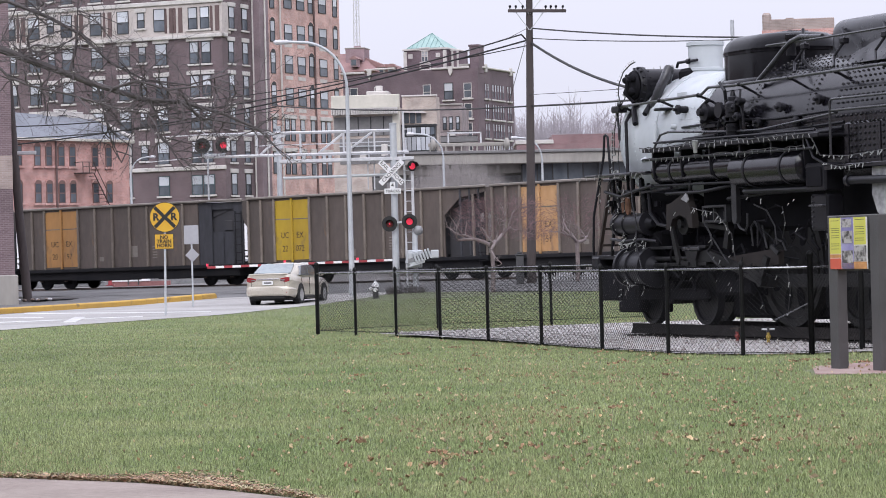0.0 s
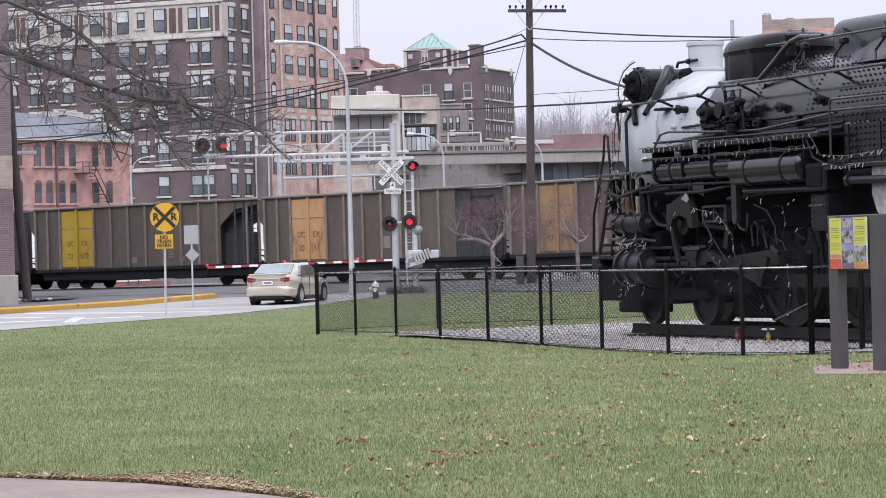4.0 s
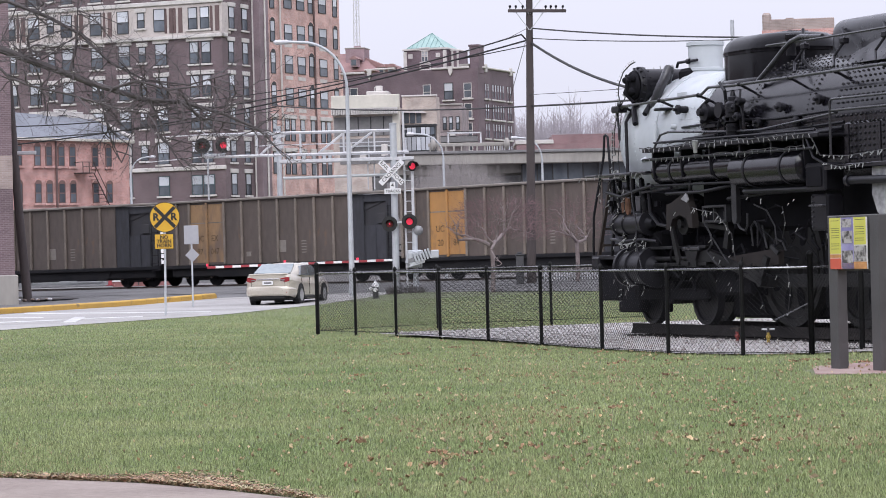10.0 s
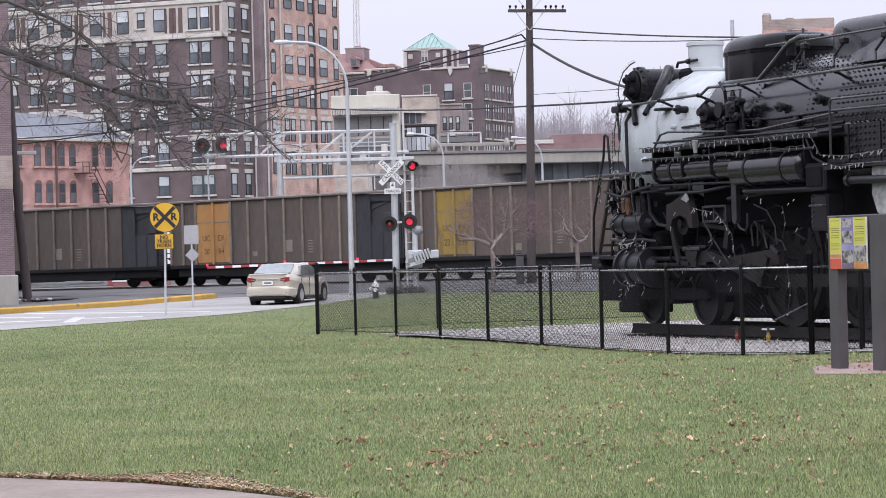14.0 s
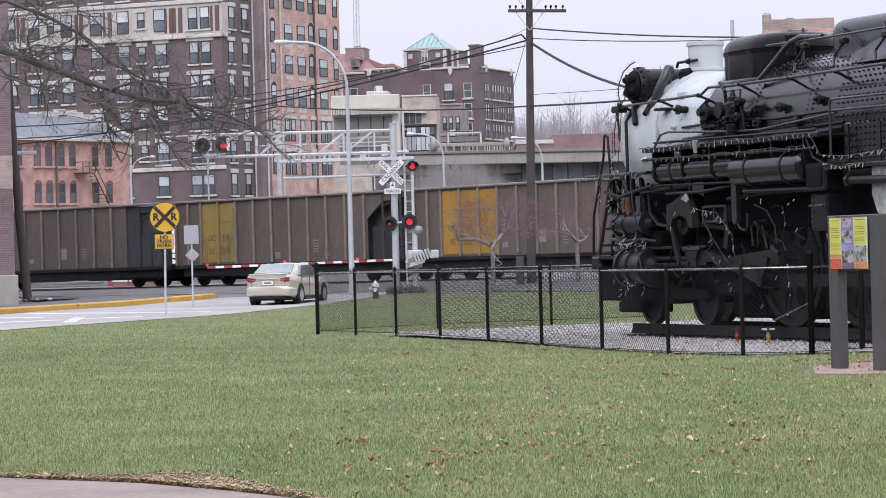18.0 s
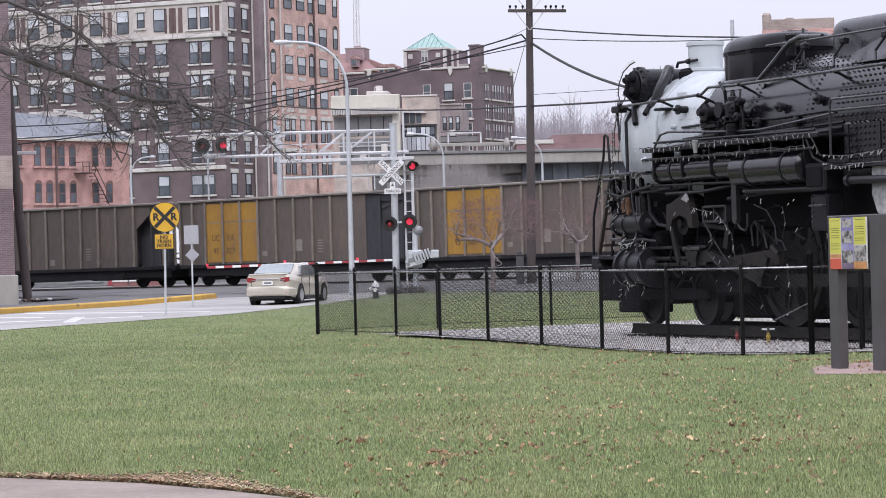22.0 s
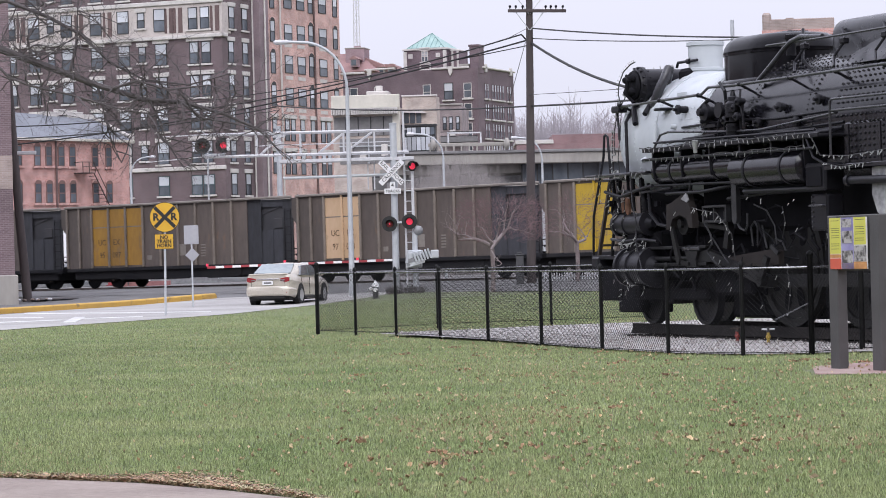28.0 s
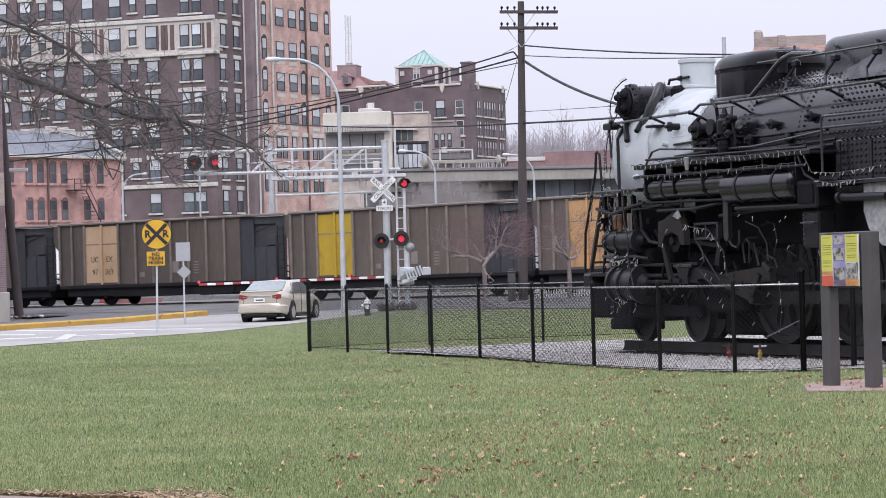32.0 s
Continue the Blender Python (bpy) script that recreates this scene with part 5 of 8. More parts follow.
def line_post(p, h, r):
    x, y = p
    b = Build().cyl((x, y, -.1), (x, y, h), r, seg=12)
    b.lathe((x, y, h), (0, 0, 1), [(0, r * 1.25), (.02, r * 1.25), (.05, r * .9), (.07, r * .2)], 12)
    return b


def link_bay(p, q, h):
    """Diamond wire between two posts, real wires of 3 mm."""
    p, q = Vector(p), Vector(q)
    d = (q - p)
    L = d.length
    d = d / L
    b = Build()
    pitch, r = 0.076, 0.0024
    n = int((L + h) / pitch)
    nrm = Vector((-d.y, d.x))
    for sgn in (1, -1):
        for i in range(n + 1):
            a0 = -h + i * pitch
            s0, s1 = max(a0, 0), min(a0 + h, L)
            if s1 - s0 < .02:
                continue
            z0, z1 = s0 - a0, s1 - a0
            if sgn < 0:
                z0, z1 = h - z0, h - z1
            A = p + d * s0 + nrm * .002 * sgn
            B = p + d * s1 + nrm * .002 * sgn
            v = []
            for P, z in ((A, z0), (B, z1)):
                for ox, oz in ((0, r * 1.4), (r, -r * .7), (-r, -r * .7)):
                    v.append((P.x + nrm.x * ox, P.y + nrm.y * ox, z + .03 + oz))
            b.add(v, [(0, 1, 4, 3), (1, 2, 5, 4), (2, 0, 3, 5)])
    return b


def run(posts, h, big=()):
    for i, p in enumerate(posts):
        part("fence_post", line_post(p, h + (.16 if i in big else .04), .042 if i in big else .03), FENCE_BLACK, fence)
    for p, q in zip(posts, posts[1:]):
        part("top_rail", Build().cyl((*p, h), (*q, h), .018, seg=10), FENCE_RAIL, fence)
        part("chain_link", link_bay(p, q, h + .04), FENCE_BLACK, fence, smooth=0)
        part("bottom_wire", Build().cyl((*p, .05), (*q, .05), .006, seg=6), FENCE_BLACK, fence)


run(NEAR_POSTS, FH, (0, 9))
run(GATE_POSTS, FH, (0, 1))
run(FAR_POSTS, FH)
part("brace_rod", Build().cyl((5.03, 40.62, .72), (4.68, 41.60, 0.48), .009, seg=6), PIPE_GREY, fence)

# ---- interpretive sign ----
DBROWN = material("sign_frame_brown", (0.058, 0.055, 0.056), 0.6, second=(0.078, 0.074, 0.076), grain=9, stain=2)
SGN_Y = material("print_yellow", (0.6, 0.58, 0.1), 0.5, second=(0.56, 0.54, 0.1), bump=0)
SGN_P = material("print_lilac", (0.34, 0.32, 0.5), 0.5, second=(0.2, 0.18, 0.38), stain=3, bump=0)
SGN_R = material("print_red", (0.6, 0.1, 0.06), 0.5, second=(0.5, 0.1, 0.05), bump=0)
SGN_O = material("print_orange", (0.6, 0.3, 0.1), 0.5, second=(0.35, 0.15, 0.06), stain=6, bump=0)
SGN_D = material("print_photo", (0.06, 0.055, 0.05), 0.5, second=(0.42, 0.4, 0.38), stain=9, grain=30, amount=.25, bump=0)
SGN_G = material("print_bar", (0.2, 0.2, 0.06), 0.5, bump=0)
info = thing("information_sign", "brown post-mounted information sign with yellow text panels", "sign", pose(4.78, 35.72, 0, 0, 0, -65.5))
for x0 in (-.1, .83):
    part("post", Build().box(x0, x0 + .2, -.06, .08, -.2, 1.87, .012), DBROWN, info)
part("board", Build().box(.1, .83, -.03, .05, 1.2, 1.87, .01), DBROWN, info)
face_ = part("print", Build().box(-.02, .8, -.075, -.062, 1.22, 1.84), SIGN_WHITE, info, "printed panel with pictures and text")
PW, PH = .82, .62
for nm, x0, x1, y0, y1, mt in (("text_panel", 0, .3, 0, .7, SGN_Y), ("text_panel", .66, .98, 0, .53, SGN_Y), ("strip", 0, .3, .71, .78, SGN_O), ("colour_block", 0, .3, .79, 1, SGN_R),
                               ("colour_block", .31, .65, 0, 1, SGN_P), ("colour_block", .31, .99, .86, 1, SGN_O), ("photo", .34, .6, .03, .19, SGN_D), ("photo", .34, .62, .26, .5, SGN_D),
                               ("photo", .34, .62, .64, .88, SGN_D), ("photo", .66, .98, .55, .85, SGN_D)):
    lift = .003 if nm != "photo" else .006
    if nm == "colour_block":
        lift = .0015
    part(nm, Build().box(-.02 + x0 * PW, -.02 + x1 * PW, -.075 - lift, -.075, 1.84 - y1 * PH, 1.84 - y0 * PH), mt, face_)
for x0, x1, ys in ((.04, .26, (.05, .2, .24, .28, .34, .38, .5, .54, .6)), (.7, .94, (.04, .18, .22, .28, .32, .4, .44))):
    for yy in ys:
        part("text_bar", Build().box(-.02 + x0 * PW, -.02 + x1 * PW, -.0795, -.0782, 1.84 - (yy + .012) * PH, 1.84 - yy * PH), SGN_G, face_)

# ---- level crossing: mast, cantilever, gate ----
MZ = 0.08
BELL_GREY = material("bell_grey", (0.27, 0.275, 0.28), .45, .3, second=(0.18, 0.18, 0.19), grain=8, stain=3)
mast = thing("crossing_signal", "silver railway crossing mast with cantilever truss and red flashers", "crossing signal", pose(-1.84, 114, MZ))
part("mast_pole", Build().cyl((0, 0, -.1), (.02, 0, 6.62), .135, seg=20).lathe((.02, 0, 6.6), (0, 0, 1), [(0, .15), (.04, .15), (.06, .02)], 20), GALV, mast)
part("base", Build().cyl((0, 0, -.1), (0, 0, .15), .3, seg=16).box(-.35, 1.0, -.5, .5, -.15, .05, .03), GALV, mast)
tr = part("ladder_column", Build().cyl((.42, .1, 0), (.42, .1, 7.1), .045, seg=10).cyl((.72, .1, 0), (.72, .1, 5.2), .06, seg=10), ALU, mast)
for i in range(16):
    part("rung", Build().cyl((.42, .1, .4 + i * .4), (.68 if i < 12 else .55, .1, .4 + i * .4), .018, seg=6), ALU, tr)


def truss_arm():
    x1 = -7.35
    for y in (0.0, .75):
        part("top_chord", Build().cyl((.1, y, 6.38), (x1, y, 6.38), .045, seg=10), ALU, mast)
        part("bottom_chord", Build().cyl((.6, y, 5.52), (x1, y, 5.52), .048, seg=10), ALU, mast)
        for x in (-.72, -1.92, -3.6, -5.3):
            part("upright", Build().cyl((x, y, 5.52), (x, y, 6.38), .028, seg=8), ALU, mast)
        for xa, xb in ((-.8, -1.85), (-2.9 + 1.0, -2.9), (-4.3, -5.15)):
            part("diagonal", Build().cyl((xa, y, 6.33), (xb, y, 5.57), .025, seg=8), ALU, mast)
    part("mid_rail", Build().cyl((.1, .37, 5.95), (-5.4, .37, 5.9), .02, seg=6), ALU, mast)
    part("walkway", Build().box(-4.4, .8, -.1, .85, 5.2, 5.25, .01), ALU, mast)
    part("walkway_edge", Build().box(-4.4, .8, -.13, -.1, 5.2, 5.33, .01), ALU, mast)
    part("lower_pipe", Build().cyl((-4.3, .3, 4.62), (-.2, .3, 4.66), .06, seg=10), GALV, mast)
    for x in (-3.0, -1.0, -.75):
        part("hanger", Build().cyl((x, .3, 5.2), (x, .3, 4.1 if x > -2 else 4.6), .03, seg=6), ALU, mast)
    part("thin_rail", Build().cyl((-7.3, 0, 5.52), (-9.6, 0, 5.36), .02, seg=6).cyl((-7.3, 0, 6.38), (-9.0, 0, 6.33), .025, seg=6), ALU, mast)


truss_arm()


def flasher(x, y, z, ang, lit, r=.3):
    m = pose(x, y, z, 0, 0, ang)
    f = part("flasher", Build().lathe((0, 0, 0), (0, -1, 0), [(-.12, .05), (-.1, .12), (-.02, .15), (0, r), (.015, r), (.016, .15), (.02, .15)], 28), SIGN_BLACK, mast, "black flasher with a red lens", m=m)
    part("hood", Build().loft([[(rr * math.cos(t), -d, rr * math.sin(t)) for t in [math.pi * (k / 10) for k in range(11)] + [math.pi * (k / 10) for k in range(10, -1, -1)] for rr in (.17,)] for d in (.02, .28)], caps=False), SIGN_BLACK, f)
    part("lens", Build().lathe((0, -.022, 0), (0, -1, 0), [(0, .13), (.02, .115), (.035, .05)], 20), LAMP_RED if lit else LENS_DIM, f, "glowing red lens" if lit else "dark red lens")
    part("lens_spot", Build().lathe((0, -.05, 0), (0, -1, 0), [(0, .075 if lit else .045), (.01, .05 if lit else .03)], 14), LAMP_RED, f, "glowing red lens")
    return f


flasher(-.2, -.25, 2.73, 0, False)
flasher(.57, -.25, 2.8, 0, True)
flasher(-7.37, -.25, 5.94, 0, False)
flasher(-6.56, -.25, 5.94, 0, True)
flasher(.72, -.1, 4.95, 25, True, .2)
part("flasher_arm", Build().cyl((-.25, -.1, 2.75), (.6, -.1, 2.8), .04, seg=8).cyl((-7.4, -.1, 5.6), (-6.5, -.1, 5.6), .03, seg=8).cyl((-7.37, -.1, 5.5), (-7.37, -.1, 6.3), .03, seg=8).cyl((-6.56, -.1, 5.5), (-6.56, -.1, 6.3), .03, seg=8), GALV, mast)
part("side_hood", Build().box(-6.42, -6.3, -.5, -.2, 5.72, 6.2, .04), SIGN_WHITE, mast)
part("bell", Build().lathe((.9, -.15, 2.45), (0, -1, 0), [(0, .18), (.06, .19), (.12, .15), (.16, .05)], 20), BELL_GREY, mast, "grey crossing bell")
for words, ang in (("RAIL ROAD", 45), ("CROSSING", -45)):
    cb = part("crossbuck_blade", Build().box(-.62, .62, -.02, .0, -.11, .11, .005), SIGN_WHITE, mast, "white crossbuck blade", m=pose(-.08, -.3 - (.03 if ang < 0 else 0), 4.72, 0, ang, 0))
    if ang < 0:
        part("lettering", letters(words, .2, SIGN_BLACK), SIGN_BLACK, cb, m=pose(0, -.024, 0))
    else:
        part("lettering", letters("RAIL", .2, SIGN_BLACK), SIGN_BLACK, cb, m=pose(-.37, -.024, 0))
        part("lettering", letters("ROAD", .2, SIGN_BLACK), SIGN_BLACK, cb, m=pose(.37, -.024, 0))
tp = part("track_count_sign", Build().box(-.32, .32, -.3, -.28, 3.87, 4.08, .005).box(-.1, .1, -.3, -.28, 4.08, 4.32, .005), SIGN_WHITE, mast, "white sign with black letters", m=pose(-.05, 0, .02))
part("lettering", letters("TRACKS", .15, SIGN_BLACK), SIGN_BLACK, tp, m=pose(0, -.31, 3.97))
part("lettering", letters("4", .22, SIGN_BLACK), SIGN_BLACK, tp, m=pose(0, -.31, 4.2))

gate = thing("crossing_gate", "lowered red and white striped crossing gate arm", "barrier", pose(-1.06, 113.6, MZ))
part("gate_post", Build().cyl((-.02, .3, -.1), (-.02, .3, 2.4), .11, seg=14), GALV, gate)
part("mechanism", Build().box(-.35, .25, -.1, .3, 1.0, 1.7, .05), GALV, gate)
part("cover", Build().at(pose(-.1, -.16, 1.4, 0, 14, 0)).box(-.26, .3, -.05, .05, -.28, .26, .03).at(None).box(-.3, -.1, -.3, -.1, 1.15, 1.6, .03), GALV, gate)
part("counterweight_arm", Build().prism([(-.3, 1.2), (-.28, 1.34), (.5, 1.66), (.75, 1.6), (.75, 1.42), (.3, 1.38)], 1, -.33, -.27), BELL_GREY, gate)
for i in range(6):
    part("counterweight_slab", Build().at(pose(-.02 + i * .11, -.38, 1.38 + i * .035, 0, -20, 0)).box(-.035, .035, -.05, .04, -.2, .2, .012), GALV, gate)
part("counterweight_arm", Build().prism([(-.25, 1.05), (-.2, 1.2), (.35, 1.35), (.35, 1.2)], 1, -.36, -.34), GALV, gate)
part("counterweight_plate", Build().box(.58, .9, -.42, -.34, 1.36, 1.68, .03), GALV, gate)
for i in range(22):
    x0 = -.9 - i * .325
    part("arm_stripe", Build().box(x0 - .325, x0, -.3, -.26, 1.285 - (i * .325) * .015, 1.375 - (i * .325) * .015, .004), RED_STRIPE if i % 2 else SIGN_WHITE, gate, "red stripe" if i % 2 else "white stripe")
for x in (-8.05, -5.05, -2.25):
    zl = 1.43 + (x + .9) * .015
    part("arm_lamp", Build().cyl((x, -.33, zl), (x, -.28, zl), .05, seg=12).box(x - .04, x + .04, -.28, -.2, zl - .05, zl + .05), LAMP_RED, gate, "small red gate lamp")

# ---- small street furniture ----
adv = thing("crossing_warning_sign", "round yellow railway warning sign over a small yellow plate", "sign", pose(-8.83, 93, -.16, 0, 0, 5))
part("post", Build().box(-.035, .035, 0, .04, -.3, 2.9, .008), GALV, adv, m=pose(0, 0, 0, 0, .9, 0))
disc = part("disc", Build().lathe((.05, -.02, 3.13), (0, -1, 0), [(0, .48), (.012, .48)], 48), SIGN_BLACK, adv)
part("face", Build().lathe((.05, -.033, 3.13), (0, -1, 0), [(0, .46), (.003, .46)], 48), SIGN_YELLOW, disc)
for a in (45, -45):
    part("cross_bar", Build().at(pose(.05, -.04, 3.13, 0, a, 0)).box(-.445, .445, -.006 - .003 * (a > 0), 0, -.055, .055), SIGN_BLACK, disc)
for x in (-.28, .28):
    part("lettering", letters("R", .32, SIGN_BLACK, bold=.012), SIGN_BLACK, disc, m=pose(.05 + x, -.042, 3.13))
pl = part("plate", Build().box(-.29, .31, -.03, -.015, 2.12, 2.6, .01), SIGN_BLACK, adv)
part("face", Build().box(-.275, .295, -.036, -.03, 2.135, 2.585), SIGN_YELLOW, pl)
for i, wd in enumerate(("NO", "TRAIN", "HORN")):
    part("lettering", letters(wd, .16, SIGN_BLACK, bold=.006), SIGN_BLACK, pl, m=pose(.01, -.041, 2.49 - i * .13))

back = thing("traffic_sign", "pair of grey sign backs on a thin steel post", "sign", pose(-8.98, 105, .12))
part("post", Build().box(-.03, .03, 0, .04, -.3, 2.66, .008), GALV, back)
part("sign_plate", Build().box(-.26, .26, -.02, 0, 2.05, 2.72, .01), SIGN_BACK, back, "grey back of a traffic sign")
part("diamond_plate", Build().at(pose(.02, -.01, 1.66, 0, 45, 0)).box(-.18, .18, -.02, 0, -.18, .18, .005), SIGN_BACK, back, "grey diamond-shaped sign back")

HYD_W = material("hydrant_white", (0.7, 0.7, 0.7), 0.5, second=(0.6, 0.6, 0.6), grain=8)
HYD_G = material("hydrant_grey", (0.07, 0.07, 0.075), 0.6, second=(0.05, 0.05, 0.05), grain=8)
hyd = thing("fire_hydrant", "dark fire hydrant with a white cap", "hydrant", pose(-2.52, 108, -.02))
part("barrel", Build().lathe((0, 0, 0), (0, 0, 1), [(0, .16), (.05, .16), (.06, .11), (.42, .11), (.43, .15), (.47, .15)], 20), HYD_G, hyd)
part("bonnet", Build().lathe((0, 0, .47), (0, 0, 1), [(0, .13), (.02, .12), (.1, .11), (.16, .07), (.2, .03), (.24, .03)], 20), HYD_W, hyd, "white painted bonnet")
part("outlet", Build().cyl((0, -.1, .36), (0, -.2, .36), .08, seg=14).cyl((-.1, 0, .4), (-.22, 0, .4), .06, seg=12), HYD_W, hyd)

cab = thing("relay_cabinet", "dark metal relay cabinet beside the utility pole", "cabinet", pose(2.98, 114.5, .1))
part("body", Build().box(-.15, .15, -.15, .15, -.2, 1.35, .02), HYD_G, cab)
part("cap", Build().box(-.18, .18, -.18, .18, 1.35, 1.42, .02).box(-.1, .1, -.1, .1, 1.42, 1.5, .02), HYD_G, cab)

pole = thing("utility_pole", "tall dark wooden utility pole with two crossarms", "utility pole", pose(3.42, 115, .06))
part("pole_shaft", Build().rings([((0, 0, -.3), .19), ((.1, 0, 5), .165), ((.22, 0, 12.0), .125)], 16), POLE_WOOD, pole)
for z in (10.95, 11.58):
    arm = part("crossarm", Build().box(-.93, 1.35, -.08, .04, z - .06, z + .06, .01), POLE_WOOD, pole, m=pose(0, -.14, 0, 0, 1.5, 0))
    for x in (-.85, -.62, -.35, .55, .75, .95, 1.22):
        part("insulator", Build().lathe((x, -.02, z + .06), (0, 0, 1), [(0, .02), (.06, .02), (.07, .05), (.12, .05), (.16, .03)], 10), DULL_BLACK, arm)
    part("brace", Build().cyl((-.35, -.1, z), (.18, -.14, z - .75), .018, seg=6).cyl((.8, -.1, z), (.22, -.14, z - .75), .018, seg=6), GALV, pole)

lean = thing("leaning_pole", "leaning weathered wooden pole beside the brick building", "utility pole", pose(-17.55, 124, .1))
part("pole_shaft", Build().rings([((0, 0, -.3), .2), ((-.27, 0, 3.2), .185), ((-.75, 0, 12), .15)], 14), POLE_WOOD, lean)
part("crossbar", Build().box(-.55, .5, -.1, .0, 6.15, 6.3, .02), ALU, lean)


def street_lamp(x, y, z0, top, reach, height, r=.09):
    lamp = thing("street_lamp", "silver metal street lamp with a curved arm", "street lamp", pose(x, y, z0), group="street lamps")
    part("column", Build().rings([((0, 0, -.2), r * 1.15), ((.0, 0, height), r * .7)], 14), GALV, lamp)
    pts = [(0, 0, height)]
    for i in range(1, 11):
        t = i / 10 * math.pi / 2
        pts.append((-reach * .62 * (1 - math.cos(t)), 0, height + (top - height) * math.sin(t)))
    pts.append((-reach * .8, 0, top + .03))
    part("arm", Build().tube(pts, r * .55, 10), GALV, lamp)
    part("lamp_head", Build().loft([[(xx, w * math.cos(a), top + .02 + hh * math.sin(a)) for a in [2 * math.pi * k / 12 for k in range(12)]] for xx, w, hh in
                                   ((-reach * .78, .05, .05), (-reach * .82, .11, .09), (-reach * .97, .14, .1), (-reach, .05, .05))]), ALU, lamp)
    return lamp


street_lamp(-3.5, 112, .1, 9.7, 2.75, 7.9, .1)
street_lamp(0.14, 150, .36, 7.4, 1.85, 6.2, .08)
street_lamp(5.25, 152, .36, 7.15, 1.6, 6.0, .08)
street_lamp(-20.9, 198, .3, 8.4, -1.7, 7.2, .09)
street_lamp(-20.6, 260, .3, 12.8, .9, 11.8, .1)

post2 = thing("far_crossing_mast", "grey steel signal mast with bracing beyond the tracks", "mast", pose(-8.35, 152, .36))
part("shaft", Build().cyl((0, 0, -.2), (0, 0, 8.1), .14, seg=14), GALV, post2)
part("bracket", Build().box(-.35, .35, -.1, .1, 7.5, 7.7, .02).box(-.2, .2, -.15, .15, 6.9, 7.3, .04), ALU, post2)
part("brace", Build().cyl((0, 0, 4.6), (-.9, 0, 3.6), .05, seg=8).cyl((-.9, 0, 3.6), (-.9, 0, 2.0), .05, seg=8).cyl((0, 0, 4.3), (-3.0, 0, 3.2), .05, seg=8), GALV, post2)


def wire(name, a, b, sag, r):
    pts = []
    for i in range(25):
        k = i / 24
        pts.append((a[0] + (b[0] - a[0]) * k, a[1] + (b[1] - a[1]) * k, a[2] + (b[2] - a[2]) * k - sag * 4 * k * (1 - k)))
    return solid(name, Build().tube(pts, r, 6), WIRE, "dark overhead cable strung from the utility pole", "cable", group="overhead cables")


wire("overhead_cable", (3.62, 115.00, 9.90), (-21.78, 140.00, 7.24), .55, .034)
wire("overhead_cable", (3.23, 115.00, 10.09), (-21.76, 140.00, 8.24), .9, .03)
wire("overhead_cable", (3.61, 115.00, 9.68), (-11.43, 130.00, 8.53), .15, .02)
wire("overhead_cable", (-23.33, 150.00, 8.08), (-8.29, 150.00, 9.36), .35, .035)
wire("overhead_cable", (-8.58, 150.00, 9.43), (3.55, 115.00, 7.29), .2, .034)
wire("overhead_cable", (3.60, 115.00, 7.29), (9.40, 90.00, 6.34), .05, .04)
wire("overhead_cable", (3.66, 115.00, 9.77), (9.40, 90.00, 6.21), .75, .05)
wire("overhead_cable", (3.68, 115.00, 10.34), (11.18, 90.00, 7.93), .12, .03)
wire("overhead_cable", (3.67, 115.00, 9.94), (11.18, 90.00, 7.93), .12, .02)
wire("overhead_cable", (3.52, 115.00, 7.74), (7.33, 90.00, 6.57), .02, .012)
solid("cable_end", Build().tube([(3.22, 115, 10.085), (3.28, 115, 10.1), (3.34, 115, 10.05), (3.42, 115, 9.94), (3.52, 115, 9.86)], .032, 8), WIRE, "dark cable end bending down into the utility pole", "cable", group="overhead cables")
wire("guy_wire", (3.50, 115.00, 10.33), (2.73, 115.50, 9.98), 0, .009)
wire("guy_wire", (3.44, 115.00, 9.80), (2.88, 122.00, 7.74), 0, .012)

# ---- the waiting car ----
CAR_PAINT = material("champagne_paint", (0.53, 0.485, 0.405), 0.3, 0.3, second=(0.48, 0.44, 0.37), grain=30, stain=1, bump=0, coat=.6)
# rear glass: the sky's reflection is put into a pale base colour
CAR_GLASS = glass("sky_pale_car_glass", (0.2, 0.24, 0.25), .05)
CAR_DARK = glass("car_side_glass", (0.09, 0.1, 0.105), .06)
TYRE = material("tyre_rubber", (0.018, 0.018, 0.018), .85, bump=.2)
RIM = material("wheel_rim_alloy", (0.55, 0.55, 0.56), .35, .6, bump=0)
TAIL = material("tail_lamp_red", (0.24, 0.018, 0.025), .25, second=(.25, .02, .02), bump=0)
CHROME = material("chrome_trim", (0.75, 0.75, 0.76), .15, 1.0, bump=0)
car = thing("sedan_car", "champagne beige four-door sedan waiting at the crossing", "car", pose(-5.62, 106.35, -.07, 0, 0, 75.3))


def ring_section(x, hw, z0, z1, tuck=.12, crown=.05):
    """Cross-section loop of the lower body at x, with a crease along the shoulder."""
    h = z1 - z0
    half = [(hw - tuck, z0), (hw - .02, z0 + h * .16), (hw, z0 + h * .42), (hw - .015, z0 + h * .66), (hw + .005, z0 + h * .7), (hw - .04, z0 + h * .9), (hw - .11, z1)]
    pts = [(-y, z) for y, z in half] + [(-hw * .45, z1 + crown * .8), (0, z1 + crown), (hw * .45, z1 + crown * .8)] + [(y, z) for y, z in half[::-1]]
    return [(x, y, z) for y, z in pts]


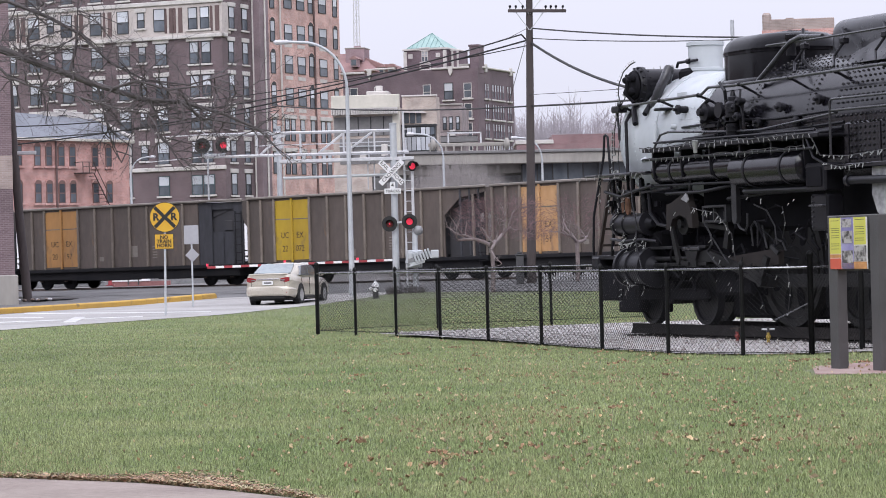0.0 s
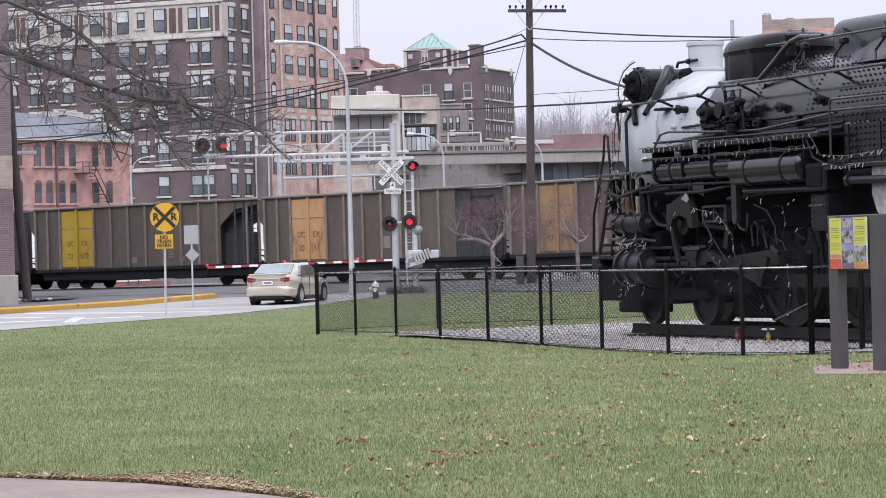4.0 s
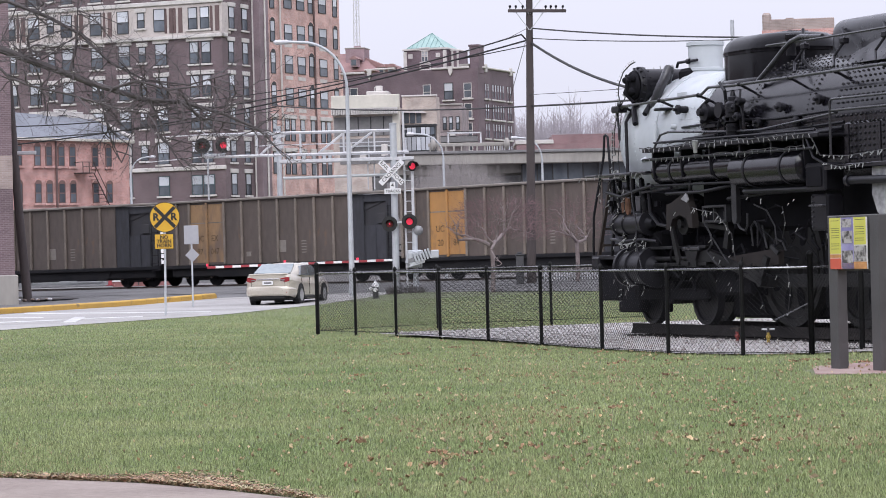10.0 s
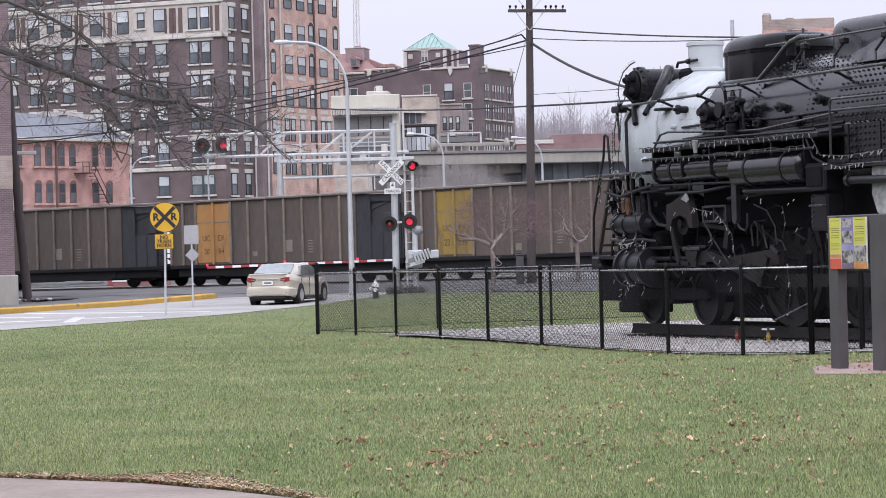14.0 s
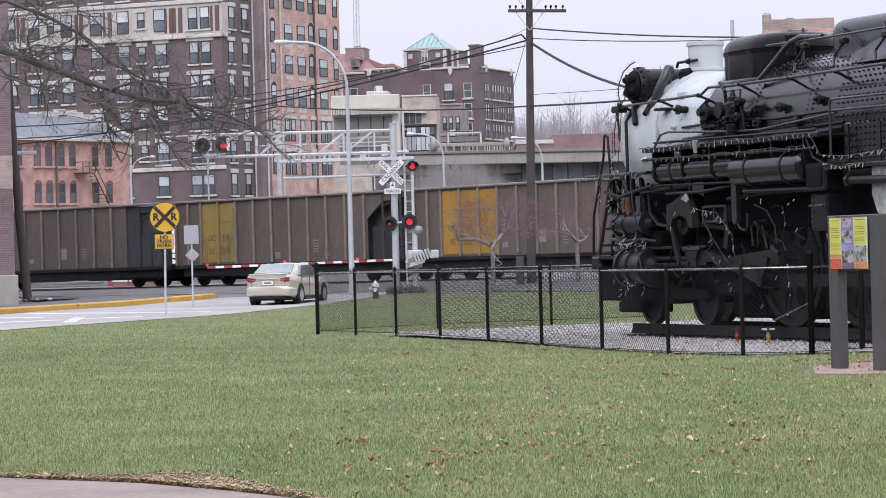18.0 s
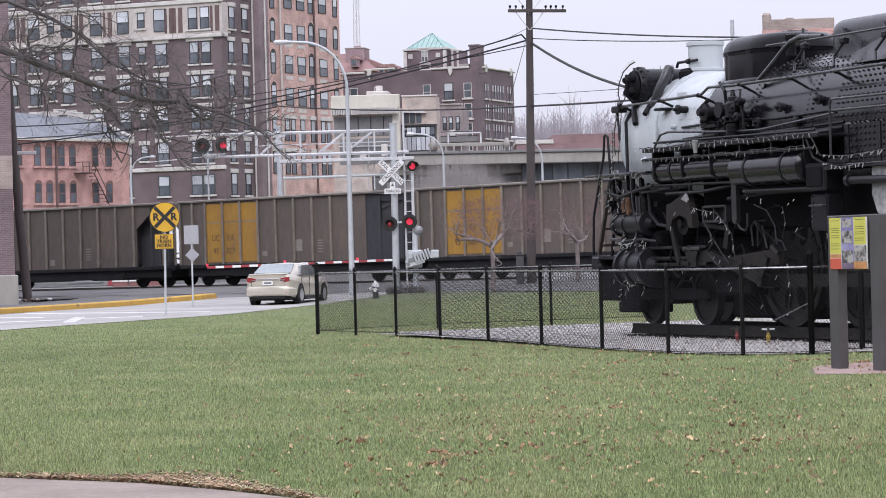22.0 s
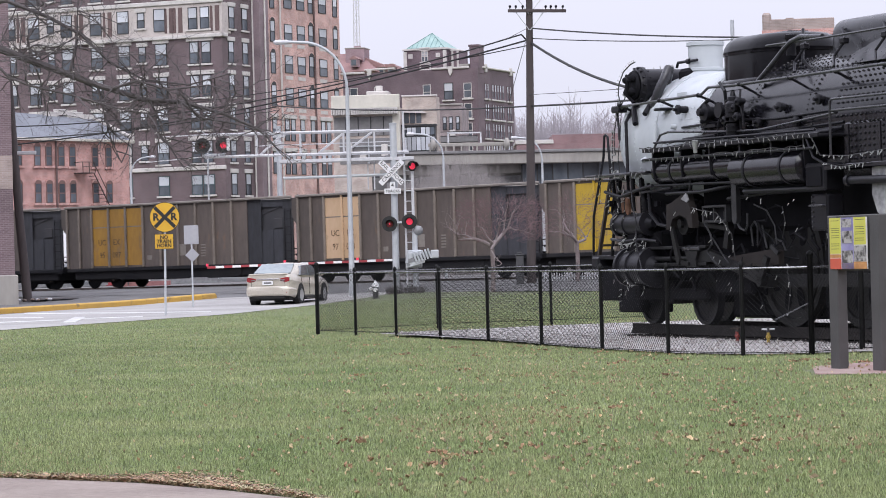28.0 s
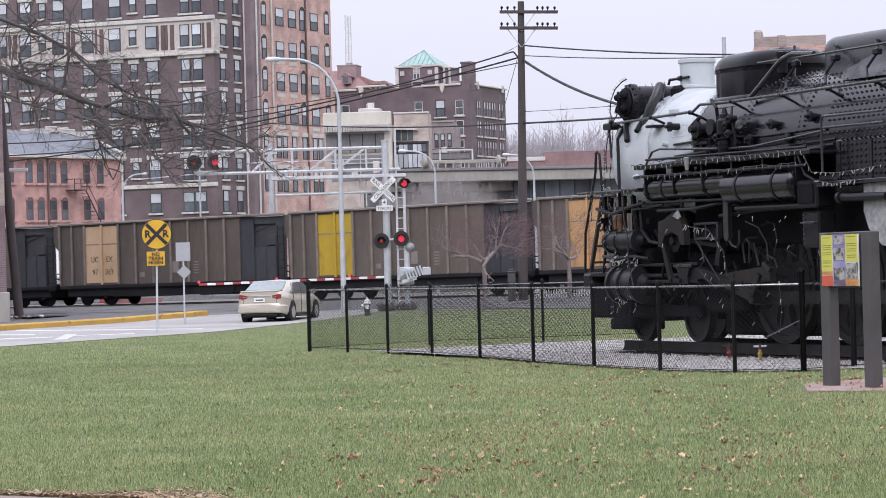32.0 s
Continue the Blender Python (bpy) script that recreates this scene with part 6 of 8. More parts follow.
body = part("body", Build().loft([ring_section(x, hw, z0, z1, tk, cr) for x, hw, z0, z1, tk, cr in ((-2.37, .73, .5, 1.04, .05, .02), (-2.33, .8, .42, 1.08, .05, .025), (-2.2, .86, .3, 1.1, .06, .03), (-1.75, .905, .24, 1.08, .1, .04),
                                  (-1.2, .91, .22, 1.0, .12, .04), (0, .91, .2, .97, .12, .04), (1.0, .91, .2, .96, .12, .05), (1.7, .9, .24, .9, .12, .06), (2.2, .84, .3, .76, .12, .06), (2.38, .68, .36, .6, .1, .03))]), CAR_PAINT, car, smooth=28)
part("trunk_lip", Build().box(-2.395, -2.25, -.72, .72, 1.075, 1.115, .018), CAR_PAINT, body)
part("trunk_seam", Build().box(-2.378, -2.36, -.62, .62, .655, .668).box(-2.378, -2.36, -.625, -.613, .66, .84).box(-2.378, -2.36, .613, .625, .66, .84), TYRE, body)


def cabin_section(x, hw, z, top_hw=None):
    return [(x, -hw, z[0]), (x, -hw + .03, z[0] + (z[1] - z[0]) * .5), (x, -top_hw, z[1] - .04), (x, -top_hw + .1, z[1]), (x, 0, z[1] + .03), (x, top_hw - .1, z[1]), (x, top_hw, z[1] - .04), (x, hw - .03, z[0] + (z[1] - z[0]) * .5), (x, hw, z[0])]


part("cabin", Build().loft([cabin_section(x, hw, (z0, z1), th) for x, hw, z0, z1, th in ((-1.9, .74, 1.0, 1.07, .7), (-1.2, .82, .97, 1.36, .66), (-.85, .84, .96, 1.44, .66), (-.2, .84, .96, 1.47, .66), (.4, .83, .95, 1.43, .66), (1.25, .76, .93, 1.0, .62))]), CAR_PAINT, car, smooth=40)
part("rear_window", Build().add([(-1.93, -.68, 1.135), (-1.93, .68, 1.135), (-1.2, .6, 1.455), (-1.2, -.6, 1.455), (-1.81, -.66, 1.05), (-1.81, .66, 1.05), (-1.1, .58, 1.36), (-1.1, -.58, 1.36)],
                                [(0, 1, 2, 3), (4, 7, 6, 5), (0, 4, 5, 1), (1, 5, 6, 2), (2, 6, 7, 3), (3, 7, 4, 0)]), CAR_GLASS, car)
for s in (-1, 1):
    for poly in ([(-1.35, 1.04), (-.95, 1.36), (-.42, 1.4), (-.4, 1.02)], [(-.33, 1.02), (-.33, 1.4), (.3, 1.37), (.95, 1.02)]):
        part("side_window", Build().add([(x, s * (.885 if z < 1.1 else .775), z) for x, z in poly] + [(x, s * (.8 if z < 1.1 else .66), z) for x, z in poly], [(0, 1, 2, 3), (7, 6, 5, 4), (0, 4, 5, 1), (1, 5, 6, 2), (2, 6, 7, 3), (3, 7, 4, 0)]), CAR_DARK, car)
    part("tail_lamp", Build().prism([(s * .46, .86), (s * .46, .94), (s * .7, .99), (s * .785, .97), (s * .785, .85), (s * .66, .81)], 0, -2.385, -2.16), TAIL, car, "red tail lamp")
    part("reverse_lamp", Build().prism([(s * .46, .87), (s * .48, .91), (s * .64, .9), (s * .62, .86)], 0, -2.412, -2.3), CHROME, car, "clear reversing lamp")
    part("mirror", Build().box(.75, .9, s * .9 - .0 if s > 0 else -1.08, s * 1.08 if s > 0 else -.9, .98, 1.12, .04), CAR_PAINT, car)
    for x in (-1.4, 1.38):
        wl_ = part("wheel", Build().lathe((x, s * .935, .33), (0, -s, 0), [(0, .24), (.0, .31), (.03, .33), (.19, .33), (.22, .3), (.22, .1)], 28), TYRE, car)
        part("rim", Build().lathe((x, s * .935, .33), (0, -s, 0), [(-.003, .05), (-.0, .2), (.0, .235), (.03, .24), (.04, .1)], 20), RIM, wl_)
part("plate", Build().box(-2.43, -2.4, -.2, .2, .72, .86, .005), SIGN_WHITE, car, "white plate with a dark bar")
part("plate_bar", Build().box(-2.436, -2.43, -.14, .14, .765, .81), PIPE_GREY, car)
part("trunk_trim", Build().box(-2.42, -2.38, -.42, .42, .9, .94, .01), CHROME, car)
part("bumper", Build().loft([ring_section(x, hw, z0, z1, .06, .01) for x, hw, z0, z1 in ((-2.46, .66, .38, .62), (-2.42, .79, .33, .66), (-2.2, .885, .3, .67), (-1.85, .915, .3, .6))]), CAR_PAINT, car, smooth=28)
part("valance", Build().box(-2.38, -2.1, -.62, .62, .22, .36, .03), TYRE, car, "dark lower valance")
for s in (-1, 1):
    part("reflector", Build().box(-2.45, -2.4, s * .62 - .09, s * .62 + .09, .43, .47, .008), TAIL, car)
    for x in (-1.4, 1.38):
        # added black discs that paint the shade inside the wheel arches
        part("wheel_arch", Build().cyl((x, s * .7, .36), (x, s * .917, .36), .385, seg=28), TYRE, car)
    part("sill_trim", Build().box(-.95, .95, s * .9 - .02, s * .9 + .02, .22, .3, .01), TYRE, car)
    for x in (-.36, .72, -1.28):
        part("door_seam", Build().box(x - .006, x + .006, s * .905 - .012, s * .905 + .012, .36, .95), TYRE, car)
    for x in (-.5, .55):
        part("door_handle", Build().box(x - .1, x + .1, s * .915 - .02, s * .915 + .02, .8, .83, .008), CAR_PAINT, car)
part("underside", Build().box(-2.2, 2.2, -.75, .75, .16, .35, .05), TYRE, car)

# ---- small things by the tracks ----
picket = thing("picket_fence", "low pale picket edging by the verge", "fence", pose(3.95, 116, .3))
part("rail", Build().box(0, 2.3, .02, .05, .24, .28).box(0, 2.3, .02, .05, .08, .12), GALV, picket)
for i in range(23):
    part("picket", Build().box(i * .1, i * .1 + .045, 0, .02, 0, .4 + .03 * (i % 3), .004), ALU, picket)
shrub = Build()
rs = random.Random(21)
for i in range(160):
    x, y = rs.uniform(-.75, .6), rs.uniform(-.3, .3)
    shrub.rings([((x, y, 0), .012), ((x + rs.uniform(-.15, .15), y, rs.uniform(.1, .25)), .009), ((x + rs.uniform(-.25, .25), y, rs.uniform(.15, .38)), .004)], 4, False)
solid("dry_shrub", shrub, BARK, "low dark leafless scrub at the mast's foot", "bush", kind="stuff", m=pose(-1.4, 113, .08))
tealshed = thing("metal_shed", "small shed with a dull teal metal roof", "shed", pose(-8.0, 172, .3))
TEAL_DARK = material("dull_teal_metal", (0.12, 0.19, 0.18), .6, second=(.09, .14, .14))
part("wall", Build().box(-.55, .55, 0, 1.5, 0, 4.5, .02), HYD_G, tealshed)
part("roof", Build().prism([(-.65, 4.5), (.65, 4.5), (.6, 4.85), (-.45, 5.05)], 1, -.1, 1.6), TEAL_DARK, tealshed)
MULCH = material("dark_wood_mulch", (0.05, 0.043, 0.04), .95, second=(0.09, 0.08, 0.075), grain=14, stain=4, bump=.8)
mulch = Build().add([(-20.6, 143, .16), (-17.6, 146, .16), (-15.9, 132, .13), (-15.7, 124.2, .12), (-16.9, 122.6, .12), (-18.3, 126, .12)], [(0, 5, 4, 3, 2, 1)])
solid("mulch_bed", mulch, MULCH, "dark mulch bed at the foot of the leaning pole", "mulch", kind="structure")
rm = random.Random(33)
for i in range(7):
    s = rm.uniform(.05, .1)
    rock = solid("rock", Build().lathe((0, 0, -.02), (rm.uniform(-.4, .4), 0, 1), [(0, s * .8), (s * .5, s * 1.2), (s, s * .7), (s * 1.1, s * .1)], 7), ALU if i % 3 == 0 else CONCRETE_WALK, "small pale rock on the mulch bed", "rock", group="rocks", m=pose(-17.75 + i * .22 + rm.uniform(-.06, .06), 122.6 + rm.uniform(-.5, .9), .12))
whitewall = thing("white_loading_wall", "long white painted wall on a grey base beyond the tracks", "wall", pose(-26.5, 182, .3), kind="structure")
part("wall", Build().box(0, 16.2, 0, .3, .75, 4.35, .02), WALL_WHITE, whitewall)
part("base", Build().box(-.05, 16.25, -.05, .35, -.1, .75, .02), BELL_GREY, whitewall)
for i in range(13):
    part("rail_post", Build().box(.3 + i * 1.3, .36 + i * 1.3, -.6, -.54, .4, 1.55), HYD_G, whitewall)
for z in (1.1, 1.5):
    part("rail", Build().box(.3, 16, -.59, -.55, z, z + .05), HYD_G, whitewall)
board = thing("notice_board", "small white notice board beyond the tracks", "sign", pose(-4.9, 160, .36))
part("post", Build().box(-.04, .04, 0, .06, -.2, 2.9), GALV, board)
part("face", Build().box(-.3, .3, -.04, 0, 2.0, 2.9, .01), SIGN_WHITE, board)
for z in (2.2, 2.45, 2.7):
    part("text_bar", Build().box(-.2, .2, -.05, -.04, z - .03, z + .05), HYD_G, board)
lowwall = thing("low_brick_wall", "low red brick wall with a white coping beyond the tracks", "wall", pose(-19.4, 172, .3))
LWB = material("low_wall_brick", (0.3, 0.14, 0.13), .85, second=(.22, .1, .1), grain=8)
part("wall", Build().box(0, 3.4, 0, .3, -.3, .2, .02), LWB, lowwall)
part("coping", Build().box(-.05, 2.2, -.05, .35, .2, .42, .02), WALL_WHITE, lowwall)
for x in (.9, 1.5):
    part("gap_post", Build().box(x, x + .07, -.09, -.05, .0, .45), HYD_G, lowwall)


# ---- buildings beyond the tracks ----
BR_DARK = brickwork("brick_dark_brown", (0.148, 0.102, 0.109), (0.118, 0.083, 0.09), (0.19, 0.16, 0.166))
BR_WING = brickwork("brick_grey_purple", (0.225, 0.165, 0.18), (0.185, 0.135, 0.15), (0.26, 0.22, 0.23))
BR_PINK = brickwork("brick_pink", (0.54, 0.32, 0.28), (0.42, 0.245, 0.215), (0.62, 0.5, 0.46), stain=.7)
BR_RED = brickwork("brick_red", (0.54, 0.29, 0.25), (0.42, 0.215, 0.19), (0.54, 0.4, 0.37), stain=.8)
BR_MAROON = brickwork("brick_maroon", (0.155, 0.108, 0.124), (0.125, 0.088, 0.102), (0.18, 0.15, 0.16))
# mauve brick of the far house, lightened to paint in the haze
BR_HAZED = brickwork("brick_hazed_mauve", (0.3, 0.2, 0.22), (0.25, 0.17, 0.19), (0.33, 0.26, 0.27))
SEAM = material("weathered_copper_seam", (0.2, 0.31, 0.29), .7, second=(0.15, 0.24, 0.23), bump=0)
BR_SHED = brickwork("brick_shed_red", (0.26, 0.15, 0.155), (0.21, 0.12, 0.125), (0.28, 0.22, 0.22))
BR_CORNER = brickwork("brick_corner_brown", (0.185, 0.13, 0.14), (0.145, 0.1, 0.11), (0.25, 0.2, 0.205))
BR_LEFT = brickwork("brick_left", (0.22, 0.155, 0.155), (0.185, 0.13, 0.13), (0.26, 0.21, 0.21))
BR_PEEL = brickwork("brick_peeling_cream", (0.48, 0.41, 0.36), (0.4, 0.32, 0.28), (0.49, 0.44, 0.4), stain=.9)
BR_TAN = brickwork("brick_weathered_tan", (0.36, 0.29, 0.26), (0.3, 0.235, 0.21), (0.36, 0.31, 0.29), stain=.9)
TERRA = material("cream_terracotta", (0.54, 0.49, 0.46), 0.7, second=(0.43, 0.385, 0.36), grain=5, stain=.7)
STONE = material("pale_stone_trim", (0.6, 0.57, 0.54), 0.8, second=(0.46, 0.44, 0.42), grain=6, stain=1)
CREAM = material("cream_metal", (0.58, 0.55, 0.48), 0.7, second=(0.48, 0.46, 0.4), grain=4, stain=.6)
SLATE = material("slate_roof", (0.2, 0.215, 0.24), 0.7, second=(0.15, 0.16, 0.185), grain=5, stain=.5)
TEAL = material("verdigris_copper", (0.33, 0.46, 0.43), 0.7, second=(0.25, 0.37, 0.35), grain=4, stain=.7)
TILE_ROOF = material("red_tile_roof", (0.29, 0.175, 0.165), 0.8, second=(0.23, 0.135, 0.13), grain=6, stain=.7)
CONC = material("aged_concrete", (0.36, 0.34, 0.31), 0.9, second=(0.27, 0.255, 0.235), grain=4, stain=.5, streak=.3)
# darker copy of the aged concrete: shade is put into its colour
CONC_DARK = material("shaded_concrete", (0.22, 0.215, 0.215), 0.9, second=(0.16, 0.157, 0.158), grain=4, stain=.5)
SASH = material("dark_sash", (0.03, 0.03, 0.033), .6, bump=0)
SASH_TEAL = material("teal_sash", (0.05, 0.09, 0.1), .6, bump=0)
BLIND = material("white_blind", (0.55, 0.57, 0.6), .35, second=(0.42, 0.44, 0.48), grain=1, stain=.8, jitter=.25, bump=0)
PANE = material("dim_window_glass", (0.065, 0.075, 0.088), .12, second=(0.11, 0.125, 0.145), grain=1, stain=.9, jitter=.4, bump=0)
MULLION_RED = material("terracotta_brown", (0.15, 0.1, 0.095), .8, bump=0)


def window_meshes(w, h, sash, arched=False, sill=True, split=.5, lintel=True, trim=STONE, upper=None):
    """Meshes of one window, its middle at the origin, in the xz plane, facing -y."""
    out = []
    t = .07
    fr = Build().box(-w / 2, -w / 2 + t, -.05, .02, -h / 2, h / 2).box(w / 2 - t, w / 2, -.05, .02, -h / 2, h / 2).box(-w / 2, w / 2, -.05, .02, h / 2 - t, h / 2).box(-w / 2, w / 2, -.05, .02, -h / 2, -h / 2 + t)
    zs = -h / 2 + h * split
    fr.box(-w / 2, w / 2, -.045, .02, zs - .04, zs + .04)
    if arched:
        pts = [(w / 2 * math.cos(a), h / 2 + w * .32 * math.sin(a)) for a in [math.pi * k / 8 for k in range(9)]]
        fr.prism(pts, 1, -.05, .02)
    out.append(("window_frame", fr.mesh("window_frame", sash, 0)))
    out.append(("pane", Build().box(-w / 2 + .04, w / 2 - .04, -.02, .03, zs, h / 2 - .04).mesh("pane", upper or BLIND, 0)))
    out.append(("pane", Build().box(-w / 2 + .04, w / 2 - .04, -.02, .03, -h / 2 + .04, zs).mesh("pane", PANE, 0)))
    if lintel and not arched:
        out.append(("lintel", Build().box(-w / 2 - .22, w / 2 + .22, -.1, .02, h / 2 + .02, h / 2 + .42, .02).mesh("lintel", trim, 0)))
    if arched:
        n = 10
        arc = [((w / 2 + .14) * math.cos(math.pi * k / n), h / 2 + (w * .32 + .14) * math.sin(math.pi * k / n)) for k in range(n + 1)]
        arc2 = [((w / 2) * math.cos(math.pi * k / n), h / 2 + (w * .32) * math.sin(math.pi * k / n)) for k in range(n, -1, -1)]
        out.append(("arch", Build().prism(arc + arc2, 1, -.06, .0).mesh("arch", trim, 0)))
    if sill:
        out.append(("sill", Build().box(-w / 2 - .2, w / 2 + .2, -.16, .02, -h / 2 - .2, -h / 2 - .02, .02).mesh("sill", trim, 0)))
    return out


def put_window(owner, meshes, m):
    first = None
    for nm, me in meshes:
        ob = new("window" if first is None else nm, me)
        if first is None:
            ob.parent, ob.matrix_basis, first = owner, m, ob
        else:
            ob.parent = first
    return first


def on_side(x, y, z):
    """A pose on a wall that faces the building's +x side."""
    return pose(x, y, z, 0, 0, 90)


# the tall brick hotel
hotel = thing("brick_hotel", "tall dark brown brick hotel with cream terracotta storey", "building", pose(-20.53, 280, 0, 0, 0, -24))
part("wall", Build().box(-46, 0, 0, 7, -1, 36).box(-46, -12, 7, 30, -1, 36), BR_DARK, hotel, "dark brown brick wall")
part("wing_wall", Build().box(-12, .8, 6.9, 24, -1, 34), BR_PINK, hotel, "pinkish brick side wing")
part("wing_front", Build().box(-.2, .86, 6.1, 8.0, -1, 34), BR_WING, hotel, "grey-purple brick return wall")
part("terracotta_band", Build().box(-46, .12, -.12, 0, 23.35, 26.3, .03).box(0, .12, 0, 1.6, 23.35, 26.3, .03), TERRA, hotel, "cream terracotta band")
part("ledge", Build().box(-46, .3, -.35, 0, 23.0, 23.35, .05).box(0, .3, -.35, .7, 23.0, 23.35, .05), STONE, hotel)
part("ledge", Build().box(-46, .25, -.3, 0, 26.3, 26.7, .05), STONE, hotel)
part("ledge", Build().box(-46, .15, -.2, 0, 10.35, 10.75, .05), STONE, hotel)
part("ledge", Build().box(-46, .15, -.25, 0, 6.55, 6.78, .05), STONE, hotel)
wm, ws, wp, wg = window_meshes(1.3, 2.1, SASH), window_meshes(.8, 1.5, SASH), window_meshes(1.0, 2.1, SASH, lintel=False), window_meshes(1.2, 1.9, SASH_TEAL, lintel=False)
wb = window_meshes(1.3, 2.2, SASH, lintel=False, sill=False)
for z in (28.1, 24.9, 21.6, 18.4, 15.25, 12.1):
    band = z == 24.9
    for x in (-30.5, -27.0, -23.57, -20.82, -17.09, -13.78, -10.75, -6.68):
        put_window(hotel, wb if band else wm, pose(x, -.15 if band else -.02, z))
    for x in (-25.3, -18.9, -8.74):
        put_window(hotel, ws, pose(x, -.15 if band else -.02, z + .1))
    for x in (-3.05, -1.75):
        put_window(hotel, wp, pose(x, -.15 if band else -.02, z))
    if not band:
        part("lintel", Build().box(-3.9, -.9, -.12, 0, z + 1.1, z + 1.5, .02), STONE, hotel)
for x in (-22.0, -15.4, -12.2, -5.4, -4.4, -.4):
    part("pilaster", Build().box(x - .22, x + .22, -.2, -.11, 23.6, 26.0, .02), MULLION_RED, hotel)
    part("pilaster", Build().box(x - .75, x - .5, -.2, -.11, 23.6, 26.0, .02), MULLION_RED, hotel)
for x in (-23.57, -20.82, -17.09, -13.78, -10.75, -6.68, -3.05, -1.75):
    put_window(hotel, wg, pose(x, -.02, 8.95))
sw = window_meshes(1.1, 2.1, SASH)
for z in (28.1, 24.9, 21.6, 18.4, 15.25, 12.1, 8.95):
    for y in (1.7, 4.6):
        put_window(hotel, sw, on_side(.14 if z == 24.9 and y < 2 else .02, y, z))
part("downpipe", Build().cyl((.1, 6.1, 0), (.1, 6.1, 33), .09, seg=8), STONE, hotel)
part("downpipe", Build().cyl((.95, 7.1, 0), (.95, 7.1, 33), .1, seg=8), STONE, hotel)
part("downpipe", Build().cyl((.95, 10.4, 0), (.95, 10.4, 33), .1, seg=8), STONE, hotel)
part("downpipe", Build().cyl((.9, 18.0, 0), (.9, 18.0, 33), .1, seg=8), MULLION_RED, hotel)
wA = window_meshes(1.7, 1.75, SASH, trim=STONE, sill=False, lintel=False)
wN = window_meshes(1.0, 2.1, SASH, arched=True, sill=False, trim=BR_PINK)
wL = window_meshes(.95, 2.2, SASH, sill=False)
for z in (27.3, 24.0, 20.9, 17.7):
    for y, mesh_ in ((8.9, wN), (12.3, wA), (15.1, wA), (17.3, wN), (20.0, wA), (22.9, wN)):
        put_window(hotel, mesh_, on_side(.82, y, z))
for z in (14.4, 11.1):
    for y in (8.9, 11.6, 12.9, 15.0, 17.3, 19.6, 20.9, 22.9):
        put_window(hotel, wL, on_side(.82, y, z))
for z in (22.6, 19.4, 16.2):
    for y in (12.3, 15.1, 20.0):
        part("patch", Build().box(.8, .83, y - .8, y + .8, z, z + .35), STONE, hotel)

# low red brick building with slate roof
red = thing("red_brick_building", "two-storey red brick building with slate roof and fire escape", "building", pose(-36.49, 250, 0, 0, 0, 54))
part("wall", Build().box(-14, 14.8, 0, 13, -1, 12.5), BR_RED, red, "faded red brick wall")
part("roof", Build().add([(-14, -.35, 12.5), (15.1, -.35, 12.5), (15.1, 13.4, 12.5), (-14, 13.4, 12.5), (-14, 3.5, 15.6), (14.0, 3.5, 14.65)], [(0, 1, 5, 4), (1, 2, 5), (2, 3, 4, 5), (3, 0, 4), (0, 3, 2, 1)]), SLATE, red, "blue-grey slate roof", smooth=0)
part("gutter", Build().box(-14, 15.2, -.45, -.25, 12.35, 12.6, .03), CREAM, red)
part("downpipe", Build().cyl((5.35, -.12, 0), (5.35, -.12, 12.4), .09, seg=8), MULLION_RED, red)
part("downpipe", Build().cyl((14.9, -.1, 0), (14.9, -.1, 12.4), .1, seg=8), STONE, red)
part("parapet_trim", Build().cyl((14.0, 3.5, 14.75), (15.2, -.3, 12.75), .16, seg=8), STONE, red)
for x0, x1, z in ((7.6, 9.4, 15.15), (9.4, 10.6, 15.4), (10.6, 12.6, 15.2), (12.6, 14.0, 15.0)):
    part("stepped_coping", Build().box(x0, x1, 3.4, 3.9, z - .5, z - .12).box(x0 - .05, x1 + .05, 3.35, 3.95, z - .12, z, .03), STONE, red)
SASH_RED = material("faded_red_sash", (0.22, 0.13, 0.115), .8, bump=0)
ra = window_meshes(.8, 1.75, SASH_RED, arched=True, trim=BR_RED, upper=PANE)
for z in (11.05, 7.85):
    for x in (-1.0, .8, 3.1, 4.5, 6.05, 7.45, 10.35, 12.1):
        put_window(red, ra, pose(x, -.03, z))
fe = part("fire_escape", Build().box(7.6, 9.2, -1.1, -.05, 9.55, 9.62).box(7.6, 9.2, -1.12, -1.08, 10.5, 10.56).box(7.6, 9.2, -1.12, -1.08, 10.1, 10.14).box(7.6, 7.66, -1.12, -.05, 10.5, 10.56).box(7.6, 7.65, -1.12, -1.07, 9.6, 10.5).box(8.4, 8.45, -1.12, -1.07, 9.6, 10.5).box(9.15, 9.2, -1.12, -1.07, 9.6, 10.5), RUST_BROWN, red, "rusty iron fire escape")
for i in range(10):
    part("stair_tread", Build().box(9.2 + i * .22, 9.45 + i * .22, -1.0, -.3, 9.3 - i * .32, 9.34 - i * .32), RUST_BROWN, fe)
part("stair_stringer", Build().cyl((9.1, -1.0, 9.6), (11.4, -1.0, 6.2), .05, seg=6).cyl((9.1, -1.0, 10.5), (11.4, -1.0, 7.1), .03, seg=6), RUST_BROWN, fe)

# cream parapet building
cr = thing("cream_parapet_building", "low cream and pink commercial building with metal parapet", "building", pose(-3.2, 230, 0, 0, 0, -6))
part("wall", Build().box(-5.2, 0, 0, 24, -1, 13.3), BR_PEEL, cr, "peeling cream and pink wall")
part("parapet", Build().box(-5.3, .1, -.15, .15, 13.25, 14.3, .04), CREAM, cr)
part("corner_pier", Build().box(-.5, .08, -.1, .3, 4, 13.3, .03), CREAM, cr)
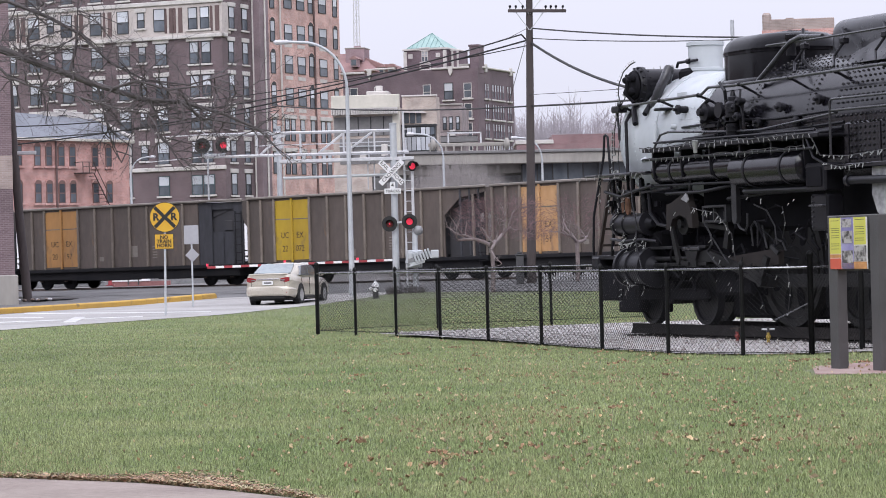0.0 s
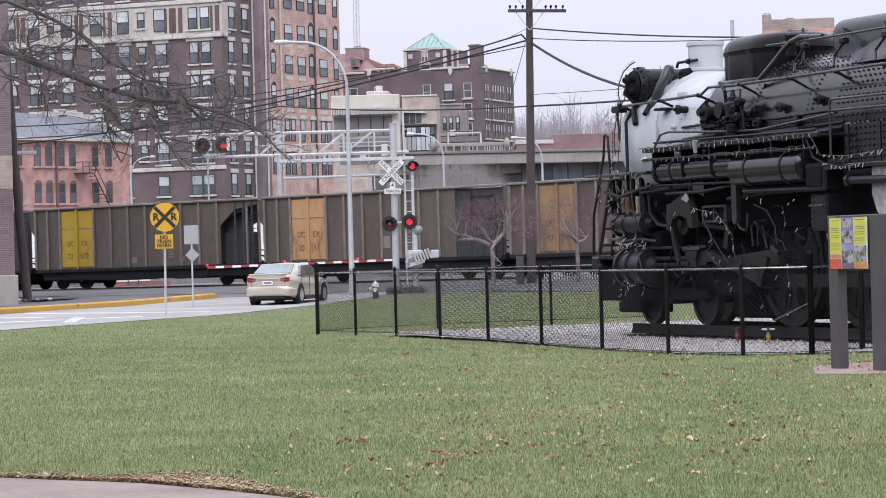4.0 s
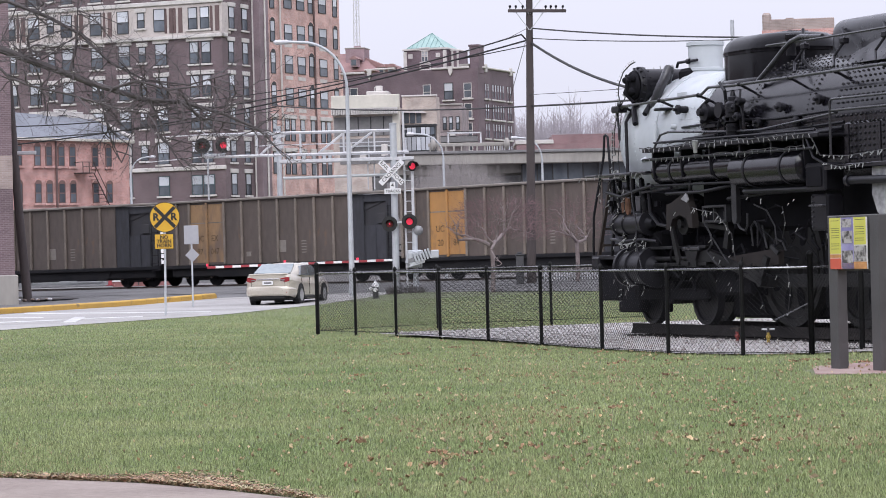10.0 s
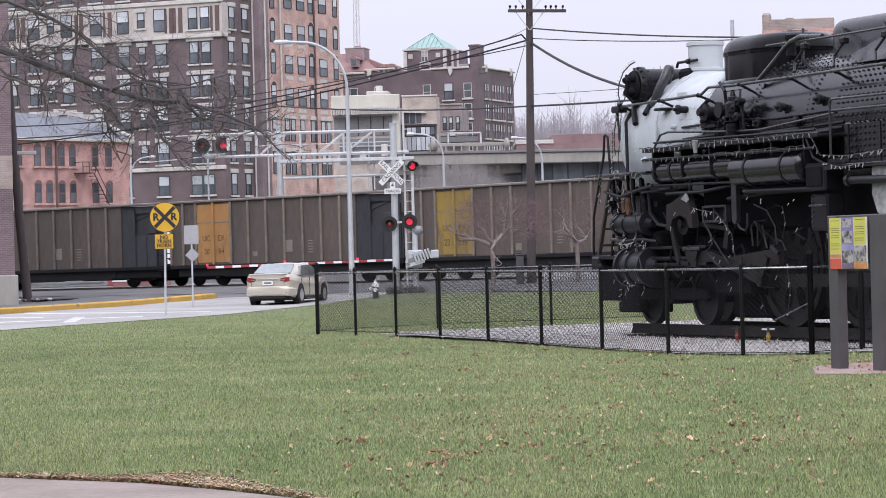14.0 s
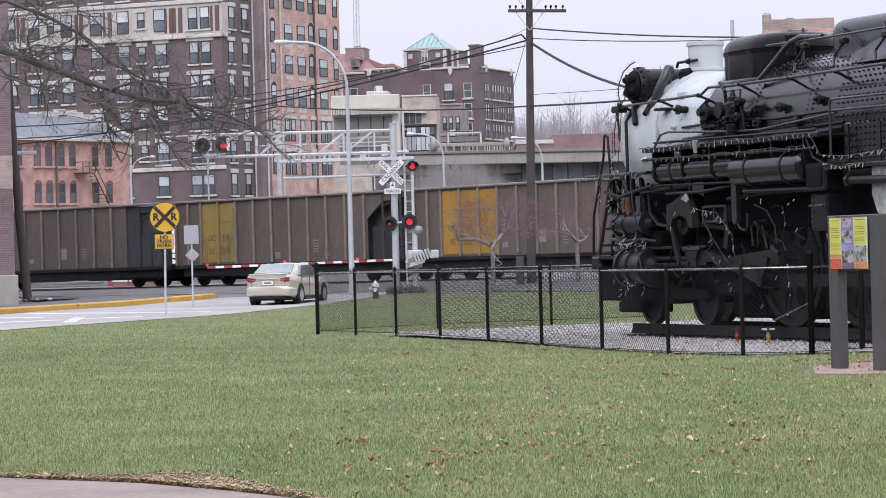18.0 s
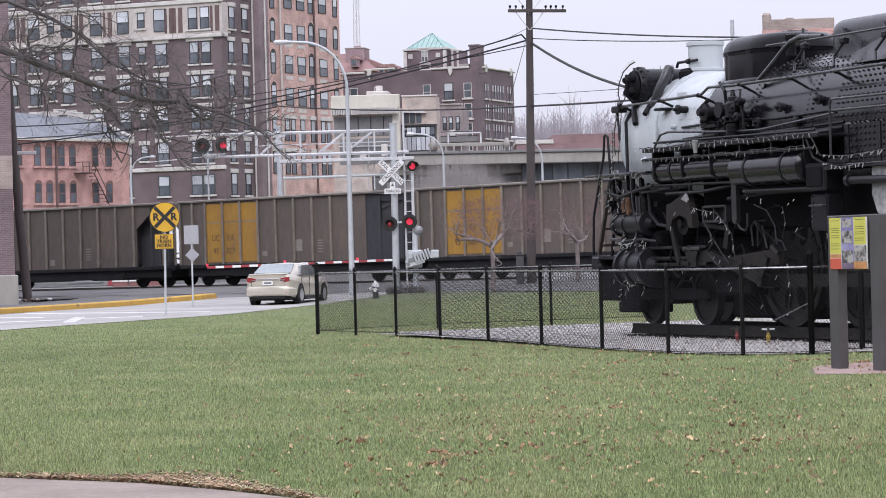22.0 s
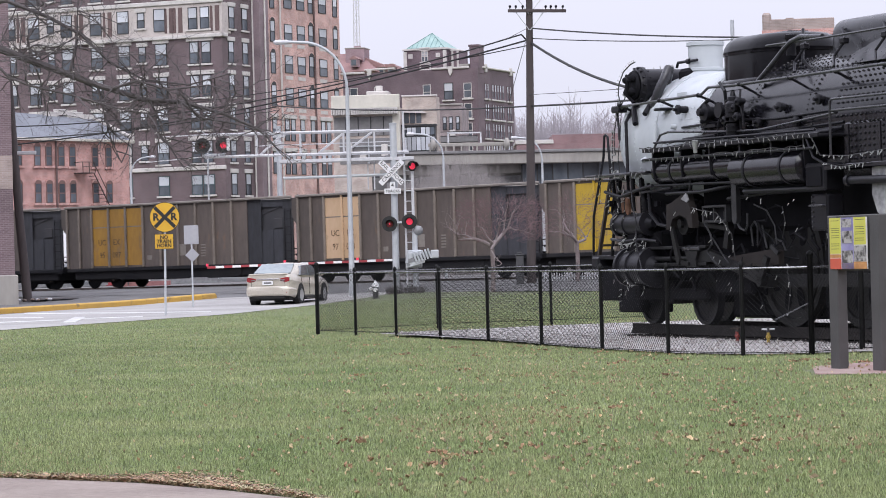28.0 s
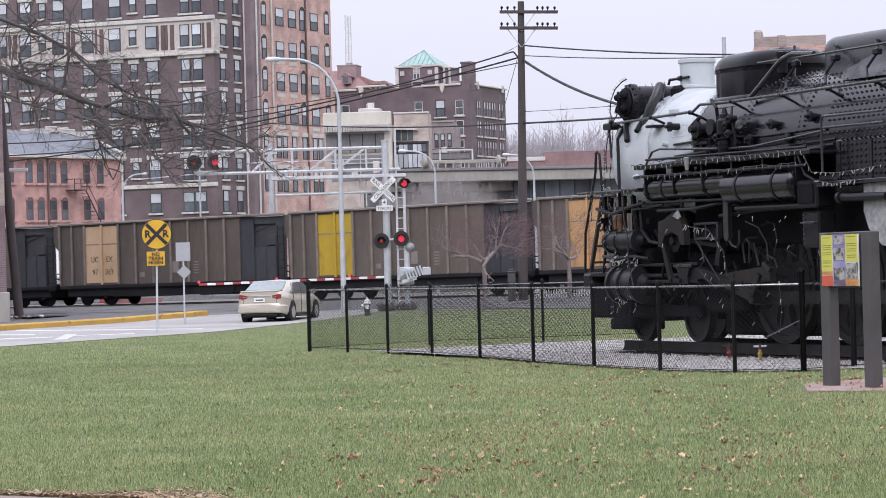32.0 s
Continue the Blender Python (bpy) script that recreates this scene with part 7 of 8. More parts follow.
part("side_wing", Build().box(0, 2.72, 2.6, 5, -1, 14.2), BR_PEEL, cr, "peeling cream and pink wall")
part("wing_coping", Build().box(-.05, 2.8, 2.5, 2.75, 14.2, 14.32, .02), STONE, cr)
for i in range(40):
    part("canopy_rib", Build().box(-5.2 + i * .13, -5.12 + i * .13, -.9, -.15, 12.75, 13.25), STONE, cr)
part("louvre", Build().box(-5.1, -.5, -.06, 0, 11.1, 12.6), CONC_DARK, cr)
for x in (-4.2, -3.2, -2.2, -1.2):
    part("mullion", Build().box(x - .04, x + .04, -.1, -.06, 11.1, 12.6), SASH, cr)
# no hollow here: the recess's shade is painted as a dark panel
part("loading_recess", Build().box(-4.7, -.6, -.05, 0, 8.9, 10.9), CONC_DARK, cr, "flat dark panel painted as a recess's shade, with service pipes")
for x, z0, z1 in ((-4.2, 9.6, 10.6), (-3.1, 9.3, 9.9), (-1.4, 9.2, 10.4)):
    part("service_box", Build().box(x, x + .5, -.35, -.05, z0, z1, .03), STONE, cr)
part("service_pipe", Build().cyl((-4.7, -.2, 10.3), (-.6, -.2, 10.25), .05, seg=8).cyl((-2.4, -.2, 8.9), (-2.4, -.2, 10.9), .05, seg=8), GALV, cr)
part("doorway", Build().box(-2.2, -1.2, -.06, 0, 5.9, 8.0), SASH, cr)
part("roof_unit", Build().box(-2.9, -1.2, 3, 5, 14.3, 14.75, .05).box(-2.2, -1.7, 3.4, 4, 14.75, 15.2, .03), STONE, cr)
for x in (.1, .6, 1.1):
    part("dark_window", Build().box(x, x + .4, 2.54, 2.62, 12.1, 13.0), PANE, cr)
part("window_hood", Build().prism([(0, 13.05), (1.6, 13.05), (1.9, 12.85), (0, 12.95)], 1, 2.2, 2.6), STONE, cr)
sh = part("glazed_shed", Build().box(0, 2.66, 1.6, 2.6, 4, 11.85).box(-.1, 2.75, 1.5, 2.6, 11.8, 11.95), SASH, cr, "dark framed glazed stair")
for i in range(7):
    part("pane", Build().box(.08 + i * .37, .39 + i * .37, 1.55, 1.6, 11.12, 11.7), BLIND if i % 3 else PANE, sh)
    part("pane", Build().box(.08 + i * .37, .39 + i * .37, 1.55, 1.6, 9.9, 10.95), BLIND, sh)

annex = thing("grey_annex", "small grey brick annex with tall narrow windows", "building", pose(.0, 262, 0, 0, 0, -4))
BR_GREY = brickwork("brick_grey_brown", (0.27, 0.225, 0.22), (0.22, 0.18, 0.18), (0.3, 0.26, 0.255), stain=.8)
part("wall", Build().box(-.3, 2.0, 0, 10, -1, 15.0), BR_GREY, annex)
part("corner_pier", Build().box(-.6, -.2, -.1, .3, -1, 15.5), CONC, annex)
part("coping", Build().box(-.5, 2.1, -.12, .2, 14.95, 15.1, .02), CONC, annex)
for x in (.45, 1.0, 1.62):
    put_window(annex, window_meshes(.36, 1.2, SASH, lintel=False, sill=False), pose(x, -.03, 13.35))
part("balcony", Build().box(.1, 3.4, -1.2, 0, 11.6, 12.1, .03), CONC_DARK, annex)
part("balcony_rail", Build().box(.1, 3.4, -1.25, -1.2, 12.5, 12.56).box(.1, 3.4, -1.25, -1.2, 12.12, 12.18), SASH, annex)
part("wall_unit", Build().box(.9, 1.4, -.4, 0, 12.2, 12.75, .03), STONE, annex)

# maroon brick building with copper-roofed tower
mar = thing("maroon_brick_building", "maroon brick building with a green copper tower roof", "building", pose(4.4, 330, 0, 0, 0, -20))
part("wall", Build().box(-16.3, 0, 0, 12.6, -1, 22.6), BR_MAROON, mar, "maroon brick wall")
part("coping", Build().box(-16.5, -13.6, -.2, .1, 22.5, 22.75, .05), STONE, mar)
part("coping", Build().box(-13.6, -10, -.2, .1, 22.85, 23.05, .05), STONE, mar)
part("coping", Build().box(-5.5, -1, -.2, .1, 22.58, 22.8, .05), STONE, mar)
part("coping", Build().box(-.1, .25, 1.5, 12.7, 22.6, 22.8, .05), STONE, mar)
for x in (-13, -3.2):
    part("ornament", Build().prism([(x - .3, 22.9), (x + .3, 22.9), (x + .2, 22.2), (x, 21.8), (x - .2, 22.2)], 1, -.25, 0), STONE, mar)
for y in (2.2, 11.0):
    part("ornament", Build().box(.0, .25, y, y + .6, 22.2, 23.1, .05), STONE, mar)
tw = part("tower", Build().box(-9.9, -4.8, 3, 8.3, 22, 25.1), BR_MAROON, mar)
part("tower_coping", Build().box(-10.05, -4.65, 2.85, 8.45, 25.08, 25.3, .03), STONE, tw)
for x in (-9.95, -5.15):
    part("quoin", Build().box(x, x + .4, 2.9, 3.1, 22.6, 25.0, .03), STONE, tw)
part("pyramid_roof", Build().add([(-9.6, 3.2, 25.35), (-5.1, 3.2, 25.35), (-5.1, 8, 25.35), (-9.6, 8, 25.35), (-7.35, 5.6, 27.2)], [(0, 1, 4), (1, 2, 4), (2, 3, 4), (3, 0, 4), (3, 2, 1, 0)]), TEAL, tw, "green copper pyramid roof", smooth=0)
for i in range(1, 8):
    x = -9.6 + 4.5 * i / 8
    k = 1 - abs(i - 4) / 4
    part("seam", Build().cyl((x, 3.2, 25.37), (x, 3.2 + 2.35 * k, 25.37 + 1.8 * k), .035, seg=5), SEAM, tw)
for sx in (-9.6, -5.1):
    part("hip_ridge", Build().cyl((sx, 3.2, 25.36), (-7.35, 5.6, 27.2), .05, seg=6), SEAM, tw)
put_window(tw, window_meshes(.8, 1.25, STONE, trim=STONE), pose(-7.35, 2.95, 24.35))
part("mullion", Build().box(-7.4, -7.3, 2.86, 2.95, 23.75, 25.0).box(-7.75, -6.95, 2.87, 2.95, 24.55, 24.63), STONE, tw)
part("stone_panel", Build().box(-8.0, -6.65, 2.86, 2.96, 23.4, 23.6, .02).box(-8.0, -7.85, 2.88, 2.96, 22.9, 23.4).box(-6.8, -6.65, 2.88, 2.96, 22.9, 23.4).box(-8.0, -6.65, 2.86, 2.96, 22.7, 22.9, .02), STONE, tw)
for x in (-9.1, -5.75):
    part("square_stone", Build().box(x - .25, x + .25, 2.9, 3.0, 24.2, 24.7), STONE, tw)
part("stair_turret", Build().box(-4.8, -3.6, 4, 7, 22, 24.9), BR_MAROON, tw)
part("turret_coping", Build().box(-4.64, -3.5, 3.9, 7.1, 24.9, 25.02, .02), STONE, tw)
for x in (-4.5, -3.85):
    part("turret_quoin", Build().box(x, x + .25, 3.92, 4, 22.7, 24.9, .02), STONE, tw)
part("roof_unit", Build().box(-2.5, -1.3, .8, 1.8, 22.5, 23.15, .04), CONC, mar)
part("chimney", Build().box(-1.05, .05, .4, 2.2, 22, 25.1, .03), BR_MAROON, mar)
part("chimney_cap", Build().box(-1.15, .12, .3, 2.3, 25.0, 25.25, .03), BR_MAROON, mar)
mw = window_meshes(.95, 1.7, STONE, lintel=False, upper=PANE)
mb = window_meshes(1.1, 1.9, SASH, lintel=False)
mn = window_meshes(.55, 1.7, BR_MAROON, lintel=False)
for z in (20.1, 17.8, 15.6, 13.3):
    for x in (-15, -12, -6.1, -3.5, -1.22):
        put_window(mar, mb if x == -3.5 else mw, pose(x, -.03, z))
    for y in (2.5, 3.3, 5.0, 5.9, 6.8, 7.7, 8.6, 10.3, 11.2):
        put_window(mar, mn, on_side(.03, y, z))

# far roofs and lattice tower
far = thing("far_house", "distant building with red tile roof", "building", pose(-9.5, 420, 0, 0, 0, -10))
part("wall", Build().box(-9, 0, 0, 10, 0, 28.2), BR_PINK, far)
part("roof", Build().add([(-9.8, -1, 28.2), (.8, -1, 28.2), (.8, 11, 28.2), (-9.8, 11, 28.2), (-6.5, 5, 31.2), (-2.5, 5, 31.2)], [(0, 1, 5, 4), (1, 2, 5), (2, 3, 4, 5), (3, 0, 4), (3, 2, 1, 0)]), TILE_ROOF, far, smooth=0)
part("penthouse", Build().box(-4.2, -1.5, 2, 6, 28, 31.7).box(-3.0, -2.2, 2.5, 3.5, 31.7, 32.1), BR_HAZED, far, "mauve brick penthouse, paled by painted haze")
part("penthouse_coping", Build().box(-4.3, -1.4, 1.9, 6.1, 31.7, 31.85, .03), CONC, far)
part("low_roof", Build().prism([(-1.5, 30.4), (.8, 29.4), (2.6, 29.3), (3.4, 28.2), (3.4, 27.6), (-1.5, 27.6)], 1, 3, 9), TILE_ROOF, far)
for x in (-.9, .9, 2.4):
    d = part("dormer", Build().box(x - .5, x + .5, 2.2, 3.4, 27.9, 28.9), CONC, far, "pale dormer with a dark window")
    part("dormer_roof", Build().prism([(x - .65, 28.9), (x + .65, 28.9), (x + .3, 29.35), (x - .3, 29.35)], 1, 2.1, 4.2), TILE_ROOF, d)
    part("pane", Build().box(x - .35, x + .35, 2.14, 2.2, 28.1, 28.7), PANE, d)
d = part("dormer", Build().box(-2.9, -1.9, -1.0, 1.0, 28.9, 30.0), BR_HAZED, far)
part("dormer_roof", Build().prism([(-3.1, 30.0), (-1.7, 30.0), (-2.4, 30.5)], 1, -1.1, 2), TILE_ROOF, d)
part("pane", Build().box(-2.75, -2.05, -1.06, -1.0, 29.1, 29.85), PANE, d)
part("low_wall", Build().box(0, 3.2, 3, 9, 0, 27.8), CONC, far)
ant = thing("lattice_tower", "thin white lattice radio tower", "radio tower", pose(-11.8, 430, 31))
for x, y in ((-.5, 0), (.5, 0), (0, .8)):
    part("leg", Build().cyl((x, y, -3), (x * .75, y * .75, 8.6), .085, seg=6), ALU, ant)
for i in range(9):
    part("brace", Build().cyl((-.5, 0, i * .95), (.5, 0, i * .95 + .95), .05, seg=5).cyl((.5, 0, i * .95), (-.5, 0, i * .95 + .95), .05, seg=5), ALU, ant)

# viaduct, brick shed, right-hand and left-hand buildings
ov = thing("concrete_viaduct", "long weathered concrete road viaduct beyond the railway", "bridge", pose(-3.0, 202, 0, 0, 0, 12))
part("girder", Build().box(.3, 26, 0, 1.2, 7.8, 8.55, .05), CONC, ov)
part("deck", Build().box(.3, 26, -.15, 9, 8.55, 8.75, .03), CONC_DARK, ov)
part("beam", Build().box(.3, 26, 1.3, 8, 7.2, 7.8), CONC, ov)
part("lower_wall", Build().box(8.2, 26, -.1, .6, -1, 6.3, .05), CONC, ov, "stained concrete retaining wall")
for i in range(9):
    part("buttress", Build().box(8.6 + i * 1.9, 8.85 + i * 1.9, -.25, -.1, -1, 6.25, .02), CONC, ov)
for i in range(14):
    part("mullion", Build().box(9 + i * 1.1, 9.08 + i * 1.1, .9, 1.0, 6.2, 7.8), SASH, ov)
    part("pane", Build().box(9.08 + i * 1.1, 10.1 + i * 1.1, .95, .98, 6.3, 7.8), PANE, ov)
for x in (.4, 10.5, 18):
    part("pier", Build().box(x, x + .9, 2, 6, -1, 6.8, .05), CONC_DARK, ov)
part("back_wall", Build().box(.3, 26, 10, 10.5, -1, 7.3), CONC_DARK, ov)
part("guard_rail", Build().box(2.2, 7.6, -.1, 0, 9.05, 9.3, .03), CONC, ov)
for i in range(10):
    part("rail_post", Build().box(2.3 + i * .55, 2.4 + i * .55, -.1, 0, 8.7, 9.1), CONC, ov)
for x in (2.1, 7.3):
    part("white_drum", Build().lathe((x + .25, -.2, 9.2), (1, 0, 0), [(0, .2), (.1, .4), (.25, .4), (.35, .2)], 16), CONC, ov)
part("frame_box", Build().box(3.6, 3.7, 0, .1, 9.3, 10.0).box(5.9, 6.0, 0, .1, 9.3, 10.0).box(3.6, 6.0, 0, .1, 9.95, 10.05), ALU, ov)

shed = thing("long_brick_shed", "low maroon brick shed with a pale roof edge", "building", pose(6.8, 262, -.6))
part("wall", Build().box(0, 12, 0, 8, -1, 11.9), BR_SHED, shed)
part("wall", Build().box(3.2, 12, .5, 8, 11.9, 12.7), BR_SHED, shed)
part("roof_edge", Build().box(-.1, 3.3, -.1, 8, 11.9, 12.25, .03), STONE, shed)
rb = thing("cream_brick_building", "cream-topped brick building behind the locomotive", "building", pose(16.6, 150, 0, 0, 0, -7))
part("wall", Build().box(0, 14, 0, 10, -1, 12.3), BR_LEFT, rb)
part("brick_band", Build().box(-.03, 14, -.04, 0, 12.3, 12.6), BR_RED, rb)
part("parapet", Build().box(0, 3.65, 0, 9, 12.3, 13.15, .03).box(0, .45, -.03, 9, 12.3, 13.5, .1).box(1.2, 1.6, -.06, 0, 12.6, 13.2, .02), BR_TAN, rb)
part("flue", Build().cyl((-1.53, 0, 0), (-1.53, 0, 13.2), .1, seg=12), GALV, rb)
lb = thing("corner_brick_building", "brown brick corner building on a pale stone base", "building", pose(-17.5, 120, 0, 0, 0, 11))
part("wall", Build().box(-20, 0, 0, 14, 1.15, 4.72), BR_CORNER, lb, "dark purplish brown brick wall")
part("pale_band", Build().box(-20, .01, -.01, 14, 4.72, 6.08), BR_TAN, lb, "weathered tan band")
part("upper_wall", Build().box(-20, 0, 0, 14, 6.08, 16), BR_CORNER, lb, "dark purplish brown brick wall")
part("stone_base", Build().box(-20.1, .12, -.12, 14.1, -.3, 1.2, .04), CONC, lb)


# small clutter beyond the tracks, seen under the cars
van = thing("far_white_car", "pale car parked beyond the railway", "car", pose(-21.5, 168, .2), group="parked cars")
part("body", Build().loft([ring_section(x, hw, z0, z1) for x, hw, z0, z1 in ((-2.1, .7, .35, .8), (-1.9, .85, .25, .95), (0, .88, .22, .98), (1.8, .85, .25, .9), (2.1, .7, .35, .7))]), GALV, van)
part("cabin", Build().loft([cabin_section(x, .8, (.9, z1), .62) for x, z1 in ((-1.7, .98), (-1.1, 1.42), (.3, 1.44), (1.1, .98))]), CAR_DARK, van)
copy_thing(van, pose(-10.7, 167, .2, 0, 0, 8))
cone = thing("traffic_cone", "orange traffic cone beyond the tracks", "traffic cone", pose(-18.5, 163, .36))
part("body", Build().lathe((0, 0, 0), (0, 0, 1), [(0, .2), (.03, .2), (.04, .14), (.7, .03)], 14), RED_STRIPE, cone)
part("base", Build().box(-.22, .22, -.22, .22, 0, .04, .01), RED_STRIPE, cone)

# ---- bare trees ----
def branch(b, p, d, length, r, depth, rng, droop=0.0, wild=.35, split=3, seg=6, shrink=.68):
    pts, q, dd = [(tuple(p), r)], Vector(p), Vector(d).normalized()
    n = 4 if depth > 1 else 3
    for i in range(n):
        dd = (dd + Vector((rng.uniform(-wild, wild), rng.uniform(-wild, wild), rng.uniform(-wild, wild) - droop)) * .6).normalized()
        q = q + dd * length / n
        pts.append((tuple(q), r * (1 - .45 * (i + 1) / n)))
        if depth > 0 and i >= 1:
            for _ in range(1 if i < n - 1 else split - 1):
                side = Vector((rng.uniform(-1, 1), rng.uniform(-1, 1), rng.uniform(-.7, 1))).normalized()
                branch(b, q, (dd * .75 + side * .8), length * shrink * rng.uniform(.7, 1.1), r * (1 - .45 * (i + 1) / n) * .62, depth - 1, rng, droop, wild, split, max(4, seg - 1), shrink)
    b.rings(pts, max(seg, 4))


rng = random.Random(5)
for x, y, z, h, n in ((1.84, 110, .1, 1.75, 3), (5.2, 114, .33, 1.6, 3)):
    tree = thing("young_bare_tree", "small leafless ornamental tree on the grass verge", "tree", pose(x, y, z), group="young trees")
    part("trunk", Build().rings([((0, 0, -.1), .1), ((.02, 0, h * .5), .085), ((0, 0, h), .08)], 10), BARK_PALE, tree)
    b = Build()
    for k in range(n):
        a = 2 * math.pi * k / n + .5
        branch(b, (0, 0, h - .03), (math.cos(a) * .95, math.sin(a) * .95, .7), 1.35 if x < 3 else 1.1, .085 if x < 3 else .06, 4, rng, -.03, .8, 2, 7, .66)
    part("crown", b, BARK_PALE, tree, "bare pale twisted branches")
    fine = Build()
    for k in range(1150 if x < 3 else 380):
        a, u, q = rng.uniform(0, 6.283), rng.random() ** .4, rng.uniform(-.35, 1)
        rad = (1.75 if x < 3 else 1.1) * u * math.sqrt(max(0, 1 - q * q * .6))
        p = Vector((math.cos(a) * rad + (.35 if x < 3 else 0), math.sin(a) * rad, h + .55 + q * 1.15))
        d = Vector((math.cos(a) * .7 + rng.uniform(-.6, .6), math.sin(a) * .7 + rng.uniform(-.6, .6), rng.uniform(-.2, 1))).normalized() * rng.uniform(.25, .65)
        fine.rings([(tuple(p), .0055), (tuple(p + d * .5 + Vector((0, 0, rng.uniform(-.05, .05)))), .004), (tuple(p + d), .002)], 3, False)
    part("twig_haze", fine, TWIG_RED, tree, "haze of fine reddish twigs", kind="stuff", smooth=0)

big = thing("bare_shade_tree", "large leafless tree with drooping twigs over the lawn", "tree", pose(-8.6, 45, 0))
part("trunk", Build().rings([((0, 0, -.2), .42), ((.05, 0, 1.5), .34), ((.1, 0, 4.0), .28), ((.2, 0, 7.5), .16)], 14), BARK, big)
b = Build()
BOUGHS = [([(0.1, 0, 3.9), (1.0, 0, 4.75), (1.82, 0, 4.88), (2.33, 0, 4.68), (2.85, 0, 4.47), (3.37, 0, 4.26), (4.07, .1, 4.03), (4.67, .2, 3.97), (5.28, .2, 3.78), (5.88, .2, 3.5)], .075),
         ([(0.15, 0, 5.0), (1.2, .2, 5.6), (2.0, .2, 5.6), (2.6, .3, 5.35), (3.1, .3, 5.07), (3.55, .3, 4.62), (4.07, .3, 4.34), (4.76, .2, 4.24), (5.4, .2, 4.4)], .038),
         ([(0.15, 0, 4.2), (1.0, -.4, 4.6), (1.82, -.4, 4.66), (2.07, -.4, 4.4), (2.4, -.5, 4.25), (3.0, -.5, 4.1), (3.8, -.5, 3.85), (4.6, -.4, 3.7)], .03),
         ([(3.37, 0, 4.26), (3.45, 0, 3.9), (3.55, 0, 3.47), (3.7, .1, 3.06)], .02), ([(4.15, .1, 4.03), (4.3, .1, 3.7), (4.4, .1, 3.37), (4.67, .1, 2.93)], .02),
         ([(2.95, 0, 4.45), (3.03, .1, 4.8), (3.07, .1, 5.05), (3.1, .1, 5.7)], .028), ([(2.4, 0, 4.66), (2.3, .1, 5.0), (2.5, .1, 5.4), (2.4, .1, 5.8)], .022),
         ([(3.6, 0, 4.2), (4.0, -.2, 4.3), (4.5, -.2, 4.15), (5.1, -.3, 4.2), (5.7, -.3, 4.0)], .026), ([(4.6, 0, 4.0), (5.0, -.2, 3.7), (5.5, -.2, 3.6), (6.0, -.3, 3.45)], .022)]
for pts, r0 in BOUGHS:
    n = len(pts)
    b.rings([(p, r0 * (1 - .75 * i / (n - 1))) for i, p in enumerate(pts)], 8)
    for i in range(2 if n > 6 else 1, n):
        for k in range(6):
            p = Vector(pts[i - 1]).lerp(Vector(pts[i]), rng.random())
            d = Vector((rng.uniform(-.4, 1.0), rng.uniform(-.6, .6), rng.uniform(-.8, .7)))
            branch(b, p, d, rng.uniform(.35, .8), max(.011, r0 * .19 * (1 - .4 * i / n)), 3, rng, .1, .6, 2, 5, .72)
part("crown", b, BARK, big, "tangle of bare twigs")

# brush below the viaduct and far woods
TWIG = material("grey_brush", (0.33, 0.305, 0.3), .95, second=(0.22, 0.2, 0.195), bump=0)
b = Build()
for i in range(2600):
    x, y = rng.uniform(-3.5, 8) if i % 6 else rng.uniform(-3.5, 14), rng.uniform(186, 197)
    h = rng.uniform(3.2, 6.0) + 2.2 * math.exp(-((x - .8) ** 2) / 9)
    lx, ly = rng.uniform(-1.1, 1.1), rng.uniform(-.6, .6)
    b.rings([((x, y, .2), .028), ((x + lx * .4, y + ly * .4, h * .6), .016), ((x + lx, y + ly, h), .004)], 3, False)
    for k in range(9):
        t = rng.uniform(.35, .95)
        p = (x + lx * t, y + ly * t, h * t)
        b.rings([(p, .009), ((p[0] + rng.uniform(-.6, .6), p[1], p[2] + rng.uniform(.1, .7)), .003)], 3, False)
tagged(solid("brush", b, TWIG, "grey leafless brush under the viaduct", "bushes", kind="stuff", smooth=0), kind="stuff")
# pale mauve-grey bark: the distance haze is mixed into the colour
WOODS = material("hazed_far_woods", (0.36, 0.33, 0.36), .95, second=(0.28, 0.255, 0.28), bump=0)
b = Build()
for i in range(700):
    x, y = rng.uniform(8, 62), rng.uniform(480, 560)
    h = 25.4 + 1.0 * math.sin(x * .35) + .9 * math.sin(x * .9 + 1) + rng.uniform(-3, 1.6)
    b.rings([((x, y, 0), .2), ((x + rng.uniform(-.5, .5), y, h * .7), .1), ((x + rng.uniform(-1, 1), y, h), .02)], 3, False)
    for k in range(46):
        z = h * rng.uniform(.45, .95)
        w = 2.6 * math.sqrt(max(.05, 1 - ((z / h - .72) / .32) ** 2))
        b.rings([((x, y, z - .8), .04), ((x + rng.uniform(-w, w), y + rng.uniform(-1, 1), z + rng.uniform(.2, 1.4)), .014)], 3, False)
solid("far_woods", b, WOODS, "distant leafless woods on the horizon, haze painted into their grey", "woods", kind="stuff", smooth=0)
# the hill's colour carries the same painted haze
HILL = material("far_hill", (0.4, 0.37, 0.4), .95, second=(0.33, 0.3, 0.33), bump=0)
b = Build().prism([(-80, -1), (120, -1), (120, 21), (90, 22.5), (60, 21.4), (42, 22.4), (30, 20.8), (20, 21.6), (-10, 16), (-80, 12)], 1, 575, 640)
solid("far_hillside", b, HILL, "wooded hillside on the horizon, haze painted into its grey", "hill", kind="structure")

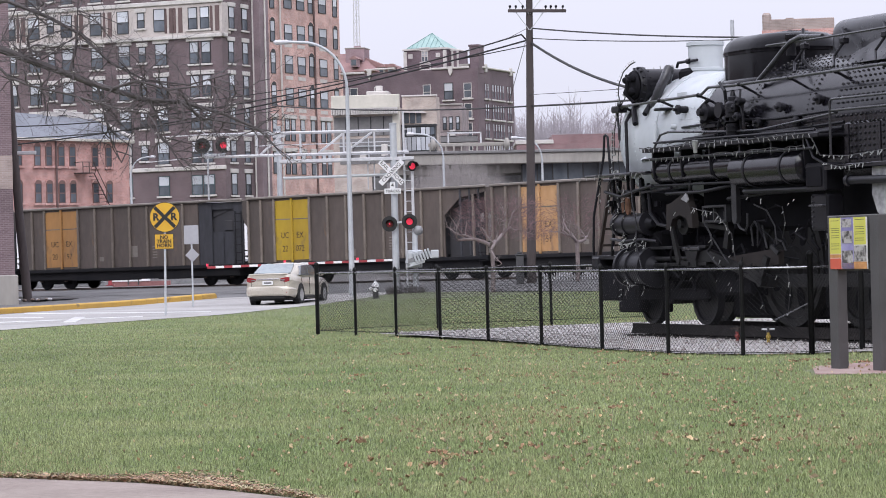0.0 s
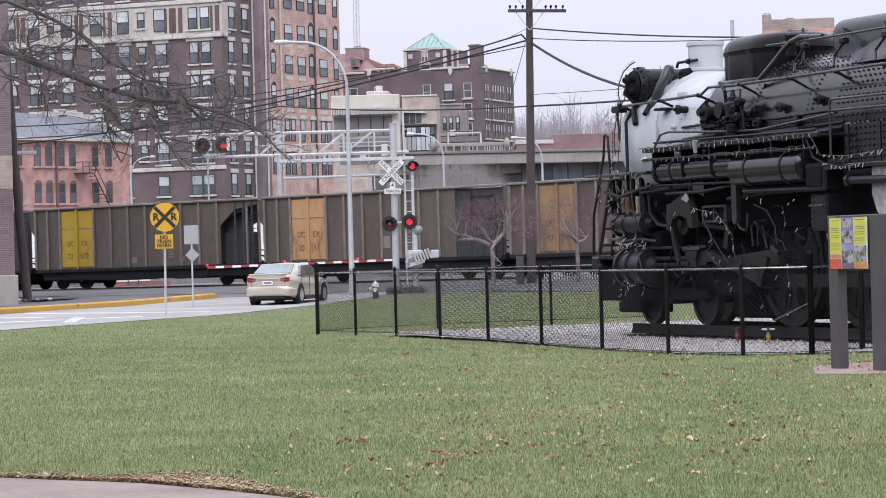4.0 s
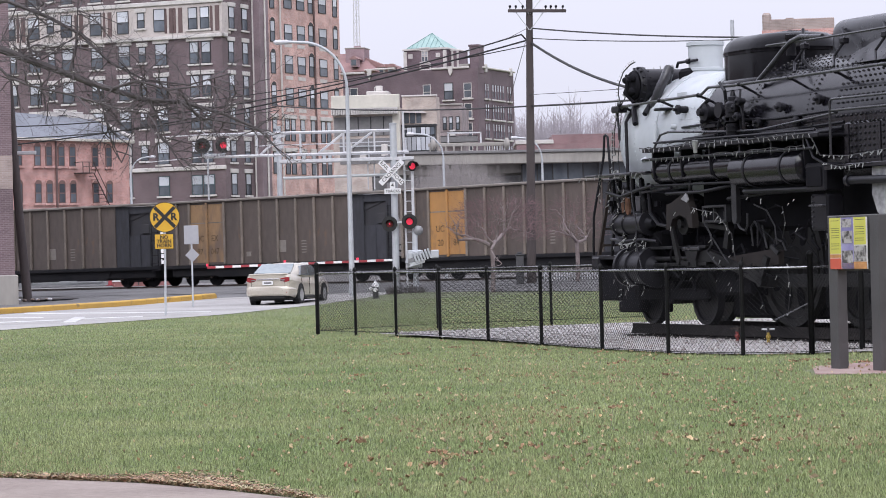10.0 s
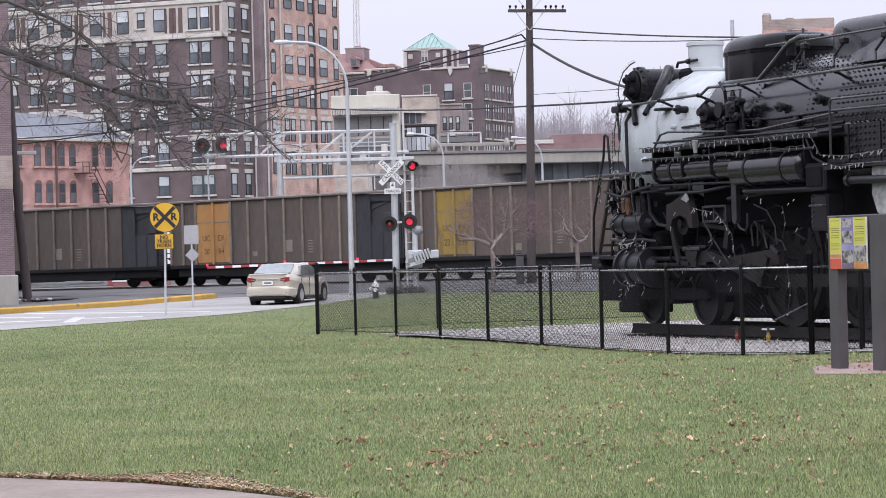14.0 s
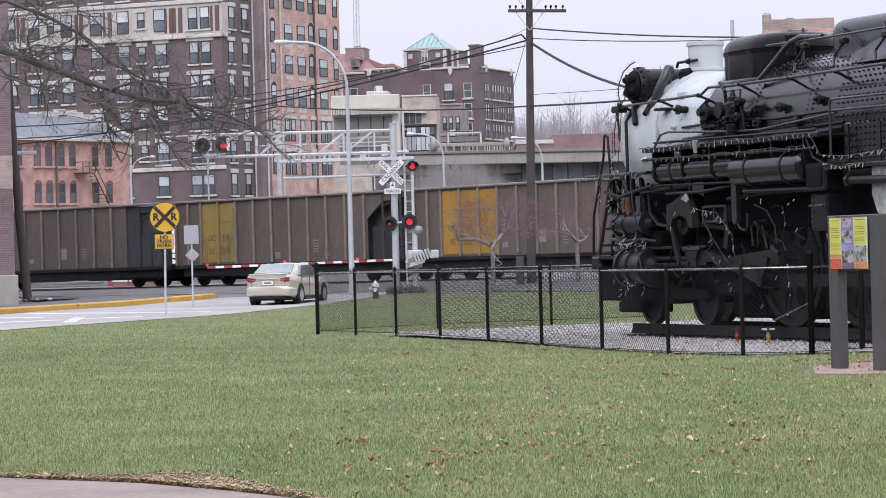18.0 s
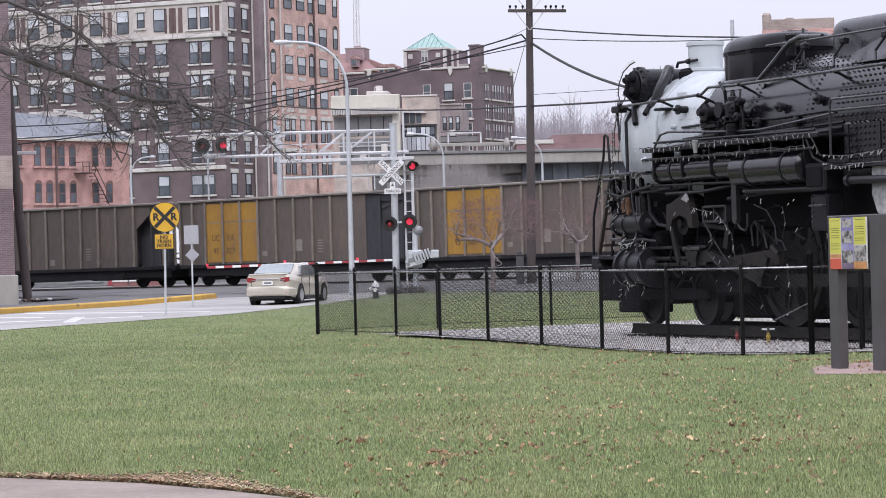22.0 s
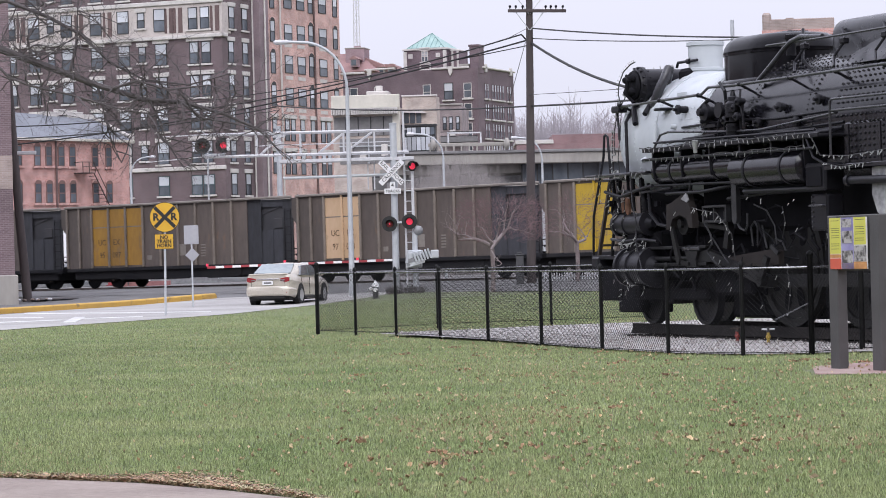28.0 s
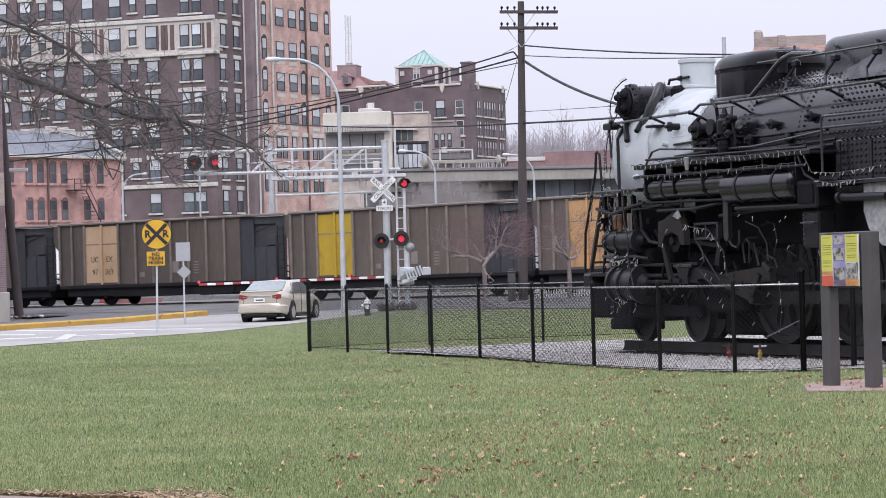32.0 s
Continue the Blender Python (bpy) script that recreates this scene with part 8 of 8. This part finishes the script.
# ---- plain blocks added outside the view: they close the place and darken reflections ----
for x, y, w, d, h, rz in ((-75, 60, 30, 14, 15, 60), (-60, 105, 26, 12, 14, 35), (-62, 15, 40, 14, 13, 85), (-40, -34, 50, 12, 27, 150), (20, -40, 60, 12, 34, 180), (62, -20, 50, 12, 30, -120), (70, 40, 60, 14, 14, -95)):
    blk = thing("street_block", "plain brown block added out of view to darken reflections", "building", pose(x, y, 0, 0, 0, rz), group="street blocks", kind="structure")
    part("wall", Build().box(-w / 2, w / 2, 0, d, -1, h), BR_LEFT, blk)

# ---- grass, straw and fallen leaves ----
def blades(name, n, mat, place, hmin, hmax, width, label, category, lean=.5, seed=3):
    """Many thin bent blades in one mesh."""
    r = np.random.RandomState(seed)
    xy = place(r, n)
    n = len(xy)
    z = np.array([ground_z(x, y) for x, y in xy])
    h = r.uniform(hmin, hmax, n)
    a = r.uniform(0, 2 * np.pi, n)
    w = width * (.8 + xy[:, 1] / 80.0)
    dx, dy = np.cos(a) * w, np.sin(a) * w * .4
    la = r.uniform(0, 2 * np.pi, n)
    lx, ly = np.cos(la) * h * lean * r.uniform(.2, 1.3, n), np.sin(la) * h * lean * r.uniform(.2, 1.3, n)
    v = np.zeros((n, 5, 3))
    v[:, 0] = np.c_[xy[:, 0] - dx, xy[:, 1] - dy, z - .005]
    v[:, 1] = np.c_[xy[:, 0] + dx, xy[:, 1] + dy, z - .005]
    v[:, 2] = np.c_[xy[:, 0] + dx * .8 + lx * .35, xy[:, 1] + dy * .8 + ly * .35, z + h * .6]
    v[:, 3] = np.c_[xy[:, 0] - dx * .8 + lx * .35, xy[:, 1] - dy * .8 + ly * .35, z + h * .6]
    v[:, 4] = np.c_[xy[:, 0] + lx, xy[:, 1] + ly, z + h]
    base = np.arange(n)[:, None] * 5
    loops = np.c_[base + 0, base + 1, base + 2, base + 3, base + 3, base + 2, base + 4].ravel()
    me = bpy.data.meshes.new(name)
    me.vertices.add(n * 5)
    me.vertices.foreach_set("co", v.ravel())
    me.loops.add(len(loops))
    me.loops.foreach_set("vertex_index", loops.astype(np.int32))
    me.polygons.add(n * 2)
    st = (np.arange(n)[:, None] * 7 + np.array([0, 4])).ravel()
    me.polygons.foreach_set("loop_start", st.astype(np.int32))
    me.update(calc_edges=True)
    me.validate()
    me.materials.append(mat)
    return tagged(new(name, me), label, category, kind="stuff")


def lawn(r, n):
    # denser towards the camera; kept off the street, the paths and the gravel
    k = r.uniform(0, 1, n)
    y = 15.5 * (105.0 / 15.5) ** k
    x = r.uniform(-.17, .17, n) * y
    keep = np.ones(n, bool)
    s = (x - ROAD_A[0]) * ROAD_N[0] + (y - ROAD_A[1]) * ROAD_N[1]
    keep &= s < -.05
    wx = [p[0] for p in walk_pts]
    wy = [p[1] for p in walk_pts]
    keep &= ~((x < -.2) & (y < np.interp(x, wx, wy) + .03))
    keep &= ~((x > 4.3) & (y > 34.0) & (y < 38.2) & (y < 35.5 + (x - 4.3) * 2))
    inside = np.zeros(n, bool)
    for (x0, y0), (x1, y1) in zip(GP, GP[1:] + GP[:1]):
        c = ((y0 > y) != (y1 > y)) & (x < (x1 - x0) * (y - y0) / (y1 - y0 + 1e-9) + x0)
        inside ^= c
    keep &= ~inside
    return np.c_[x, y][keep]


def edge(r, n):
    x = r.uniform(-3.4, -.4, n)
    wx = [p[0] for p in walk_pts]
    wy = [p[1] for p in walk_pts]
    keep = r.uniform(0, 1, n) < .12 + .9 * np.exp(-((x + 1.75) / .42) ** 2) + .3 * np.exp(-((x + 2.7) / .15) ** 2)
    x = x[keep]
    n = len(x)
    y = np.interp(x, wx, wy) + np.abs(r.normal(0, .13, n)) * (1 + 2.0 * np.exp(-((x + 1.7) / .5) ** 2))
    return np.c_[x, y]


blades("grass", 720000, BLADE, lawn, .014, .042, .0029, "short green lawn grass", "grass", seed=3)
def dry_patches(r, n):
    p = lawn(r, n)
    x, y = p[:, 0], p[:, 1]
    f = np.sin(x * 1.9 + 1.7 * np.sin(y * .33)) + np.sin(y * .52 + x * .9) + np.sin(x * 5.1 + y * 1.3) * .5
    return p[r.uniform(0, 1, len(p)) < np.clip(f - .25, .07, 1) * np.where(x > -1, 1, .45)]


blades("dry_grass", 150000, STRAW, dry_patches, .014, .036, .0034, "scattered dry grass in the lawn", "grass", lean=.9, seed=4)
blades("straw_edge", 2600, STRAW, edge, .015, .05, .0045, "dry straw along the footpath edge", "straw", lean=2.2, seed=5)


def leaf_litter(n, seed):
    r = random.Random(seed)
    b = Build()
    cx = cy = 25
    for i in range(n):
        if i % 7 == 0 or r.random() < .35:
            cy = 19 * (70 / 19) ** r.random()
            cx = r.gauss(.06, .08) * cy
        x, y = cx + r.gauss(0, .25), cy + r.gauss(0, .8)
        p = lawn_ok(x, y)
        if not p:
            continue
        s = r.uniform(.01, .024) if r.random() < .92 else r.uniform(.026, .04)
        m = Matrix.Translation((x, y, ground_z(x, y) + .03)) @ Euler((r.uniform(-.7, .7), r.uniform(-.7, .7), r.uniform(0, 6.3))).to_matrix().to_4x4()
        b.at(m).add([(-s, 0, 0), (-s * .2, -s * .6, .012), (s * .6, -s * .45, 0), (s, 0, .02), (s * .5, s * .5, 0), (-s * .3, s * .55, .015), (0, 0, -.012)],
                    [(0, 1, 6), (1, 2, 6), (2, 3, 6), (3, 4, 6), (4, 5, 6), (5, 0, 6)])
    return b.at(None)


def edge_litter(n, seed, dark):
    """Flat slivers of dead grass and crumbled leaves along the footpath."""
    r = np.random.RandomState(seed)
    out = Build()
    for x, y in edge(r, n):
        if dark:
            y += r.normal(.06, .05)
        z = ground_z(x, y) + r.uniform(.004, .03)
        a, tip = r.uniform(0, 3.14), r.uniform(-.012, .012)
        u, w = r.uniform(.012, .04), r.uniform(.004, .012)
        c, q = math.cos(a), math.sin(a)
        out.add([(x - c * u, y - q * u, z), (x + q * w, y - c * w, z + .006), (x + c * u, y + q * u, z + tip), (x - q * w, y + c * w, z + .004)], [(0, 1, 2, 3)])
    return out


def lawn_ok(x, y):
    if x < -.2 and y < np.interp(x, [p[0] for p in walk_pts], [p[1] for p in walk_pts]):
        return False
    s = (x - ROAD_A[0]) * ROAD_N[0] + (y - ROAD_A[1]) * ROAD_N[1]
    if s > -.1:
        return False
    c = False
    for (x0, y0), (x1, y1) in zip(GP, GP[1:] + GP[:1]):
        if (y0 > y) != (y1 > y) and x < (x1 - x0) * (y - y0) / (y1 - y0) + x0:
            c = not c
    return not c


SOIL = material("dark_loose_soil", (0.075, 0.055, 0.043), .95, second=(0.14, 0.1, 0.075), grain=9, stain=3, bump=0)
LITTER = material("crumbled_leaves", (0.42, 0.26, 0.17), .9, second=(0.24, 0.14, 0.09), grain=2, stain=4, bump=0)
vary_blades(LITTER, .5, 1.6)
solid("soil_edge", edge_litter(3200, 14, True), SOIL, "dark crumbled soil at the footpath edge", "soil", kind="stuff", smooth=0)
solid("edge_litter", edge_litter(9000, 15, False), LITTER, "brown leaf litter along the footpath edge", "leaves", kind="stuff", smooth=0)
solid("edge_straw", edge_litter(9000, 16, False), STRAW, "matted dry straw along the footpath edge", "straw", kind="stuff", smooth=0)
def leaf_clumps(n, seed):
    r = random.Random(seed)
    out = Build()
    for _ in range(n):
        cy = 20.5 * (58 / 20.5) ** r.random()
        cx = r.uniform(-.06, .15) * cy
        if not lawn_ok(cx, cy):
            continue
        w = r.uniform(.04, .12)
        for k in range(r.randint(4, 12)):
            x, y, q = cx + r.gauss(0, w), cy + r.gauss(0, w * 1.6), r.uniform(.014, .034)
            m = Matrix.Translation((x, y, ground_z(x, y) + .028 + r.uniform(0, .012))) @ Euler((r.uniform(-.6, .6), r.uniform(-.6, .6), r.uniform(0, 6.3))).to_matrix().to_4x4()
            out.at(m).add([(-q, 0, 0), (-q * .2, -q * .6, .012), (q * .6, -q * .45, 0), (q, 0, .02), (q * .5, q * .5, 0), (-q * .3, q * .55, .015), (0, 0, -.012)],
                          [(0, 1, 6), (1, 2, 6), (2, 3, 6), (3, 4, 6), (4, 5, 6), (5, 0, 6)])
    return out.at(None)


CLUMP = material("damp_brown_leaf", (0.24, 0.14, 0.085), .8, second=(0.42, 0.28, 0.17), grain=2, stain=3, bump=0)
vary_blades(CLUMP, .4, 1.6)
solid("leaf_clump", leaf_clumps(42, 31), CLUMP, "small clumps of damp brown leaves on the lawn", "leaves", kind="stuff", smooth=0)
solid("leaf_litter", leaf_litter(2500, 8), LEAF, "scattered brown and tan fallen leaves on the lawn", "leaves", kind="stuff", smooth=0)

# crushed stone lying on the gravel bed
r_ = random.Random(11)
b = Build()
for i in range(17000):
    y = r_.uniform(40.8, 66)
    x = r_.uniform(-.05, .17) * y
    if lawn_ok(x, y):
        continue
    s = r_.uniform(.018, .04)
    o = [(x + s * r_.uniform(.6, 1) * math.cos(a), y + s * r_.uniform(.6, 1) * math.sin(a), .02) for a in (0, 1.6, 3.1, 4.7)]
    b.add(o + [(x, y, .03 + s * r_.uniform(.5, .9))], [(0, 1, 4), (1, 2, 4), (2, 3, 4), (3, 0, 4)])
STONES = material("loose_stone", (0.58, 0.565, 0.54), .9, second=(0.15, 0.12, 0.11), grain=14, stain=9, amount=.35, bump=0)
me_ = bpy.data.meshes.new("loose_gravel")
me_.from_pydata(b.v, [], b.f)
me_.materials.append(STONES)
tagged(new("loose_gravel", me_), "loose pale crushed stones on the gravel bed", "gravel", kind="stuff")


motions()
